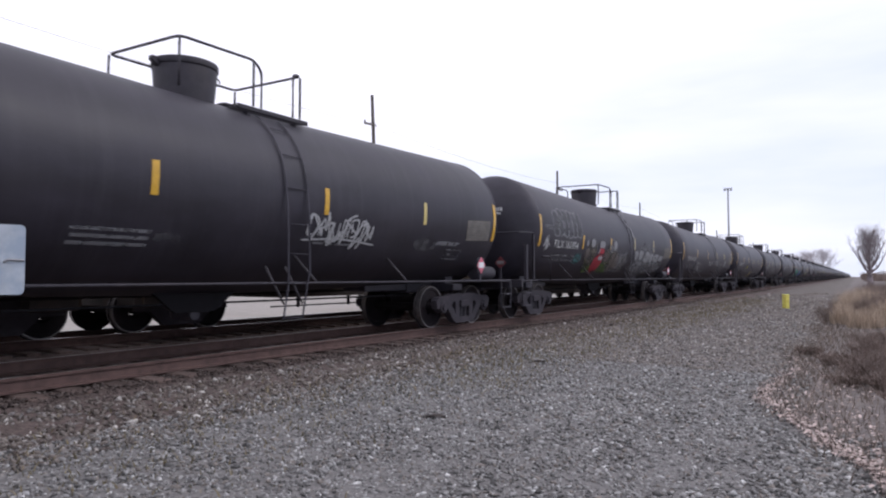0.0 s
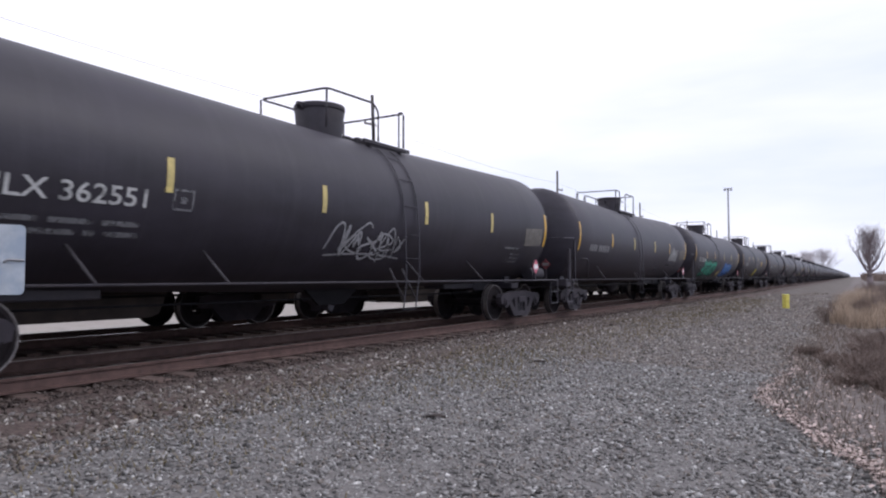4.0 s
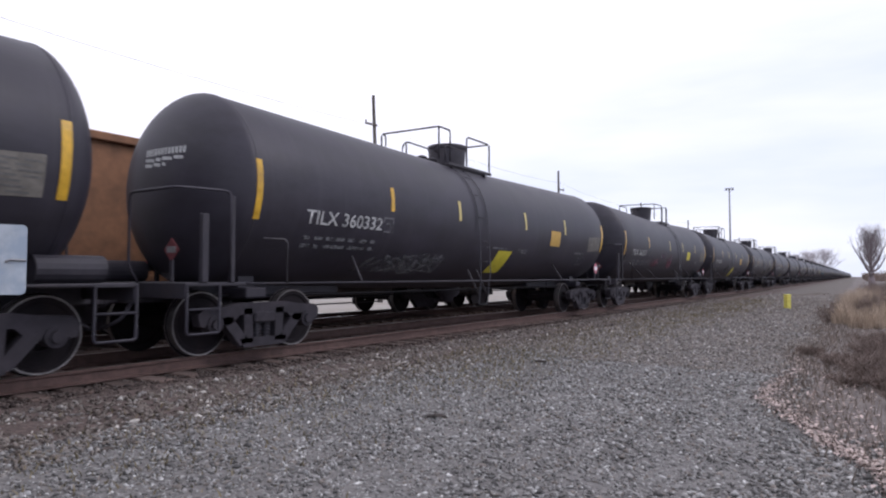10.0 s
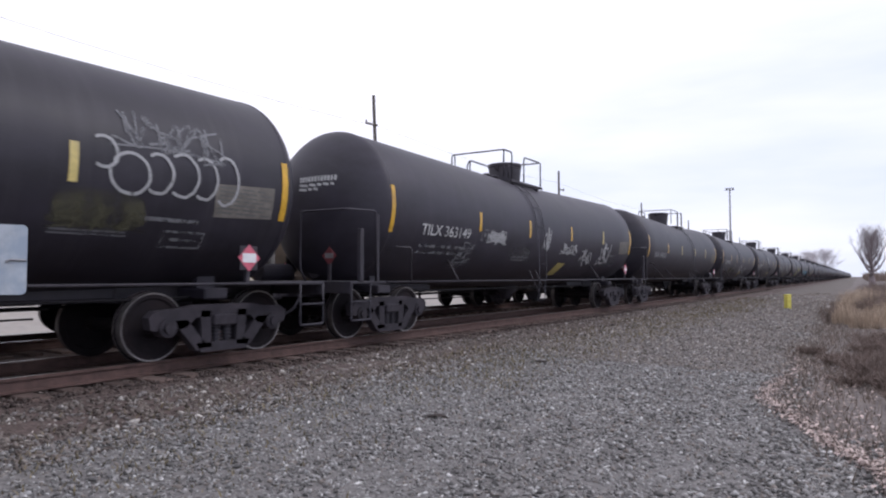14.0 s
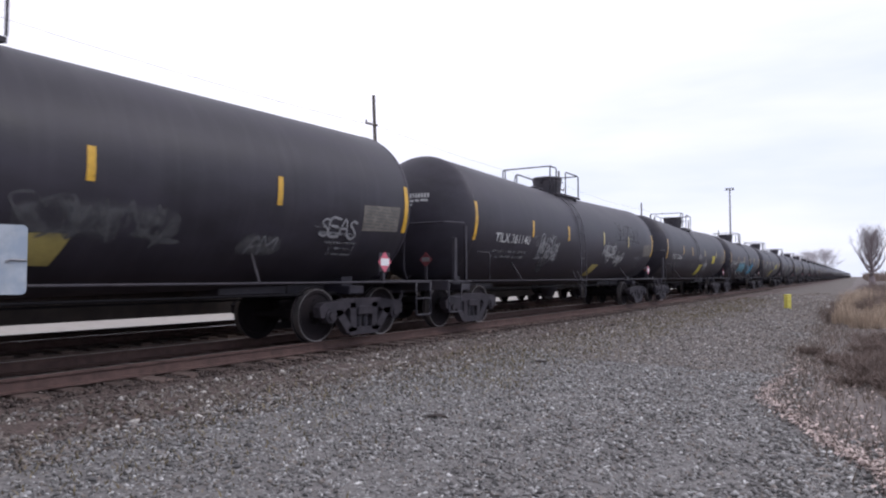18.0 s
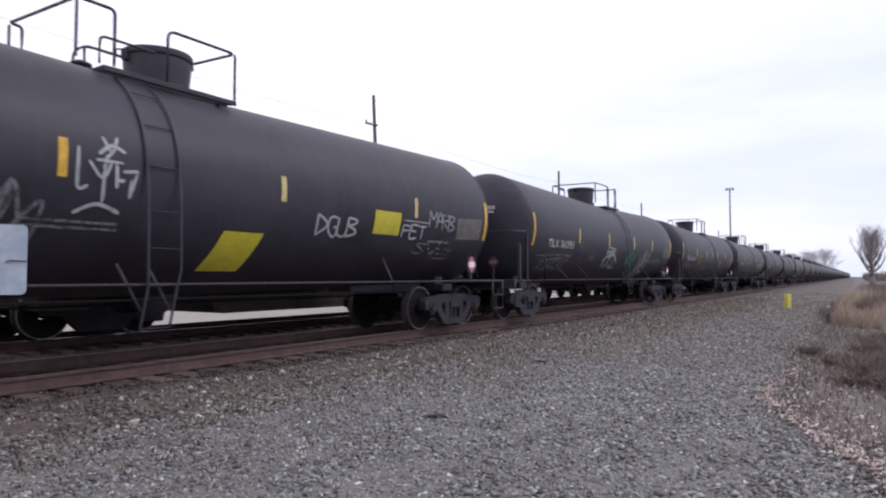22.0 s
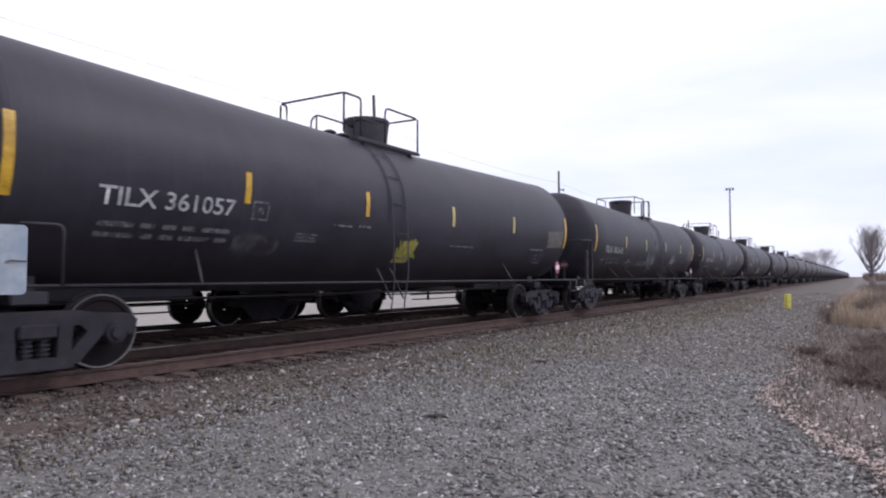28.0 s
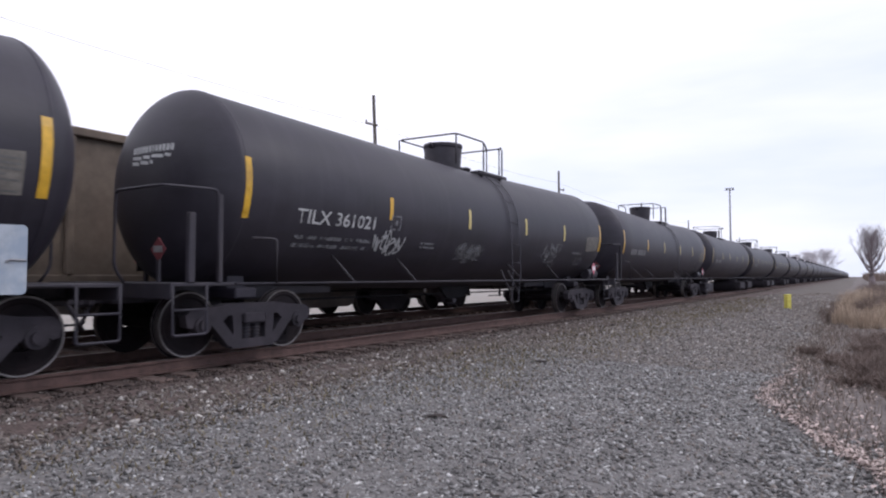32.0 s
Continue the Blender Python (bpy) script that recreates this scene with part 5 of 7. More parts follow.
TURNED = {3, 5, 6, 7, 10, 12, 13, 14, 16, 17, 18, 19, 21, 25, 27, 29, 30}          # cars that run turned end for end
TANK_LABEL = "black railway tank car with amber stripes and a railed manway dome"
tank_cars = []
far_model = build_far_car()
used = set()
for n in range(N_ALL):
    src = far_model if n >= N_NEAR else car_models[1 if n in TURNED else 0]
    if src.name in used:
        c = copy_thing(src, Matrix.Identity(4))
    else:
        used.add(src.name)
        c = src
    tagged(c, TANK_LABEL, "tank car", "tank cars of the train")
    tank_cars.append(c)
hopper_cars = []
met = set()
for m in range(-14, 21):
    kind = 4 if m in (0, 1, 13, 14, 15) or m > 17 else 0 if m in (-12, -6, 9, 11) else 2 if m in (-3, -2) else 3 if m in (-4, -1) else 1
    if kind in met:
        c = copy_thing(hopper_models[kind], Matrix.Identity(4))
    else:
        met.add(kind)
        c = hopper_models[kind]
    hopper_cars.append((m, c))

# ---------------------------------------------------------------- lettering, tape and spray paint on the flanks


def spray(name, color, cover=1.0, scale=3.0):
    """Spray paint that is worn thin in places."""
    m = mat(name, color, 0.65, 0.0, 0.18, 8.0)
    n, l = m.node_tree.nodes, m.node_tree.links
    co = n.new("ShaderNodeTexCoord")
    tx = n.new("ShaderNodeTexNoise")
    tx.inputs["Scale"].default_value = scale
    tx.inputs["Detail"].default_value = 7.0
    tx.inputs["Roughness"].default_value = 0.7
    l.new(co.outputs["Object"], tx.inputs["Vector"])
    r = n.new("ShaderNodeMapRange")
    r.inputs["From Min"].default_value, r.inputs["From Max"].default_value = 0.62 - 0.45 * cover, 0.80 - 0.45 * cover
    r.inputs["To Max"].default_value = min(1.0, 0.35 + 0.65 * cover)
    l.new(tx.outputs["Fac"], r.inputs["Value"])
    # the paint thins out towards the rim of each stroke: the map runs from -1 to 1 across it
    uv = n.new("ShaderNodeUVMap")
    uv.uv_map = "stroke"
    sp = n.new("ShaderNodeSeparateXYZ")
    l.new(uv.outputs["UV"], sp.inputs["Vector"])
    far = n.new("ShaderNodeMath")
    far.operation = "MAXIMUM"
    for k, axis in enumerate(("X", "Y")):
        ab = n.new("ShaderNodeMath")
        ab.operation = "ABSOLUTE"
        l.new(sp.outputs[axis], ab.inputs[0])
        l.new(ab.outputs["Value"], far.inputs[k])
    rough = n.new("ShaderNodeMath")
    rough.operation = "MULTIPLY_ADD"
    rough.inputs[1].default_value = 0.7
    l.new(tx.outputs["Fac"], rough.inputs[0])
    l.new(far.outputs["Value"], rough.inputs[2])
    rim = n.new("ShaderNodeMapRange")
    rim.inputs["From Min"].default_value, rim.inputs["From Max"].default_value = 0.95, 1.4
    rim.inputs["To Min"].default_value, rim.inputs["To Max"].default_value = 1.0, 0.0
    l.new(rough.outputs["Value"], rim.inputs["Value"])
    mul = n.new("ShaderNodeMath")
    mul.operation = "MULTIPLY"
    l.new(r.outputs["Result"], mul.inputs[0])
    l.new(rim.outputs["Result"], mul.inputs[1])
    l.new(mul.outputs["Value"], n["Principled BSDF"].inputs["Alpha"])
    return m


PAINT = {
    "white": spray("white_spray_paint", (0.38, 0.38, 0.38), 0.85, 7.0),
    "silver": spray("silver_spray_paint", (0.27, 0.27, 0.28), 0.75, 5.0),
    "grey": spray("faded_grey_spray_paint", (0.19, 0.19, 0.20), 0.62, 5.0),
    "faint": spray("ghost_of_old_paint", (0.11, 0.11, 0.115), 0.5, 3.0),
    "green": spray("green_spray_paint", (0.03, 0.30, 0.20), 1.0, 4.0),
    "darkgreen": spray("dark_green_spray_paint", (0.01, 0.08, 0.06), 1.0, 4.0),
    "blue": spray("blue_spray_paint", (0.03, 0.13, 0.42), 1.0, 4.0),
    "cyan": spray("pale_blue_spray_paint", (0.10, 0.26, 0.34), 0.8, 4.0),
    "sky": spray("sky_blue_spray_paint", (0.03, 0.24, 0.40), 0.85, 4.0),
    "teal": spray("faded_teal_spray_paint", (0.07, 0.20, 0.20), 0.55, 5.0),
    "dimteal": spray("old_dark_teal_spray_paint", (0.028, 0.075, 0.085), 0.7, 5.0),
    "red": spray("red_spray_paint", (0.30, 0.015, 0.03), 1.0, 3.0),
    "pink": spray("faded_pink_spray_paint", (0.20, 0.06, 0.09), 0.5, 3.0),
    "mauve": spray("faded_mauve_spray_paint", (0.12, 0.08, 0.11), 0.5, 3.0),
    "maroon": spray("faded_maroon_spray_paint", (0.10, 0.03, 0.03), 0.5, 3.0),
    "taupe": spray("taupe_spray_paint", (0.12, 0.10, 0.09), 0.75, 3.0),
    "lime": spray("yellow_green_spray_paint", (0.36, 0.36, 0.05), 0.75, 5.0),
    "moss": spray("moss_green_spray_paint", (0.10, 0.16, 0.04), 0.6, 3.0),
    "olive": spray("olive_spray_paint", (0.16, 0.15, 0.06), 0.55, 5.0),
    "drab": spray("drab_spray_paint", (0.09, 0.085, 0.05), 0.55, 3.0),
    "black": spray("black_spray_paint", (0.015, 0.015, 0.016), 1.0, 5.0),
    "yellow": mat("yellow_painted_sheet", (0.55, 0.47, 0.03), 0.6, 0, 0.12, 6.0, tint=(0.3, 0.25, 0.04), tint_amount=0.4, tint_scale=2.5),
    "ochre": mat("ochre_painted_sheet", (0.36, 0.29, 0.09), 0.7, 0, 0.2, 5.0, tint=(0.16, 0.13, 0.06), tint_amount=0.6, tint_scale=2.5),
    "amber": mat("orange_painted_sheet", (0.50, 0.31, 0.07), 0.65, 0, 0.15, 6.0),
}
GLYPHS = [
    [(0.0, 0.0), (0.15, 1.0), (0.6, 0.1), (0.9, 1.0)],
    [(0.1, 1.0), (0.1, 0.0), (0.15, 0.6), (0.8, 0.9), (0.75, 0.0)],
    [(0.9, 0.85), (0.3, 1.0), (0.05, 0.5), (0.3, 0.0), (0.9, 0.2)],
    [(0.85, 0.95), (0.2, 0.9), (0.15, 0.55), (0.8, 0.45), (0.75, 0.05), (0.05, 0.1)],
    [(0.5, 1.0), (0.05, 0.6), (0.3, 0.0), (0.9, 0.3), (0.75, 0.9), (0.4, 1.0)],
    [(0.0, 0.95), (0.9, 1.0), (0.05, 0.05), (0.95, 0.0)],
    [(0.15, 1.0), (0.1, 0.0), (0.2, 0.5), (0.85, 1.0), (0.25, 0.5), (0.95, -0.1)],
    [(0.05, 0.9), (0.2, 0.0), (0.5, 0.7), (0.75, 0.0), (0.9, 1.0)],
    [(0.1, 0.0), (0.4, 1.0), (0.6, 1.0), (0.85, 0.0), (0.6, 0.4), (0.2, 0.4)],
    [(0.1, 0.5), (0.85, 0.6), (0.5, 1.0), (0.1, 0.5), (0.4, 0.0), (0.9, 0.15)],
    [(0.1, 1.0), (0.15, 0.1), (0.7, 0.0), (0.85, 1.0), (0.9, 0.0)],
    [(0.45, 1.05), (0.5, 0.0), (0.1, 0.75), (0.95, 0.85)],
]


# letters as a spray can draws them, on a grid of nine by nine
PEN = {"A": "005990 2474", "B": "0009 09886605 05837100", "C": "984917134082", "D": "0009 0986831000", "E": "99090090 0575", "F": "990900 0575", "G": "9849171350808454", "I": "4940",
       "K": "0009 9904 0490", "L": "090090", "M": "0009459990", "N": "00099099", "O": "4917134081868949", "P": "0009 09987605", "R": "0009 09987605 0590", "S": "98491755825001", "T": "0999 4940",
       "U": "0902508299", "V": "095099", "X": "0990 0099", "Y": "0945 9945 4540", "Z": "09990090", "9": "984907549670", "/": "0099", "6": "892602508335", "5": "991915758110", "+": "4149 0595 1181"}


def smooth_line(pts, n=5):
    """A curve through the points."""
    pts = [Vector(p) for p in pts]
    out = []
    for i in range(len(pts) - 1):
        p0, p1, p2, p3 = pts[max(i - 1, 0)], pts[i], pts[i + 1], pts[min(i + 2, len(pts) - 1)]
        for k in range(n):
            t = k / n
            out.append(0.5 * ((2 * p1) + (p2 - p0) * t + (2 * p0 - 5 * p1 + 4 * p2 - p3) * t * t + (3 * p1 - p0 - 3 * p2 + p3) * t ** 3))
    out.append(pts[-1])
    return out


class Flank:
    """Marks on the camera's side of one tank car, which may be turned end for end."""

    def __init__(self, n, turned):
        self.car = tank_cars[n]
        self.turned = turned
        self.at = Matrix.Rotation(math.pi, 4, "Z") if turned else Matrix.Identity(4)
        self.n = n
        self.seed = 100 * n
        self.coats = 0

    def add(self, name, bm, material, label=""):
        return part(name, bm, material, self.car, label, self.at)

    def stripes(self, *marks):
        for x, z0, z1, tone in marks:
            wide = 0.056 if z1 - z0 > 0.65 else 0.050
            bm = patch(bmesh.new(), [(x - wide - 0.01, z0), (x + wide - 0.01, z0), (x + wide, z1), (x - wide, z1)], 0.006, 8)
            self.add("reflective_stripe", bm, M_YELLOW if tone == "a" else M_PALE, "amber reflective tape stripe" if tone == "a" else "amber tape stripe coloured pale for its glare")

    def number(self, text, x0=-6.40, x1=-4.50, z0=1.965, z1=2.19):
        bm = bmesh.new()
        bm.from_mesh(LETTERING[text])
        xs, zs = [v.co.x for v in bm.verts], [v.co.y for v in bm.verts]
        ax, bx, az, bz = min(xs), max(xs), min(zs), max(zs)
        for v in bm.verts:
            v.co = skin(x0 + (x1 - x0) * (v.co.x - ax) / (bx - ax), z0 + (z1 - z0) * (v.co.y - az) / (bz - az), 0.010)
        self.add("car_number", bm, M_WHITE, "white stencilled lettering")
        rnd = random.Random(self.seed + 7)
        bm = bmesh.new()
        for z in (1.755, 1.63):
            x = x0 + 0.05
            while x < x1 - 0.1:
                w = rnd.choice((0.14, 0.2, 0.45, 0.5))
                w = min(w, x1 - x)
                patch(bm, [(x, z - 0.03), (x + w, z - 0.03), (x + w, z + 0.03), (x, z + 0.03)], 0.007, 1)
                x += w + 0.09
        self.add("weight_lettering", bm, PAINT["grey"], "rows of faded small lettering")

    def bars(self, x0, x1, z0, z1, rows, tone="grey"):
        bm = bmesh.new()
        h = (z1 - z0) / max(rows * 2 - 1, 1)
        for k in range(rows):
            z = z0 + 2 * h * k
            d = 0.02 * (k % 2)
            patch(bm, [(x0 + d, z), (x1 - d, z), (x1 - d, z + h), (x0 + d, z + h)], 0.007, 2)
        self.add("small_lettering", bm, PAINT[tone], "faded lines of small lettering")

    def square(self, x, z, w=0.30, h=0.27):
        bm = bmesh.new()
        t = 0.028
        for a, b, c, d in ((x, x + w, z, z + t), (x, x + w, z + h - t, z + h), (x, x + t, z + t, z + h - t), (x + w - t, x + w, z + t, z + h - t), (x + 0.1, x + w - 0.1, z + 0.09, z + h - 0.09)):
            patch(bm, [(a, c), (b, c), (b, d), (a, d)], 0.007, 2)
        self.add("stencil_square", bm, PAINT["grey"], "grey stencilled square mark")

    def sheet(self, x0, x1, z0, z1, tone, slant=0.0):
        x0 += 0.22 * (x1 - x0) * (slant > 0)
        d = slant * 0.6
        bm = patch(bmesh.new(), [(x0, z0), (x1 - d, z0), (x1, z1), (x0 + d, z1)], 0.007, 6)
        self.add("painted_patch", bm, PAINT[tone], tone + " rectangular paint patch")

    def band(self, bm, x0, x1, lo, hi, lift, n=26, rows=6):
        """A filled shape between two outlines over x."""
        prev = None
        uv = bm.loops.layers.uv.get("stroke") or bm.loops.layers.uv.new("stroke")
        tall = max(hi(k / 8) - lo(k / 8) for k in range(9))
        rows = max(rows, int(tall / 0.05))
        for i in range(n + 1):
            u = i / n
            x = x0 + (x1 - x0) * u
            a, b = lo(u), hi(u)
            b = max(b, a + 0.004)
            col = [bm.verts.new(skin(x, a + (b - a) * k / rows, lift)) for k in range(rows + 1)]
            if prev:
                for k in range(rows):
                    f = bm.faces.new((prev[k], col[k], col[k + 1], prev[k + 1]))
                    for lp, (p, q) in zip(f.loops, ((i - 1, k), (i, k), (i, k + 1), (i - 1, k + 1))):
                        lp[uv].uv = ((2 * p / n - 1) ** 7, 2 * q / rows - 1)
            prev = col

    def blob(self, x0, x1, z0, z1, tone, power=2.4, lift=0.007, name="paint_blob"):
        rnd = random.Random(self.seed + 31)
        self.seed += 1
        zc, hz = (z0 + z1) / 2, (z1 - z0) / 2
        off = rnd.uniform(0, 50)

        def edge(u, s):
            r = max(0.0, 1 - abs(2 * u - 1) ** power) ** (1 / power)
            return zc + s * hz * r * (1 + 0.22 * noise.noise(Vector((u * 4 + off, s, 0))))
        bm = bmesh.new()
        self.coats += 1            # each coat lies on the one before
        self.band(bm, x0, x1, lambda u: edge(u, -1), lambda u: edge(u, 1), lift + 0.0006 * self.coats)
        self.add(name, bm, PAINT[tone], "faded paint patch" if tone in ("faint", "grey", "drab") else "")

    def splash(self, x0, x1, z0, z1, top, foot, tone):
        """A rolled-on area of paint; top and foot give its edges at even steps, in ninths of its height."""
        def edge(u, steps):
            q = u * (len(steps) - 1)
            k = min(int(q), len(steps) - 2)
            w = (q - k) ** 2 * (3 - 2 * (q - k))
            return z0 + (z1 - z0) * (int(steps[k]) + (int(steps[k + 1]) - int(steps[k])) * w + 0.5 * noise.noise(Vector((u * 17 + x0, 3, 0)))) / 9
        self.coats += 1
        bm = bmesh.new()
        self.band(bm, x0, x1, lambda u: edge(u, foot), lambda u: edge(u, top), 0.006 + 0.0006 * self.coats, 60)
        self.add("paint_patch", bm, PAINT[tone], "rolled-on " + PAINT[tone].name.replace("_", " "))

    def smear(self, x0, x1, z0, z1, tone="faint"):
        self.blob(x0, x1, z0, z1, tone, 3.0, 0.005, "paint_smear")

    def scrawl(self, x0, x1, z0, z1, letters, tone="white", w=0.035, upright=False, slant=0.15):
        """A quick spray-can signature of loose strokes."""
        rnd = random.Random(self.seed + 13)
        self.seed += 1
        bm = bmesh.new()
        signs = []
        for k in range(letters * 2):
            if k % 2 == 0:
                bm = bmesh.new()
                signs.append(bm)
            g = GLYPHS[rnd.randrange(len(GLYPHS))]
            mx, mz = rnd.choice((-1, 1)), rnd.choice((-1, 1))
            pts = []
            for gx, gz in g[:5]:
                gx = 0.5 + mx * (gx - 0.5) + rnd.uniform(-0.42, 0.42)
                gz = 0.5 + mz * (gz - 0.5) + rnd.uniform(-0.3, 0.3)
                c = (k // 2) + 0.35 * (k % 2)
                if upright:
                    x = x0 + (x1 - x0) * (gx * 0.9)
                    z = z1 - (z1 - z0) * (c + 1 - gz) / (letters + 0.35)
                else:
                    x = x0 + (x1 - x0) * (c + gx * 1.25 + slant * gz) / (letters + 0.5)
                    z = z0 + (z1 - z0) * (0.12 * math.sin(c * 2.1) + 0.06 + gz * 0.86)
                pts.append((x, z))
            ribbon(bm, smooth_line(pts, 6), w * rnd.uniform(0.6, 1.0), 0.009 + 0.0004 * k)
        if not upright and letters > 4:
            ribbon(bm, smooth_line([(x0 - 0.05, z0 - 0.02), ((x0 + x1) / 2, z0 + 0.03), (x1 + 0.08, z0 - 0.03)], 6), w * 0.7, 0.0085)
        tag = self.add("graffiti_tag", signs[0], PAINT[tone], "spray-painted graffiti scrawl")
        for bm in signs[1:]:
            part("graffiti_sign", bm, PAINT[tone], tag)

    def strokes(self, x0, x1, z0, z1, lines, w):
        """One sign drawn with a spray can: each line is a run of grid points, nine steps wide and nine high."""
        rnd = random.Random(self.seed + 17)
        self.seed += 1
        bm = bmesh.new()
        for k, line in enumerate(lines.split()):
            pts = [(x0 + (x1 - x0) * (int(line[i]) + rnd.uniform(-0.3, 0.3)) / 9, z0 + (z1 - z0) * (int(line[i + 1]) + rnd.uniform(-0.3, 0.3)) / 9) for i in range(0, len(line), 2)]
            ribbon(bm, smooth_line(pts, 5), w * rnd.uniform(0.8, 1.1), 0.010 + 0.0007 * self.coats + 0.0005 * k)
        return bm

    def pen_tag(self, signs, x0, x1, z0, z1, tone="white", w=0.035, slant=0.0, rise=0.0):
        """A row of pen-drawn letters; slant leans them, rise lifts the end of the row."""
        n = len(signs)
        tag = None
        for k, sign in enumerate(signs):
            rnd = random.Random(self.seed + 5 * k)
            a = x0 + (x1 - x0) * (k + rnd.uniform(-0.08, 0.02)) / n
            b = x0 + (x1 - x0) * (k + rnd.uniform(0.88, 1.05)) / n
            dz = rise * (k + 0.5) / n + rnd.uniform(-0.06, 0.06) * (z1 - z0)
            bm = self.strokes(a, b, z0 + dz, z1 + dz, PEN[sign], w)
            if slant:
                for v in bm.verts:
                    v.co.x += slant * (v.co.z - z0 - dz)
            if tag is None:
                tag = self.add("graffiti_tag", bm, PAINT[tone], "spray-painted graffiti lettering")
            else:
                part("graffiti_sign", bm, PAINT[tone], tag)

    def drawing(self, x0, x1, z0, z1, lines, tone="white", w=0.04):
        self.add("graffiti_tag", self.strokes(x0, x1, z0, z1, lines, w), PAINT[tone], "spray-painted graffiti drawing")

    def piece(self, x0, x1, z0, z1, letters, fill, line="white", inner="black", w=0.03, spiky=0.0):
        """A large graffiti piece: swollen letters with an outline and dark inner strokes."""
        rnd = random.Random(self.seed + 53)
        self.seed += 1
        h = z1 - z0
        fills, bl, bi = [], bmesh.new(), bmesh.new()
        lw = (x1 - x0) / letters
        for k in range(letters):
            a, b = x0 + lw * k - lw * 0.10, x0 + lw * (k + 1) + lw * 0.10
            off = rnd.uniform(0, 60)
            dz = rnd.uniform(-0.05, 0.05) * h
            top_k, bot_k = rnd.uniform(0.9, 1.0), rnd.uniform(0.0, 0.1)

            def hi(u, off=off, dz=dz, t=top_k):
                r = max(0.0, 1 - abs(2 * u - 1) ** 4.5) ** 0.4
                return z0 + h * 0.5 + dz + h * 0.5 * t * r * (0.92 + 0.18 * noise.noise(Vector((u * 3 + off, 1, 0)))) + spiky * h * max(0, abs(2 * u - 1) - 0.6)

            def lo(u, off=off, dz=dz, t=bot_k):
                r = max(0.0, 1 - abs(2 * u - 1) ** 4.5) ** 0.4
                return z0 + h * 0.5 + dz - h * (0.5 - 0.5 * t) * r * (0.92 + 0.18 * noise.noise(Vector((u * 3 + off, 7, 0))))
            fills.append(bmesh.new())
            self.band(fills[-1], a, b, lo, hi, 0.0065 + 0.0012 * (k % 2), 18, 5)
            us = [i / 16 for i in range(17)]
            loop = [(a + (b - a) * u, hi(u)) for u in us] + [(a + (b - a) * u, lo(u)) for u in reversed(us)]
            loop.append(loop[0])
            ribbon(bl, loop, w, 0.0105 + 0.0007 * k, False)
            g = GLYPHS[rnd.randrange(len(GLYPHS))]
            mx = rnd.choice((-1, 1))
            pts = [(a + (b - a) * (0.5 + 0.5 * mx * (gx - 0.5) + rnd.uniform(-0.3, 0.3)), z0 + h * (0.22 + 0.56 * gz + rnd.uniform(-0.2, 0.2))) for gx, gz in g[:4]]
            ribbon(bi, smooth_line(pts, 5), w * 1.3, 0.0095 + 0.0005 * k)
        fill_part = self.add("graffiti_piece", fills[0], PAINT[fill], fill + " spray-painted graffiti lettering")
        for bm in fills[1:]:
            part("graffiti_letter", bm, PAINT[fill], fill_part)
        for nm, b2, tone in (("graffiti_outline", bl, line), ("graffiti_shading", bi, inner)):
            if tone:
                part(nm, b2, PAINT[tone], fill_part)
            else:
                b2.free()

    def rings(self, tone, w, *ovals):
        """Loose round letters: overlapping sprayed ovals, each left a little open."""
        rnd = random.Random(self.seed + 71)
        for i, (x, z, rx, rz) in enumerate(ovals):
            a0, turn = (rnd.uniform(0, 6.28), 0.31) if i == 1 else (-2.2, 0.23)           # the later ones tuck behind their neighbours
            pts = [(x + rx * math.cos(a0 + turn * k) * rnd.uniform(0.97, 1.03), z + rz * math.sin(a0 + turn * k) * rnd.uniform(0.97, 1.03)) for k in range(20)]
            bm = ribbon(bmesh.new(), smooth_line(pts, 3), w, 0.0105 + 0.0006 * i)
            self.add("graffiti_letter", bm, PAINT[tone], "sprayed outline of a round letter")

    def unread(self, x0=-6.40, x1=-4.50, z0=1.97, z1=2.18):
        """Car lettering that cannot be made out: plain bars of its size."""
        bm = bmesh.new()
        w = (x1 - x0) / 11
        for k in range(11):
            if k != 4:
                patch(bm, [(x0 + w * k, z0), (x0 + w * (k + 0.7), z0), (x0 + w * (k + 0.7), z1), (x0 + w * k, z1)], 0.010, 2)
        self.add("car_number", bm, PAINT["silver"], "blurred white stencilled lettering")

    def usual(self):
        """Marks that every car carries: test panel, small lettering, frame, lettering on the end."""
        bm = patch(bmesh.new(), [(6.13, 1.93), (7.13, 1.97), (7.13, 2.42), (6.10, 2.37)], 0.006, 5)
        panel = self.add("test_panel", bm, M_GREYPANEL, "grey weathered stencil panel")
        bm = bmesh.new()
        rnd = random.Random(self.seed + 3)
        for k in range(7):
            z = 1.99 + 0.056 * k
            x = 6.18
            while x < 6.95:
                w = rnd.uniform(0.15, 0.4)
                patch(bm, [(x, z), (min(x + w, 7.09), z), (min(x + w, 7.09), z + 0.024), (x, z + 0.024)], 0.009, 1)
                x += w + 0.06
        part("panel_lettering", bm, M_FAINT, panel)
        self.bars(5.10, 5.92, 1.82, 1.87, 1)
        self.square(5.46, 1.50, 0.62, 0.22)
        # lettering on the dished end that faces the camera
        bm = bmesh.new()
        end_up = 0.05
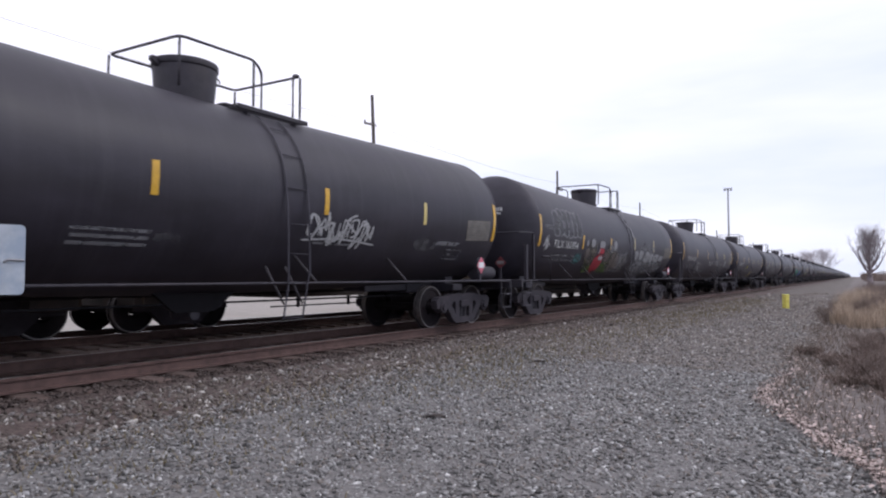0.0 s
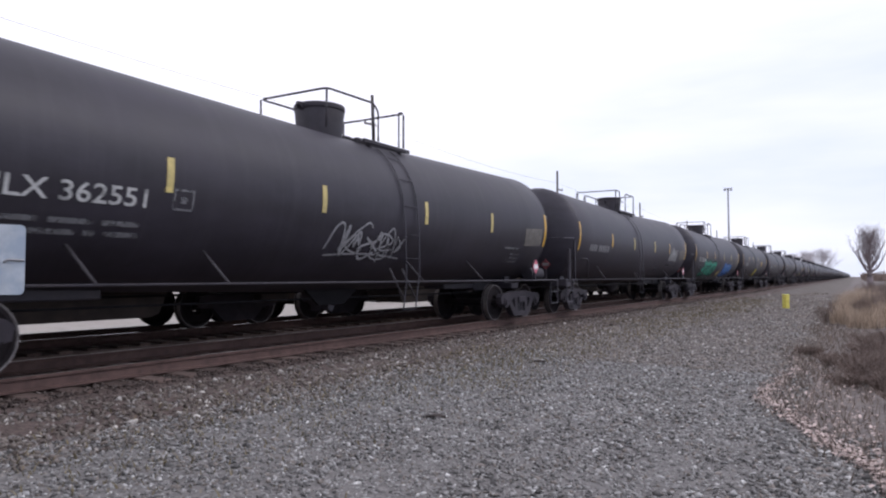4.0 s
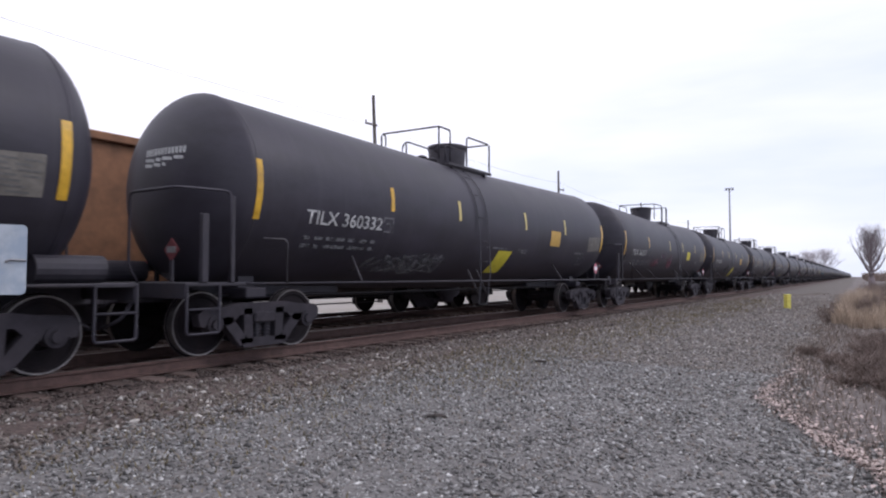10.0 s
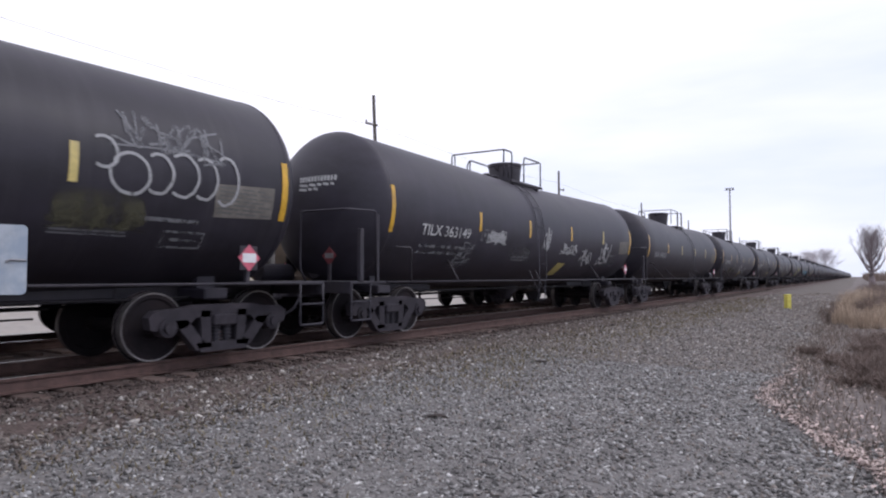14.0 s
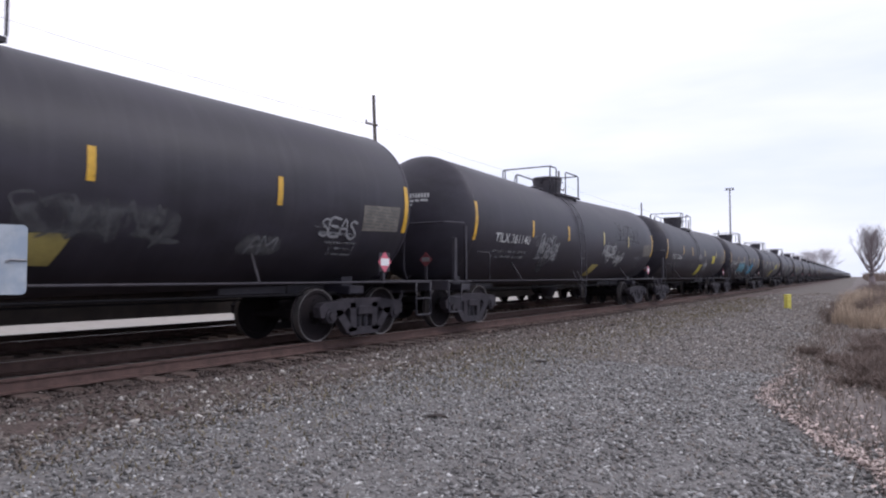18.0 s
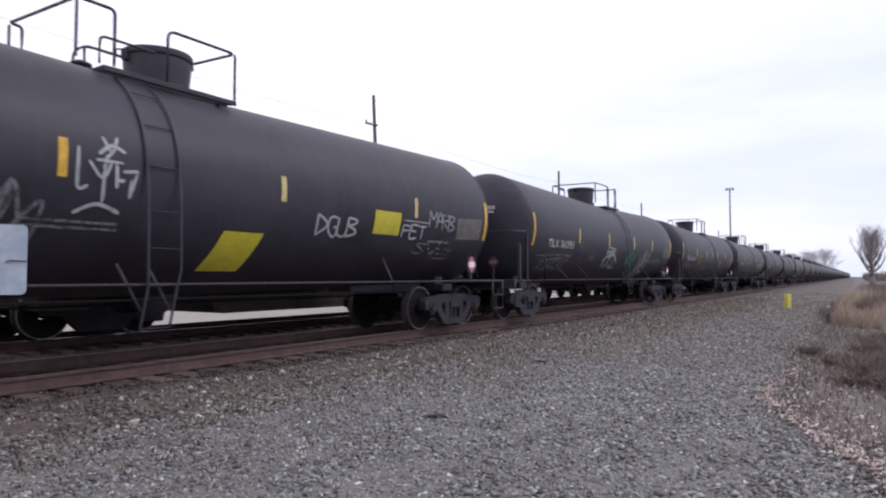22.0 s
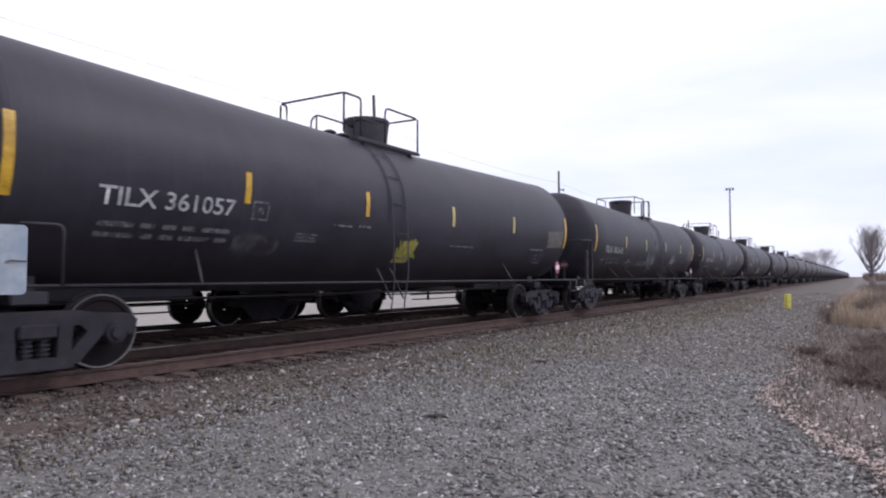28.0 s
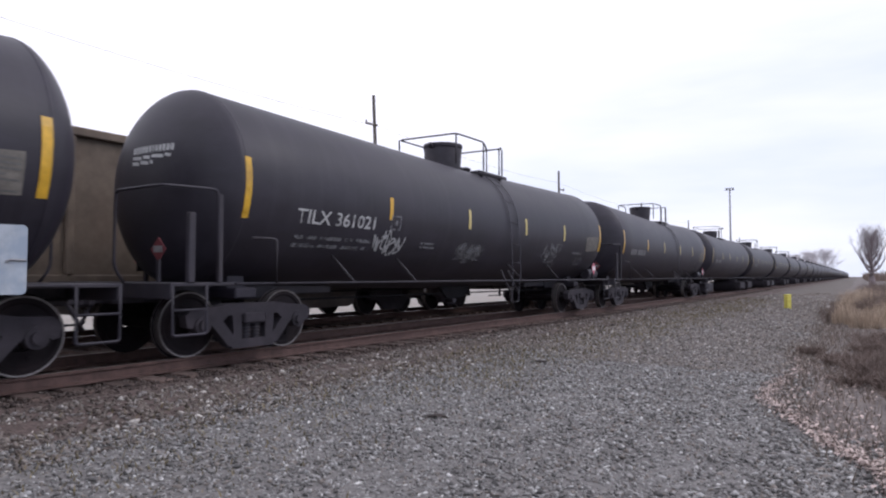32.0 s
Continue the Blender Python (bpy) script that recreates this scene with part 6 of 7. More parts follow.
        for row, (w, h, z) in enumerate(((0.90, 0.10, 2.88), (0.84, 0.05, 2.79), (0.50, 0.05, 2.71))):
            y = 0.25
            end = y - w
            rnd = random.Random(self.seed + row)
            while y > end + 0.03:
                d = rnd.uniform(0.045, 0.06) if row == 0 else rnd.uniform(0.10, 0.26)
                vs = []
                for yy, zz in ((y, z), (max(y - d, end), z - 0.02), (max(y - d, end), z + h - 0.02), (y, z + h)):
                    q = math.hypot(yy, zz + end_up - axis_z(TANK_HALF + 0.4)) / TANK_R
                    vs.append(bm.verts.new((-TANK_HALF - dish(q) - 0.012, yy, zz + end_up)))
                bm.faces.new(vs)
                y -= d + (0.022 if row == 0 else 0.035)
        self.add("end_lettering", bm, M_WHITE, "white stencilled lettering on the end")



# one entry per car: its marks, in metres along the car and above the rail

f = Flank(0, False)
f.usual()
f.unread()
f.stripes((-7.37, 1.96, 2.83, "a"), (-4.20, 2.17, 2.62, "a"), (-1.44, 2.13, 2.56, "a"), (1.60, 2.13, 2.56, "a"), (4.43, 2.16, 2.60, "p"), (7.34, 1.96, 2.83, "a"))
f.bars(-2.37, -1.38, 1.50, 1.71, 3)
f.smear(-1.34, -0.97, 1.54, 1.70, "faint")
f.scrawl(1.20, 2.91, 1.73, 2.10, 7, "white", 0.052)
f.bars(1.43, 2.42, 1.66, 1.69, 1)
f.smear(4.20, 5.00, 1.63, 1.92, "faint")
f.bars(4.98, 5.79, 1.79, 1.86, 1)
f = Flank(1, False)
f.usual()
f.number("TILX 360954")
f.stripes((-7.37, 1.96, 2.83, "a"), (-4.09, 2.01, 2.43, "a"), (-1.39, 2.05, 2.45, "a"), (1.50, 2.17, 2.62, "p"), (4.25, 2.17, 2.62, "p"), (7.34, 1.96, 2.83, "a"))
f.piece(-6.45, -4.29, 2.25, 3.13, 6, "faint", "silver", "", 0.035)
f.scrawl(-7.11, -6.70, 1.93, 2.22, 3, "white", 0.047)
f.bars(-7.15, -6.57, 2.46, 2.58, 3)
f.scrawl(-0.51, 0.65, 1.46, 1.98, 5, "grey", 0.061)
f.rings("white", 0.040, (1.16, 3.26, 0.10, 0.11), (1.22, 3.04, 0.08, 0.12), (1.28, 2.80, 0.09, 0.12), (1.35, 2.56, 0.10, 0.11), (1.42, 2.34, 0.10, 0.13))
f.smear(-4.61, -4.00, 1.52, 1.87, "teal")
f.blob(-3.28, -2.70, 1.24, 1.53, "moss")
f.blob(-2.03, -0.83, 1.24, 1.66, "moss")
f.blob(-3.76, -3.38, 1.63, 2.14, "taupe")
f.blob(-3.32, -2.80, 1.49, 2.16, "taupe")
f.blob(-1.95, -1.38, 1.57, 2.08, "taupe")
f.blob(-1.23, -0.47, 1.25, 2.11, "taupe")
f.piece(-1.05, 0.69, 1.27, 1.96, 4, "taupe", "grey", "", 0.068)
f.blob(-3.80, -3.63, 2.07, 2.33, "silver")
f.blob(-3.40, -3.00, 2.04, 2.41, "silver")
f.blob(-1.56, -1.10, 1.91, 2.28, "grey")
f.blob(-1.11, -0.74, 1.99, 2.47, "silver")
f.blob(-2.81, -1.95, 1.24, 1.93, "red")
f.blob(-2.54, -2.04, 1.97, 2.40, "silver")
f.blob(-2.54, -2.01, 1.88, 2.11, "red")
f.blob(-2.58, -2.47, 1.86, 2.08, "white")
f.blob(-2.46, -2.02, 1.67, 1.84, "white")
f.scrawl(-3.68, -2.81, 1.54, 2.10, 4, "drab", 0.064)
f.scrawl(-1.93, -0.67, 1.49, 2.09, 4, "drab", 0.066)
f.blob(1.43, 6.24, 1.18, 1.88, "grey")
f.blob(1.57, 2.05, 1.72, 2.20, "silver")
f.blob(2.14, 2.75, 1.72, 2.25, "silver")
f.blob(2.91, 3.76, 1.62, 2.22, "silver")
f.blob(3.76, 4.38, 1.66, 2.16, "silver")
f.blob(4.42, 5.22, 1.67, 2.16, "silver")
f.blob(5.28, 5.96, 1.75, 2.10, "silver")
f.scrawl(2.13, 4.58, 1.79, 2.43, 5, "grey", 0.068)
f = Flank(2, False)
f.usual()
f.number("TILX 361025")
f.stripes((-7.37, 1.96, 2.83, "a"), (-4.08, 2.17, 2.58, "a"), (-1.23, 2.15, 2.60, "a"), (1.67, 2.20, 2.63, "p"), (4.29, 2.20, 2.63, "p"), (7.34, 1.96, 2.83, "a"))
f.square(-4.05, 1.95)
f.pen_tag("RUSO", -3.72, -2.95, 1.66, 1.95, "white", 0.042, 0.0, -0.12)
f.drawing(-3.50, -2.75, 1.38, 1.70, "0969 1494 2090 6393", "white", 0.035)
f.rings("faint", 0.10, (-4.12, 1.62, 0.18, 0.17), (-3.98, 1.38, 0.22, 0.12))
f.bars(-2.99, -2.37, 1.67, 1.82, 3)
f.scrawl(-2.00, -1.31, 1.27, 1.57, 5, "grey", 0.048)
f.pen_tag("MELSOM", -0.64, 0.45, 1.80, 2.00, "white", 0.040)
f.pen_tag("SARNAZ", 1.22, 2.30, 1.84, 2.04, "white", 0.040)
f.drawing(1.60, 2.45, 1.76, 1.84, "0494", "white", 0.025)
f.piece(2.90, 3.78, 1.41, 1.91, 3, "grey", "silver", "black", 0.060)
f.scrawl(4.41, 5.10, 1.83, 2.12, 3, "white", 0.047)
f.smear(-4.77, -4.01, 1.49, 1.81, "faint")
f = Flank(3, True)
f.usual()
f.number("TILX 362520")
f.stripes((-7.37, 1.96, 2.83, "a"), (-4.27, 2.15, 2.58, "a"), (-1.72, 2.13, 2.57, "a"), (1.32, 2.16, 2.58, "p"), (4.16, 2.19, 2.63, "p"), (7.34, 1.96, 2.83, "a"))
f.square(-4.17, 1.93)
f.sheet(-2.70, -1.80, 1.75, 2.01, "yellow", 0.1)
f.scrawl(-2.59, -1.77, 1.78, 2.06, 4, "black", 0.047)
f.bars(-2.64, -1.70, 1.53, 1.68, 3)
f.sheet(0.43, 1.36, 1.16, 1.51, "ochre", 0.35)
f.smear(-4.40, -4.01, 1.47, 1.67, "faint")
f.smear(-3.81, -3.55, 1.54, 1.88, "faint")
f.smear(-0.51, -0.18, 1.55, 1.72, "faint")
f = Flank(4, False)
f.usual()
f.number("TILX 362551")
f.stripes((-7.37, 1.96, 2.83, "a"), (-4.21, 2.18, 2.62, "p"), (-1.43, 2.16, 2.60, "p"), (1.50, 2.17, 2.62, "p"), (4.25, 2.17, 2.62, "p"), (7.34, 1.96, 2.83, "a"))
f.square(-4.15, 1.97)
f.scrawl(-1.15, 0.82, 1.51, 1.98, 5, "silver", 0.058)
f = Flank(5, True)
f.usual()
f.unread()
f.stripes((-7.37, 1.96, 2.83, "a"), (-4.20, 2.17, 2.62, "a"), (-1.50, 2.17, 2.62, "p"), (1.50, 2.17, 2.62, "p"), (4.05, 2.17, 2.61, "a"), (7.34, 1.96, 2.83, "a"))
f.scrawl(4.15, 5.53, 1.89, 2.37, 7, "white", 0.059)
f.bars(5.48, 5.92, 1.72, 1.74, 1)
f.bars(1.71, 2.05, 1.68, 1.71, 1)
f.smear(2.31, 2.63, 1.39, 1.60, "faint")
f.smear(3.85, 4.71, 1.60, 1.72, "faint")
f = Flank(6, True)
f.usual()
f.number("TILX 362660", -6.48, -4.57)
f.stripes((-7.42, 1.96, 2.83, "a"), (-4.42, 2.17, 2.58, "a"), (-1.93, 2.17, 2.60, "a"), (1.27, 2.18, 2.61, "p"), (4.10, 2.17, 2.60, "p"), (7.34, 1.96, 2.83, "a"))
f.square(-4.26, 1.97)
f.scrawl(-0.11, 0.76, 1.48, 1.89, 2, "grey", 0.055)
f.smear(0.19, 1.16, 1.25, 1.52, "ochre")
f.sheet(0.51, 1.27, 1.14, 1.48, "ochre", 0.3)
f.scrawl(-0.10, 0.75, 1.51, 1.86, 5, "grey", 0.052)
f.bars(1.11, 1.71, 1.65, 1.70, 1)
f.blob(-4.69, -3.81, 1.24, 1.74, "green")
f.blob(-4.46, -0.92, 1.13, 2.08, "green", 7.0)
f.blob(-4.59, -4.14, 1.64, 2.11, "green")
f.bars(-4.34, -1.21, 2.03, 2.05, 1)
f.blob(-3.07, -2.94, 1.93, 2.09, "green")
f.pen_tag("RTMB", -4.05, -1.25, 1.28, 1.76, "darkgreen", 0.10, 0.15)
f.drawing(-4.62, -0.95, 1.22, 2.16, "00051518 173747576777888793", "silver", 0.035)
f.blob(1.50, 4.56, 1.12, 1.56, "blue")
f.blob(1.78, 4.97, 1.25, 2.00, "blue", 7.0)
f.blob(1.85, 2.28, 1.72, 2.08, "blue")
f.pen_tag("AMS", 2.30, 4.60, 1.45, 1.88, "cyan", 0.06, 0.15)
f.drawing(1.75, 4.95, 1.30, 2.12, "0010283746567798 9591", "white", 0.03)
f.bars(1.75, 4.55, 1.92, 1.95, 1)
f = Flank(7, True)
f.usual()
f.number("TILX 360228", -6.48, -4.57)
f.stripes((-7.42, 1.96, 2.83, "a"), (-4.26, 2.31, 2.75, "a"), (-1.87, 2.30, 2.73, "p"), (1.44, 2.30, 2.77, "p"), (4.09, 2.27, 2.75, "p"), (7.34, 1.96, 2.83, "a"))
f.square(-4.50, 1.93)
f.scrawl(-2.04, -0.89, 1.63, 2.04, 5, "grey", 0.055)
f.sheet(-0.34, 0.92, 1.23, 1.79, "yellow", 0.3)
f.sheet(3.15, 3.81, 2.01, 2.43, "amber", 0)
f.scrawl(0.08, 1.22, 1.82, 2.18, 5, "white", 0.051)
f.scrawl(2.53, 2.91, 1.77, 2.13, 1, "white", 0.051)
f.scrawl(1.78, 2.68, 1.53, 1.92, 4, "grey", 0.053)
f.scrawl(2.96, 4.20, 1.37, 1.65, 4, "grey", 0.047)
f = Flank(8, False)
f.usual()
f.number("TILX 363128")
f.stripes((-7.37, 1.96, 2.83, "a"), (-4.18, 2.17, 2.60, "a"), (-1.46, 2.16, 2.58, "a"), (1.45, 2.19, 2.59, "p"), (4.26, 2.25, 2.61, "p"), (7.34, 1.96, 2.83, "a"))
f.square(-4.11, 1.96)
f.bars(-2.33, -1.41, 1.53, 1.72, 3)
f.blob(0.05, 0.65, 1.48, 1.81, "silver")
f.bars(1.34, 2.22, 1.71, 1.75, 1)
f.smear(-5.86, -5.35, 1.40, 1.83, "faint")
f.smear(4.26, 5.60, 1.58, 2.16, "faint")
f = Flank(9, False)
f.usual()
f.number("TILX 360975")
f.stripes((-7.37, 1.96, 2.83, "a"), (-4.07, 2.14, 2.58, "a"), (-1.23, 2.16, 2.59, "p"), (1.67, 2.18, 2.62, "p"), (4.25, 2.19, 2.59, "p"), (7.34, 1.96, 2.83, "a"))
f.square(-4.06, 1.93)
f.scrawl(-7.49, -6.98, 1.66, 1.84, 5, "silver", 0.041)
f.smear(-7.53, -6.94, 1.41, 1.62, "moss")
f.bars(-2.99, -2.41, 1.69, 1.80, 2)
f.scrawl(-2.00, -1.32, 1.52, 1.76, 2, "grey", 0.044)
f.bars(1.64, 2.57, 1.78, 1.81, 1)
f.smear(-4.75, -4.36, 1.72, 1.88, "grey")
f.smear(-3.70, -3.25, 1.70, 2.08, "grey")
f.smear(-3.30, -2.30, 1.52, 1.84, "faint")
f.smear(4.82, 6.36, 1.61, 2.39, "drab")
f = Flank(10, True)
f.usual()
f.number("TILX 360332")
f.stripes((-7.37, 1.96, 2.83, "a"), (-4.22, 2.33, 2.77, "a"), (-1.82, 2.33, 2.76, "p"), (1.47, 2.33, 2.78, "p"), (4.12, 2.35, 2.78, "p"), (7.34, 1.96, 2.83, "a"))
f.square(-4.47, 1.94)
f.sheet(-0.28, 0.88, 1.23, 1.76, "yellow", 0.3)
f.sheet(3.09, 3.76, 1.99, 2.41, "amber", 0)
f.bars(1.16, 1.71, 1.72, 1.83, 2)
f.scrawl(-4.77, -2.26, 1.26, 1.55, 6, "faint", 0.047)
f.scrawl(-4.16, -2.23, 1.25, 1.53, 5, "grey", 0.047)
f.bars(-0.49, 0.58, 1.80, 1.83, 1)
f = Flank(11, False)
f.usual()
f.number("TILX 360317")
f.stripes((-7.37, 1.96, 2.83, "a"), (-4.17, 2.31, 2.74, "a"), (-0.64, 2.30, 2.74, "p"), (1.93, 2.34, 2.75, "p"), (4.72, 2.35, 2.76, "p"), (7.34, 1.96, 2.83, "a"))
f.square(-4.26, 1.93)
f.bars(-4.12, -3.80, 1.52, 1.84, 4)
f.smear(-3.42, -2.17, 1.52, 1.93, "pink")
f.smear(-2.12, -1.44, 1.87, 2.17, "mauve")
f.smear(-0.98, -0.06, 1.48, 2.07, "pink")
f.sheet(2.84, 3.51, 1.96, 2.35, "yellow", 0)
f.scrawl(1.60, 2.40, 1.49, 1.79, 2, "grey", 0.048)
f.bars(4.64, 5.38, 1.88, 1.93, 1)
f.scrawl(-7.39, -7.02, 1.76, 1.93, 3, "faint", 0.040)
f.scrawl(-0.93, -0.14, 1.55, 2.03, 3, "pink", 0.059)
f = Flank(12, True)
f.usual()
f.number("TILX 360322")
f.stripes((-7.37, 1.96, 2.83, "a"), (-4.33, 2.34, 2.77, "a"), (-2.06, 2.34, 2.77, "p"), (1.17, 2.35, 2.77, "p"), (4.05, 2.38, 2.79, "p"), (7.34, 1.96, 2.83, "a"))
f.square(-4.58, 1.94)
f.sheet(-0.37, 0.77, 1.20, 1.71, "yellow", 0.3)
f.sheet(2.88, 3.55, 1.99, 2.39, "amber", 0)
f.bars(-0.59, 0.39, 1.80, 1.83, 1)
f.smear(-2.60, -1.35, 1.43, 1.93, "faint")
f.scrawl(-2.51, -1.55, 1.46, 1.87, 4, "faint", 0.055)
f.bars(0.97, 1.52, 1.74, 1.83, 2)
f = Flank(13, True)
f.usual()
f.number("TILX 362541")
f.stripes((-7.37, 1.96, 2.83, "a"), (-4.28, 2.16, 2.56, "a"), (-1.76, 2.17, 2.60, "a"), (1.43, 2.15, 2.60, "p"), (4.25, 2.17, 2.62, "p"), (7.34, 1.96, 2.83, "a"))
f.square(-4.17, 1.96)
f.pen_tag("KLVLL", -6.55, -4.70, 2.36, 2.86, "white", 0.045, 0.25, 0.04)
f.drawing(-6.40, -4.40, 2.45, 3.00, "1936 3757 5878 7696", "silver", 0.04)
f.pen_tag("ZNAOR", -4.35, -3.10, 2.52, 2.78, "silver", 0.038)
f.pen_tag("KTMI", -3.80, -2.70, 1.95, 2.75, "white", 0.050)
f.drawing(-2.85, -2.00, 1.95, 2.75, "0019 2069 797654 04567553 5241 0323", "white", 0.045)
f.pen_tag("OARO", 0.00, 0.92, 1.86, 2.16, "silver", 0.045)
f.drawing(0.25, 0.75, 1.66, 1.95, "084098", "silver", 0.04)
f.pen_tag("ABSE", -0.62, 0.22, 2.62, 2.82, "white", 0.045, 0.0, -0.12)
f.smear(-4.85, -3.90, 1.27, 1.52, "drab")
f.smear(0.73, 3.14, 1.17, 1.77, "drab")
f.rings("white", 0.045, (4.58, 2.56, 0.16, 0.18), (4.90, 2.35, 0.25, 0.24), (5.26, 2.39, 0.20, 0.24), (5.60, 2.41, 0.23, 0.27), (5.93, 2.41, 0.19, 0.27), (6.27, 2.42, 0.20, 0.32))
f.scrawl(4.71, 6.22, 2.68, 3.06, 6, "grey", 0.053)
f.smear(4.04, 5.17, 1.64, 2.14, "drab")
f.scrawl(4.08, 5.17, 1.70, 1.91, 5, "drab", 0.042)
f.bars(4.07, 4.99, 1.61, 1.67, 2)
f = Flank(14, True)
f.usual()
f.number("TILX 363149")
f.stripes((-7.37, 1.96, 2.83, "a"), (-4.09, 2.16, 2.59, "a"), (-1.45, 2.15, 2.59, "a"), (1.45, 2.19, 2.61, "a"), (4.31, 2.21, 2.63, "p"), (7.34, 1.96, 2.83, "a"))
f.square(-4.00, 1.95)
f.scrawl(-3.68, -2.81, 1.94, 2.19, 6, "white", 0.045)
f.scrawl(-3.57, -2.85, 1.96, 2.18, 5, "white", 0.043)
f.scrawl(-4.79, -4.22, 1.31, 1.86, 4, "grey", 0.045, True)
f.scrawl(-0.60, -0.09, 1.88, 2.36, 2, "white", 0.059)
f.scrawl(0.74, 1.91, 1.82, 2.05, 5, "white", 0.044)
f.scrawl(2.42, 3.43, 1.53, 1.91, 4, "white", 0.053)
f.sheet(0.48, 1.48, 1.17, 1.53, "ochre", 0.35)
f.scrawl(4.12, 5.18, 1.61, 2.22, 3, "white", 0.066)
f.smear(-2.36, -1.23, 1.55, 1.92, "faint")
f.bars(-2.18, -1.13, 1.54, 1.65, 2)
f = Flank(15, False)
f.usual()
f.unread()
f.stripes((-7.37, 1.96, 2.83, "a"), (-4.20, 2.17, 2.62, "a"), (-1.50, 2.17, 2.62, "p"), (1.50, 2.17, 2.62, "p"), (4.25, 2.17, 2.62, "p"), (7.34, 1.96, 2.83, "a"))
f = Flank(16, True)
f.usual()
f.number("TILX 362500")
f.stripes((-7.37, 1.96, 2.83, "a"), (-4.29, 2.14, 2.57, "a"), (-1.81, 2.15, 2.58, "a"), (1.33, 2.17, 2.59, "p"), (4.17, 2.18, 2.61, "p"), (7.34, 1.96, 2.83, "a"))
f.square(-4.21, 1.94)
f.scrawl(-4.01, -3.15, 1.33, 1.76, 4, "olive", 0.056)
f.piece(-2.72, -1.86, 1.65, 1.98, 4, "grey", "silver", "black", 0.050)
f.smear(-2.72, -1.77, 1.41, 1.65, "drab")
f.scrawl(-0.11, 0.97, 1.51, 1.90, 5, "white", 0.054)
f.sheet(0.44, 1.38, 1.16, 1.51, "ochre", 0.3)
f.drawing(2.40, 3.38, 1.30, 1.96, "1901 152048 583451 965541 9430 4839 7596", "white", 0.062)
f.smear(2.70, 3.30, 1.50, 1.85, "grey")
f.bars(1.29, 2.26, 1.68, 1.72, 1)
f.smear(-5.70, -4.80, 1.34, 1.57, "maroon")
f = Flank(17, True)
f.usual()
f.number("TILX 363119")
f.stripes((-7.37, 1.96, 2.83, "a"), (-4.17, 2.17, 2.59, "a"), (-1.52, 2.18, 2.59, "p"), (1.36, 2.20, 2.60, "a"), (4.17, 2.19, 2.62, "a"), (7.34, 1.96, 2.83, "a"))
f.square(-4.07, 1.95)
f.blob(-7.27, -6.61, 1.70, 2.30, "grey")
f.blob(-7.20, -6.79, 1.74, 2.15, "silver")
f.scrawl(-6.86, -6.37, 1.79, 1.98, 2, "white", 0.041)
f.smear(-6.47, -5.45, 1.22, 1.60, "faint")
f.blob(-5.33, -4.97, 1.36, 1.56, "grey")
f.scrawl(-4.55, -3.88, 1.33, 1.87, 2, "faint", 0.062)
f.scrawl(-0.53, 0.44, 2.38, 2.89, 4, "white", 0.061)
f.sheet(0.53, 1.27, 1.25, 1.61, "ochre", 0.2)
f.smear(-2.35, -1.43, 1.63, 1.86, "faint")
f.pen_tag("AM", 3.75, 4.25, 1.46, 1.72, "grey", 0.05)
f.smear(3.55, 4.40, 1.42, 1.78, "faint")
f.smear(0.57, 2.61, 1.54, 2.02, "faint")
f.scrawl(0.63, 2.56, 1.62, 1.99, 6, "faint", 0.052)
f.pen_tag("SEAS", 5.10, 6.02, 1.80, 2.08, "silver", 0.050)
f.drawing(5.00, 6.10, 1.68, 1.98, "0868 2191", "grey", 0.04)
f = Flank(18, True)
f.usual()
f.number("TILX 361140")
f.stripes((-7.37, 1.96, 2.83, "a"), (-4.34, 2.18, 2.61, "a"), (-1.85, 2.19, 2.62, "a"), (1.31, 2.21, 2.62, "p"), (4.08, 2.23, 2.62, "p"), (7.34, 1.96, 2.83, "a"))
f.square(-4.24, 1.95)
f.scrawl(-3.89, -2.52, 1.64, 2.18, 6, "silver", 0.063)
f.scrawl(-3.60, -2.89, 1.33, 1.87, 4, "faint", 0.063)
f.scrawl(1.25, 2.62, 1.74, 2.23, 4, "white", 0.059)
f.scrawl(2.70, 3.62, 1.61, 1.95, 4, "white", 0.050)
f.sheet(0.31, 1.35, 1.16, 1.54, "ochre", 0.35)
f.scrawl(2.64, 5.40, 2.44, 2.97, 7, "faint", 0.062)
f.bars(-0.61, -0.20, 1.67, 1.74, 1)
f = Flank(19, True)
f.usual()
f.number("TILX 730054")
f.stripes((-7.37, 1.96, 2.83, "a"), (-4.18, 2.20, 2.63, "a"), (-2.14, 2.20, 2.64, "a"), (1.06, 2.24, 2.62, "p"), (4.46, 2.26, 2.64, "p"), (7.34, 1.96, 2.83, "a"))
f.square(-4.11, 1.99)
f.sheet(-0.47, 0.74, 1.23, 1.79, "yellow", 0.3)
f.sheet(3.29, 3.98, 1.90, 2.33, "yellow", 0)
f.scrawl(-0.61, 0.06, 2.04, 2.31, 3, "white", 0.046)
f.scrawl(1.21, 2.00, 1.51, 1.93, 3, "white", 0.055)
f.bars(-2.31, -1.35, 1.60, 1.78, 3)
f = Flank(20, False)
f.usual()
f.number("TILX 363078")
f.stripes((-7.37, 1.96, 2.83, "a"), (-4.17, 2.18, 2.61, "a"), (-1.44, 2.17, 2.61, "a"), (1.45, 2.16, 2.61, "p"), (4.20, 2.19, 2.62, "p"), (7.34, 1.96, 2.83, "a"))
f.square(-4.12, 1.96)
f.pen_tag("RO", -7.02, -6.68, 2.06, 2.24, "white", 0.042, 0.0, -0.10)
f.pen_tag("VFK", -7.06, -6.58, 1.80, 1.98, "white", 0.036)
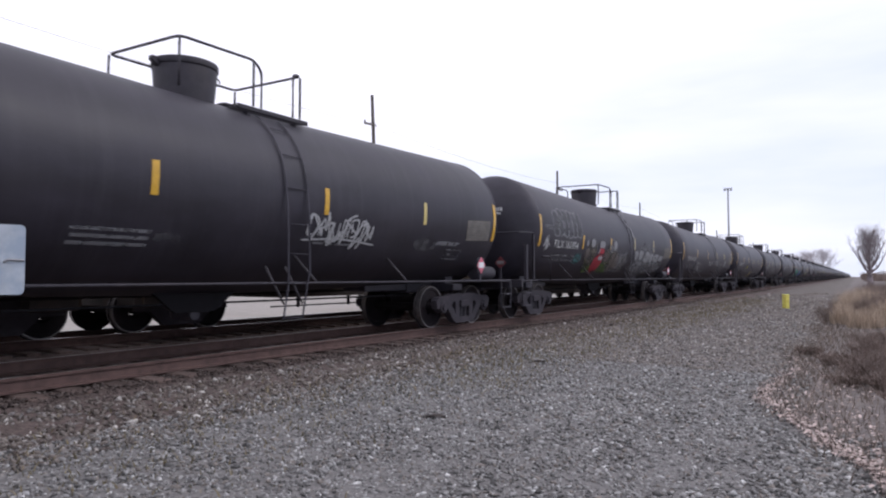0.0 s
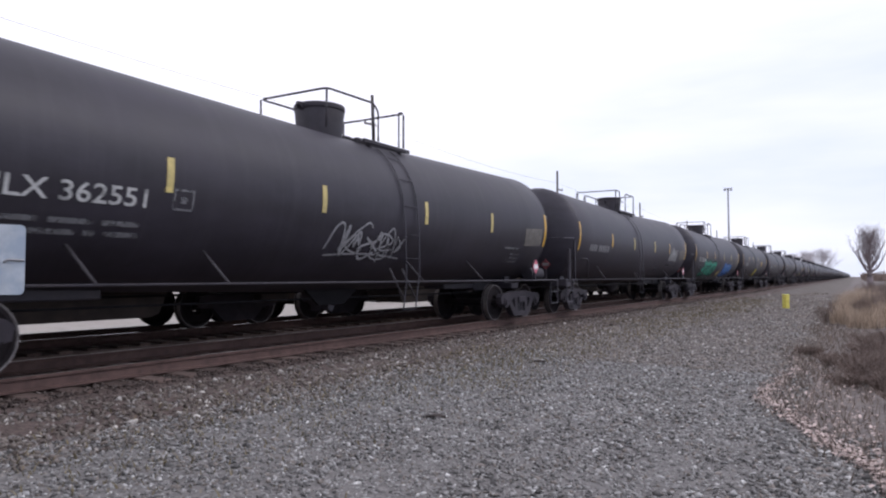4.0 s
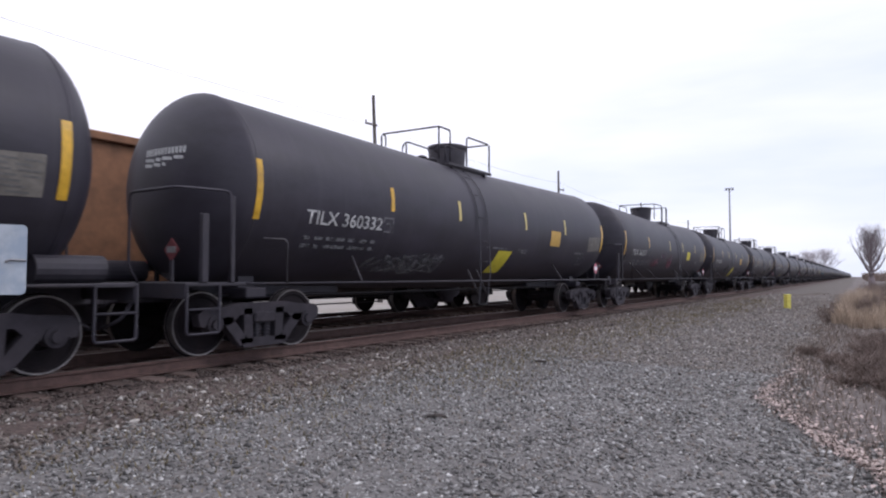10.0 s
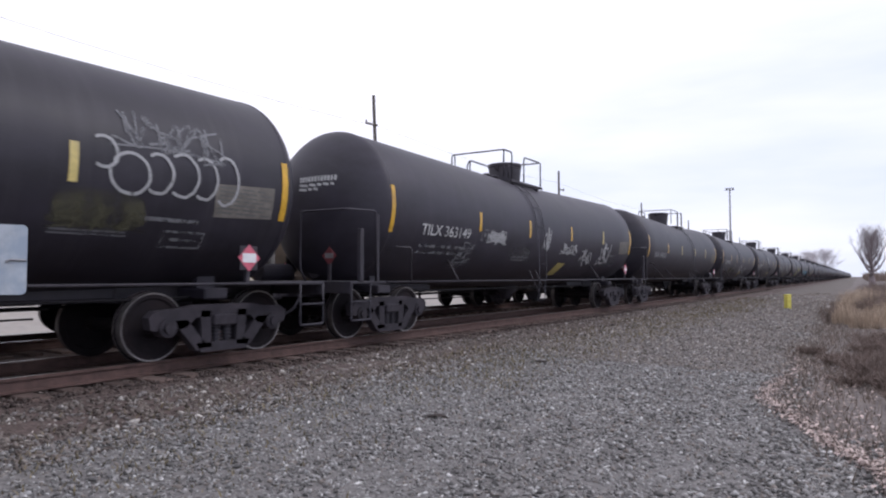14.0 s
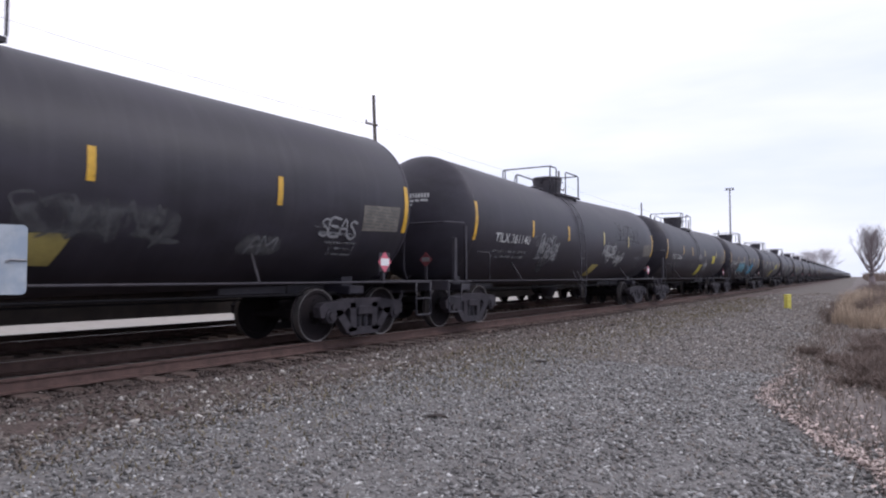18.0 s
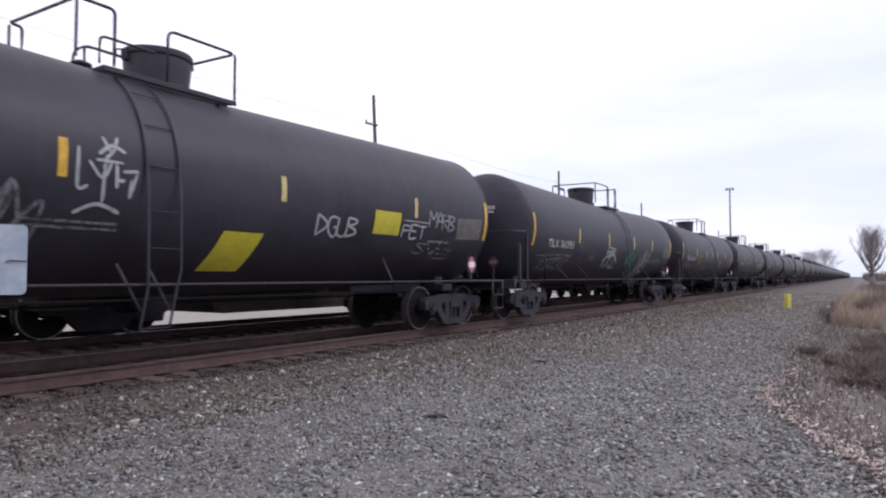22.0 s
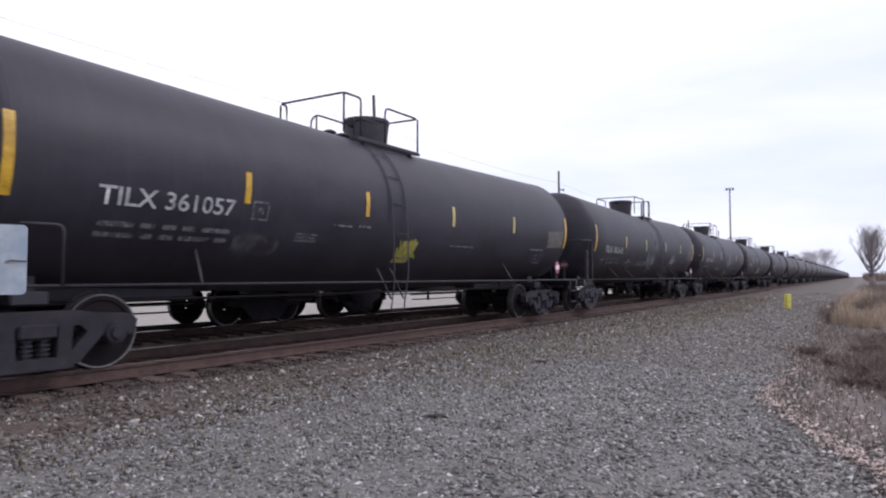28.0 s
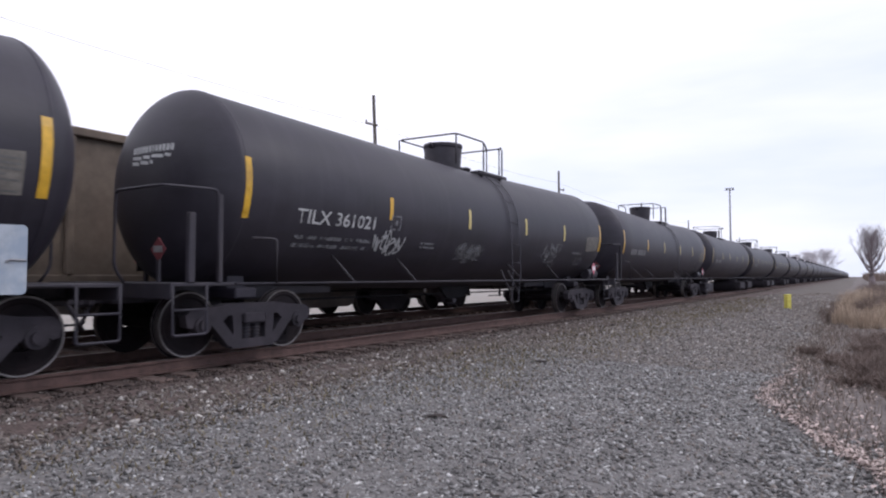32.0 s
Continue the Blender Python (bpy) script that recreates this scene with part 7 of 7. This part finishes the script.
f.piece(-3.71, -1.08, 1.30, 2.22, 4, "cyan", "white", "teal", 0.068)
f.smear(-4.61, -4.00, 1.65, 1.88, "olive")
f.splash(-0.85, 0.22, 1.30, 2.16, "3688988788989877787763", "3322221112222211223334", "dimteal")
f.blob(0.45, 0.77, 1.71, 2.09, "sky", 3.0)
f.splash(1.00, 3.46, 1.27, 2.33, "34677777777776777778998884", "21100000000000000000011122", "sky")
f.drawing(1.42, 1.98, 1.50, 2.14, "077989968362", "dimteal", 0.075)
f.blob(1.40, 1.82, 1.56, 2.10, "silver", 3.2)
f.blob(1.22, 1.78, 1.34, 1.74, "silver", 3.2)
f.pen_tag("CBEAR", 3.55, 5.00, 1.86, 2.22, "silver", 0.060)
f.pen_tag("SZENS", 3.52, 4.95, 1.48, 1.84, "silver", 0.060)
f.smear(3.08, 3.62, 1.30, 1.57, "teal")
f = Flank(21, True)
f.usual()
f.number("TILX 730038")
f.stripes((-7.37, 1.96, 2.83, "a"), (-4.11, 2.19, 2.61, "a"), (-2.06, 2.21, 2.64, "a"), (1.13, 2.25, 2.63, "p"), (4.56, 2.27, 2.65, "p"), (7.34, 1.96, 2.83, "a"))
f.square(-4.07, 1.99)
f.sheet(-0.29, 0.85, 1.21, 1.76, "yellow", 0.3)
f.sheet(3.30, 4.07, 1.90, 2.32, "yellow", 0)
f.scrawl(-6.61, -4.95, 1.24, 1.64, 8, "grey", 0.054)
f.smear(-6.58, -4.94, 1.24, 1.62, "faint")
f.drawing(-1.92, -1.22, 1.86, 2.74, "495769 375877 574641 070323 264456 3676 6663 6474 7595 848295 00214170", "white", 0.050)
f.scrawl(-3.07, -2.37, 1.35, 2.02, 2, "grey", 0.068)
f.bars(-2.45, -1.35, 1.66, 1.76, 2)
f.pen_tag("DGUB", 1.89, 2.86, 1.80, 2.12, "white", 0.055)
f.pen_tag("PET", 4.17, 4.95, 1.88, 2.12, "white", 0.045)
f.drawing(4.17, 5.05, 1.86, 2.20, "0999", "white", 0.03)
f.pen_tag("MARB", 5.05, 6.00, 2.10, 2.42, "silver", 0.050)
f.pen_tag("SV", 4.70, 5.55, 1.60, 1.80, "grey", 0.045, 0.2)
f = Flank(22, False)
f.usual()
f.number("TILX 360993")
f.stripes((-7.37, 1.96, 2.83, "a"), (-4.07, 2.15, 2.60, "a"), (-1.25, 2.19, 2.61, "a"), (1.69, 2.18, 2.64, "p"), (4.26, 2.20, 2.60, "p"), (7.34, 1.96, 2.83, "a"))
f.square(-4.04, 1.94)
f.scrawl(-6.47, -4.75, 1.37, 1.67, 6, "grey", 0.048)
f.bars(-3.00, -2.42, 1.68, 1.80, 3)
f.pen_tag("EBR", -1.32, -0.50, 1.86, 2.13, "white", 0.05)
f.drawing(-1.65, -0.20, 1.42, 1.95, "04589594 1028 4048 3059 5270 6089 7091 1620 2838", "white", 0.05)
f.blob(-1.38, -0.55, 1.69, 2.13, "grey")
f.scrawl(0.91, 2.02, 1.57, 2.03, 4, "teal", 0.058)
f.smear(0.83, 2.11, 1.52, 2.07, "teal")
f.scrawl(2.61, 3.94, 1.17, 2.06, 3, "white", 0.068)
f.bars(3.95, 6.03, 1.72, 1.82, 1)
f.smear(-4.46, -3.74, 1.64, 1.81, "maroon")
f = Flank(23, False)
f.usual()
f.number("TILX 362614")
f.stripes((-7.37, 1.96, 2.83, "a"), (-4.18, 2.17, 2.59, "a"), (-1.55, 2.17, 2.59, "a"), (1.73, 2.21, 2.57, "p"), (4.57, 2.24, 2.62, "p"), (7.34, 1.96, 2.83, "a"))
f.square(-4.10, 1.96)
f.blob(-3.46, -2.82, 1.86, 2.25, "drab")
f.pen_tag("OLT", -3.48, -2.75, 1.84, 2.25, "lime", 0.085)
f.drawing(-3.75, -2.50, 1.80, 2.30, "0833 0333 6588 6495", "olive", 0.05)
f.scrawl(-3.74, -3.51, 1.96, 2.15, 1, "maroon", 0.042)
f.drawing(-0.35, 0.42, 2.18, 2.80, "184562 0818 2736576625 3444 213151 4959 8979 9186 3052 1053", "white", 0.045)
f.drawing(1.10, 1.95, 2.40, 3.20, "0767 3969 6995 937171 3452 2642", "silver", 0.04)
f.drawing(1.60, 1.86, 2.25, 2.72, "995030", "lime", 0.05)
f.pen_tag("PDZK", 2.45, 3.30, 1.72, 2.02, "white", 0.042)
f.drawing(2.80, 3.15, 1.60, 1.80, "094090", "grey", 0.035)
f.scrawl(-1.25, 0.11, 1.67, 1.91, 5, "teal", 0.045)
f.bars(-2.43, -1.30, 1.55, 1.75, 2)
f = Flank(24, False)
f.usual()
f.number("TILX 362504")
f.stripes((-7.37, 1.96, 2.83, "a"), (-4.15, 2.14, 2.57, "a"), (-1.40, 2.14, 2.56, "p"), (1.69, 2.14, 2.58, "p"), (4.57, 2.18, 2.59, "p"), (7.34, 1.96, 2.83, "a"))
f.square(-4.06, 1.94)
f.pen_tag("SDIZNK", -4.05, -3.22, 1.68, 1.84, "silver", 0.050)
f.pen_tag("////K/", -3.35, -2.25, 1.50, 2.12, "grey", 0.06, 0.1)
f.drawing(-3.15, -1.75, 1.62, 2.28, "0758 16576989 5966 7995 6242 64727492 5888", "white", 0.04)
f.pen_tag("PERK", 3.05, 4.05, 1.82, 2.12, "white", 0.042)
f.scrawl(4.51, 5.50, 1.93, 2.29, 5, "white", 0.051)
f.bars(1.52, 2.68, 1.68, 1.72, 1)
f = Flank(25, True)
f.usual()
f.number("TILX 362543")
f.stripes((-7.37, 1.96, 2.83, "a"), (-4.21, 2.21, 2.61, "p"), (-1.64, 2.20, 2.63, "p"), (1.50, 2.17, 2.62, "p"), (4.25, 2.17, 2.62, "p"), (7.34, 1.96, 2.83, "a"))
f.square(-4.11, 1.95)
f.scrawl(-4.57, -2.80, 1.44, 2.21, 4, "faint", 0.068)
f = Flank(26, False)
f.usual()
f.unread()
f.stripes((-7.37, 1.96, 2.83, "a"), (-4.20, 2.17, 2.62, "a"), (-1.50, 2.17, 2.62, "p"), (1.79, 2.17, 2.60, "a"), (4.62, 2.19, 2.61, "a"), (7.34, 1.96, 2.83, "a"))
f.pen_tag("PUTS", 2.86, 3.72, 2.03, 2.78, "silver", 0.055)
f.drawing(2.80, 3.85, 2.05, 3.02, "0818 1910 078846 365788 2725428396 89684999", "white", 0.05)
f.bars(1.76, 2.64, 1.69, 1.71, 1)
f.smear(4.38, 5.22, 1.61, 1.79, "faint")
f.bars(5.16, 5.93, 1.88, 1.91, 1)
f = Flank(27, True)
f.usual()
f.number("TILX 361057", -6.48, -4.57)
f.stripes((-7.42, 1.96, 2.83, "a"), (-4.37, 2.16, 2.60, "a"), (-1.74, 2.18, 2.61, "a"), (1.11, 2.19, 2.61, "p"), (3.96, 2.21, 2.61, "p"), (7.34, 1.96, 2.83, "a"))
f.square(-4.27, 1.94)
f.sheet(-0.87, -0.06, 1.40, 1.81, "ochre", 0.25)
f.scrawl(-0.76, -0.11, 1.42, 1.81, 2, "lime", 0.053)
f.bars(-3.35, -2.87, 1.68, 1.81, 3)
f.bars(-2.56, -2.10, 1.96, 2.00, 1)
f.bars(-1.95, -1.60, 1.98, 2.02, 1)
f.bars(1.10, 2.11, 1.77, 1.80, 1)
f.smear(-4.49, -3.60, 1.38, 1.81, "faint")
f = Flank(28, False)
f.usual()
f.number("TILX 362618")
f.stripes((-7.37, 1.96, 2.83, "a"), (-4.14, 2.17, 2.60, "a"), (-1.43, 2.16, 2.60, "p"), (1.71, 2.21, 2.62, "p"), (4.53, 2.23, 2.63, "p"), (7.34, 1.96, 2.83, "a"))
f.square(-4.09, 1.97)
f.scrawl(-3.97, -2.94, 1.44, 1.83, 4, "grey", 0.053)
f.scrawl(-1.27, -0.06, 1.47, 2.02, 4, "silver", 0.063)
f.scrawl(-0.41, 0.24, 2.21, 2.90, 3, "grey", 0.068)
f.scrawl(2.73, 3.63, 1.69, 2.03, 3, "white", 0.050)
f.bars(-2.33, -1.30, 1.56, 1.75, 3)
f = Flank(29, True)
f.usual()
f.number("TILX 362643")
f.stripes((-7.37, 1.96, 2.83, "a"), (-4.28, 2.16, 2.59, "a"), (-1.77, 2.15, 2.60, "a"), (1.38, 2.21, 2.62, "a"), (4.20, 2.21, 2.63, "p"), (7.34, 1.96, 2.83, "a"))
f.square(-4.18, 1.95)
f.bars(-2.63, -1.63, 1.54, 1.73, 3)
f.pen_tag("+9X/I65", 0.41, 2.25, 1.72, 2.20, "white", 0.050, 0.35, 0.06)
f.pen_tag("+UNDYK", 2.35, 3.60, 1.31, 1.70, "silver", 0.042, 0.1)
f.sheet(0.52, 1.39, 1.19, 1.54, "ochre", 0.3)
f.smear(-0.57, -0.33, 2.09, 2.45, "grey")
f = Flank(30, True)
f.usual()
f.number("TILX 360961")
f.stripes((-7.37, 1.96, 2.83, "a"), (-4.38, 2.17, 2.59, "a"), (-1.75, 2.16, 2.59, "a"), (1.18, 2.20, 2.62, "p"), (4.07, 2.19, 2.62, "p"), (7.34, 1.96, 2.83, "a"))
f.square(-4.27, 1.94)
f.drawing(-0.56, 0.08, 1.94, 3.12, "093878 0935 7884 2836 4756 3747 4858 3656 24456484 54565554 44332221313343 646250 837270 9252 7280", "white", 0.036)
f.sheet(-1.02, -0.02, 1.38, 1.82, "ochre", 0.25)
f.piece(-2.88, -1.30, 1.38, 1.86, 5, "dimteal", "grey", "", 0.050)
f.pen_tag("PEUSK", 0.12, 1.12, 1.50, 1.80, "silver", 0.042, 0.1)
f.pen_tag("OZN", 2.20, 3.45, 1.42, 1.80, "grey", 0.060, 0.25)
f.drawing(1.75, 2.25, 1.15, 1.62, "9958352010", "grey", 0.055)
f.drawing(1.12, 2.45, 1.72, 1.88, "08396793", "grey", 0.040)
f.smear(3.85, 4.40, 1.58, 1.98, "faint")
f.bars(-3.38, -2.86, 1.69, 1.82, 2)
f = Flank(31, False)
f.usual()
f.number("TILX 361021")
f.stripes((-7.37, 1.96, 2.83, "a"), (-4.06, 2.17, 2.58, "a"), (-1.21, 2.18, 2.61, "p"), (1.67, 2.20, 2.62, "p"), (4.25, 2.17, 2.62, "p"), (7.34, 1.96, 2.83, "a"))
f.square(-4.05, 1.99)
f.scrawl(-4.45, -3.57, 1.59, 1.92, 4, "white", 0.050)
f.bars(-2.98, -2.46, 1.70, 1.81, 2)
f.scrawl(-1.50, -0.53, 1.53, 1.85, 5, "grey", 0.050)
f.smear(-1.60, -0.38, 1.51, 1.92, "faint")
f.scrawl(2.98, 4.01, 1.56, 2.02, 3, "grey", 0.058)
f = Flank(32, False)
f.usual()
f.unread()
f.stripes((-7.37, 1.96, 2.83, "a"), (-4.20, 2.17, 2.62, "a"), (-1.50, 2.17, 2.62, "p"), (1.50, 2.17, 2.62, "p"), (4.25, 2.17, 2.62, "p"), (7.34, 1.96, 2.83, "a"))

for n in range(N_NEAR, N_ALL):
    f = Flank(n, n % 3 == 0)
    f.stripes(*[(x, 1.96 if abs(x) > 7 else 2.2, 2.83 if abs(x) > 7 else 2.62, "p") for x in (-7.37, -4.2, -1.5, 1.5, 4.25, 7.34)])
    if n < 45:
        f.unread()
        if n % 2:
            f.scrawl(-1.0 + n % 5, 0.8 + n % 5, 1.5, 1.9, 5, "grey", 0.04)


# ---------------------------------------------------------------- motion


def roll_rows(distance):
    """Turns of a wheel that rolls along -x by distance(t)."""
    rows = []
    k = 0
    while k <= SECONDS * FPS:
        t = k / FPS
        rows.append((t, Matrix.Rotation(-distance(t) / WHEEL_R, 4, "Y")))
        k += 1
    return rows


def wheels_of(car):
    return [o for o in car.children_recursive if o.name.split(".")[0] == "wheelset"]


def spin(cars, distance, sense=1):
    """Key one wheelset and let its mates follow the same action; on a car turned end for end they turn the other way."""
    first = None
    for car in cars:
        for w in wheels_of(car):
            if first is None:
                walk(w, roll_rows(lambda t: sense * distance(t)))
                first = w
            else:
                w.rotation_mode = "QUATERNION"
                w.animation_data_create()
                w.animation_data.action = first.animation_data.action
                w.animation_data.action_slot = first.animation_data.action_slot


def motions():
    times = [float(t) for t in range(0, 33)]
    for n, car in enumerate(tank_cars):
        turn = 180 if n in TURNED or (n >= N_NEAR and n % 3 == 0) else 0
        walk(car, [(t, pose(tank_x(n, t), TRACK_Y, 0, 0, 0, turn)) for t in times])
    for m, car in hopper_cars:
        walk(car, [(t, Matrix.Translation((hopper_x(m, t), TRACK2_Y, 0))) for t in (0.0, 8.0, 16.0, 24.0, 32.0)])
    run = [c for n, c in enumerate(tank_cars) if n not in TURNED]
    back = [c for n, c in enumerate(tank_cars) if n in TURNED]
    spin(run, lambda t: tank_x(0, 0.0) - tank_x(0, t))
    spin(back, lambda t: tank_x(0, 0.0) - tank_x(0, t), -1)
    spin([c for _, c in hopper_cars], lambda t: 13.37 * t)


motions()
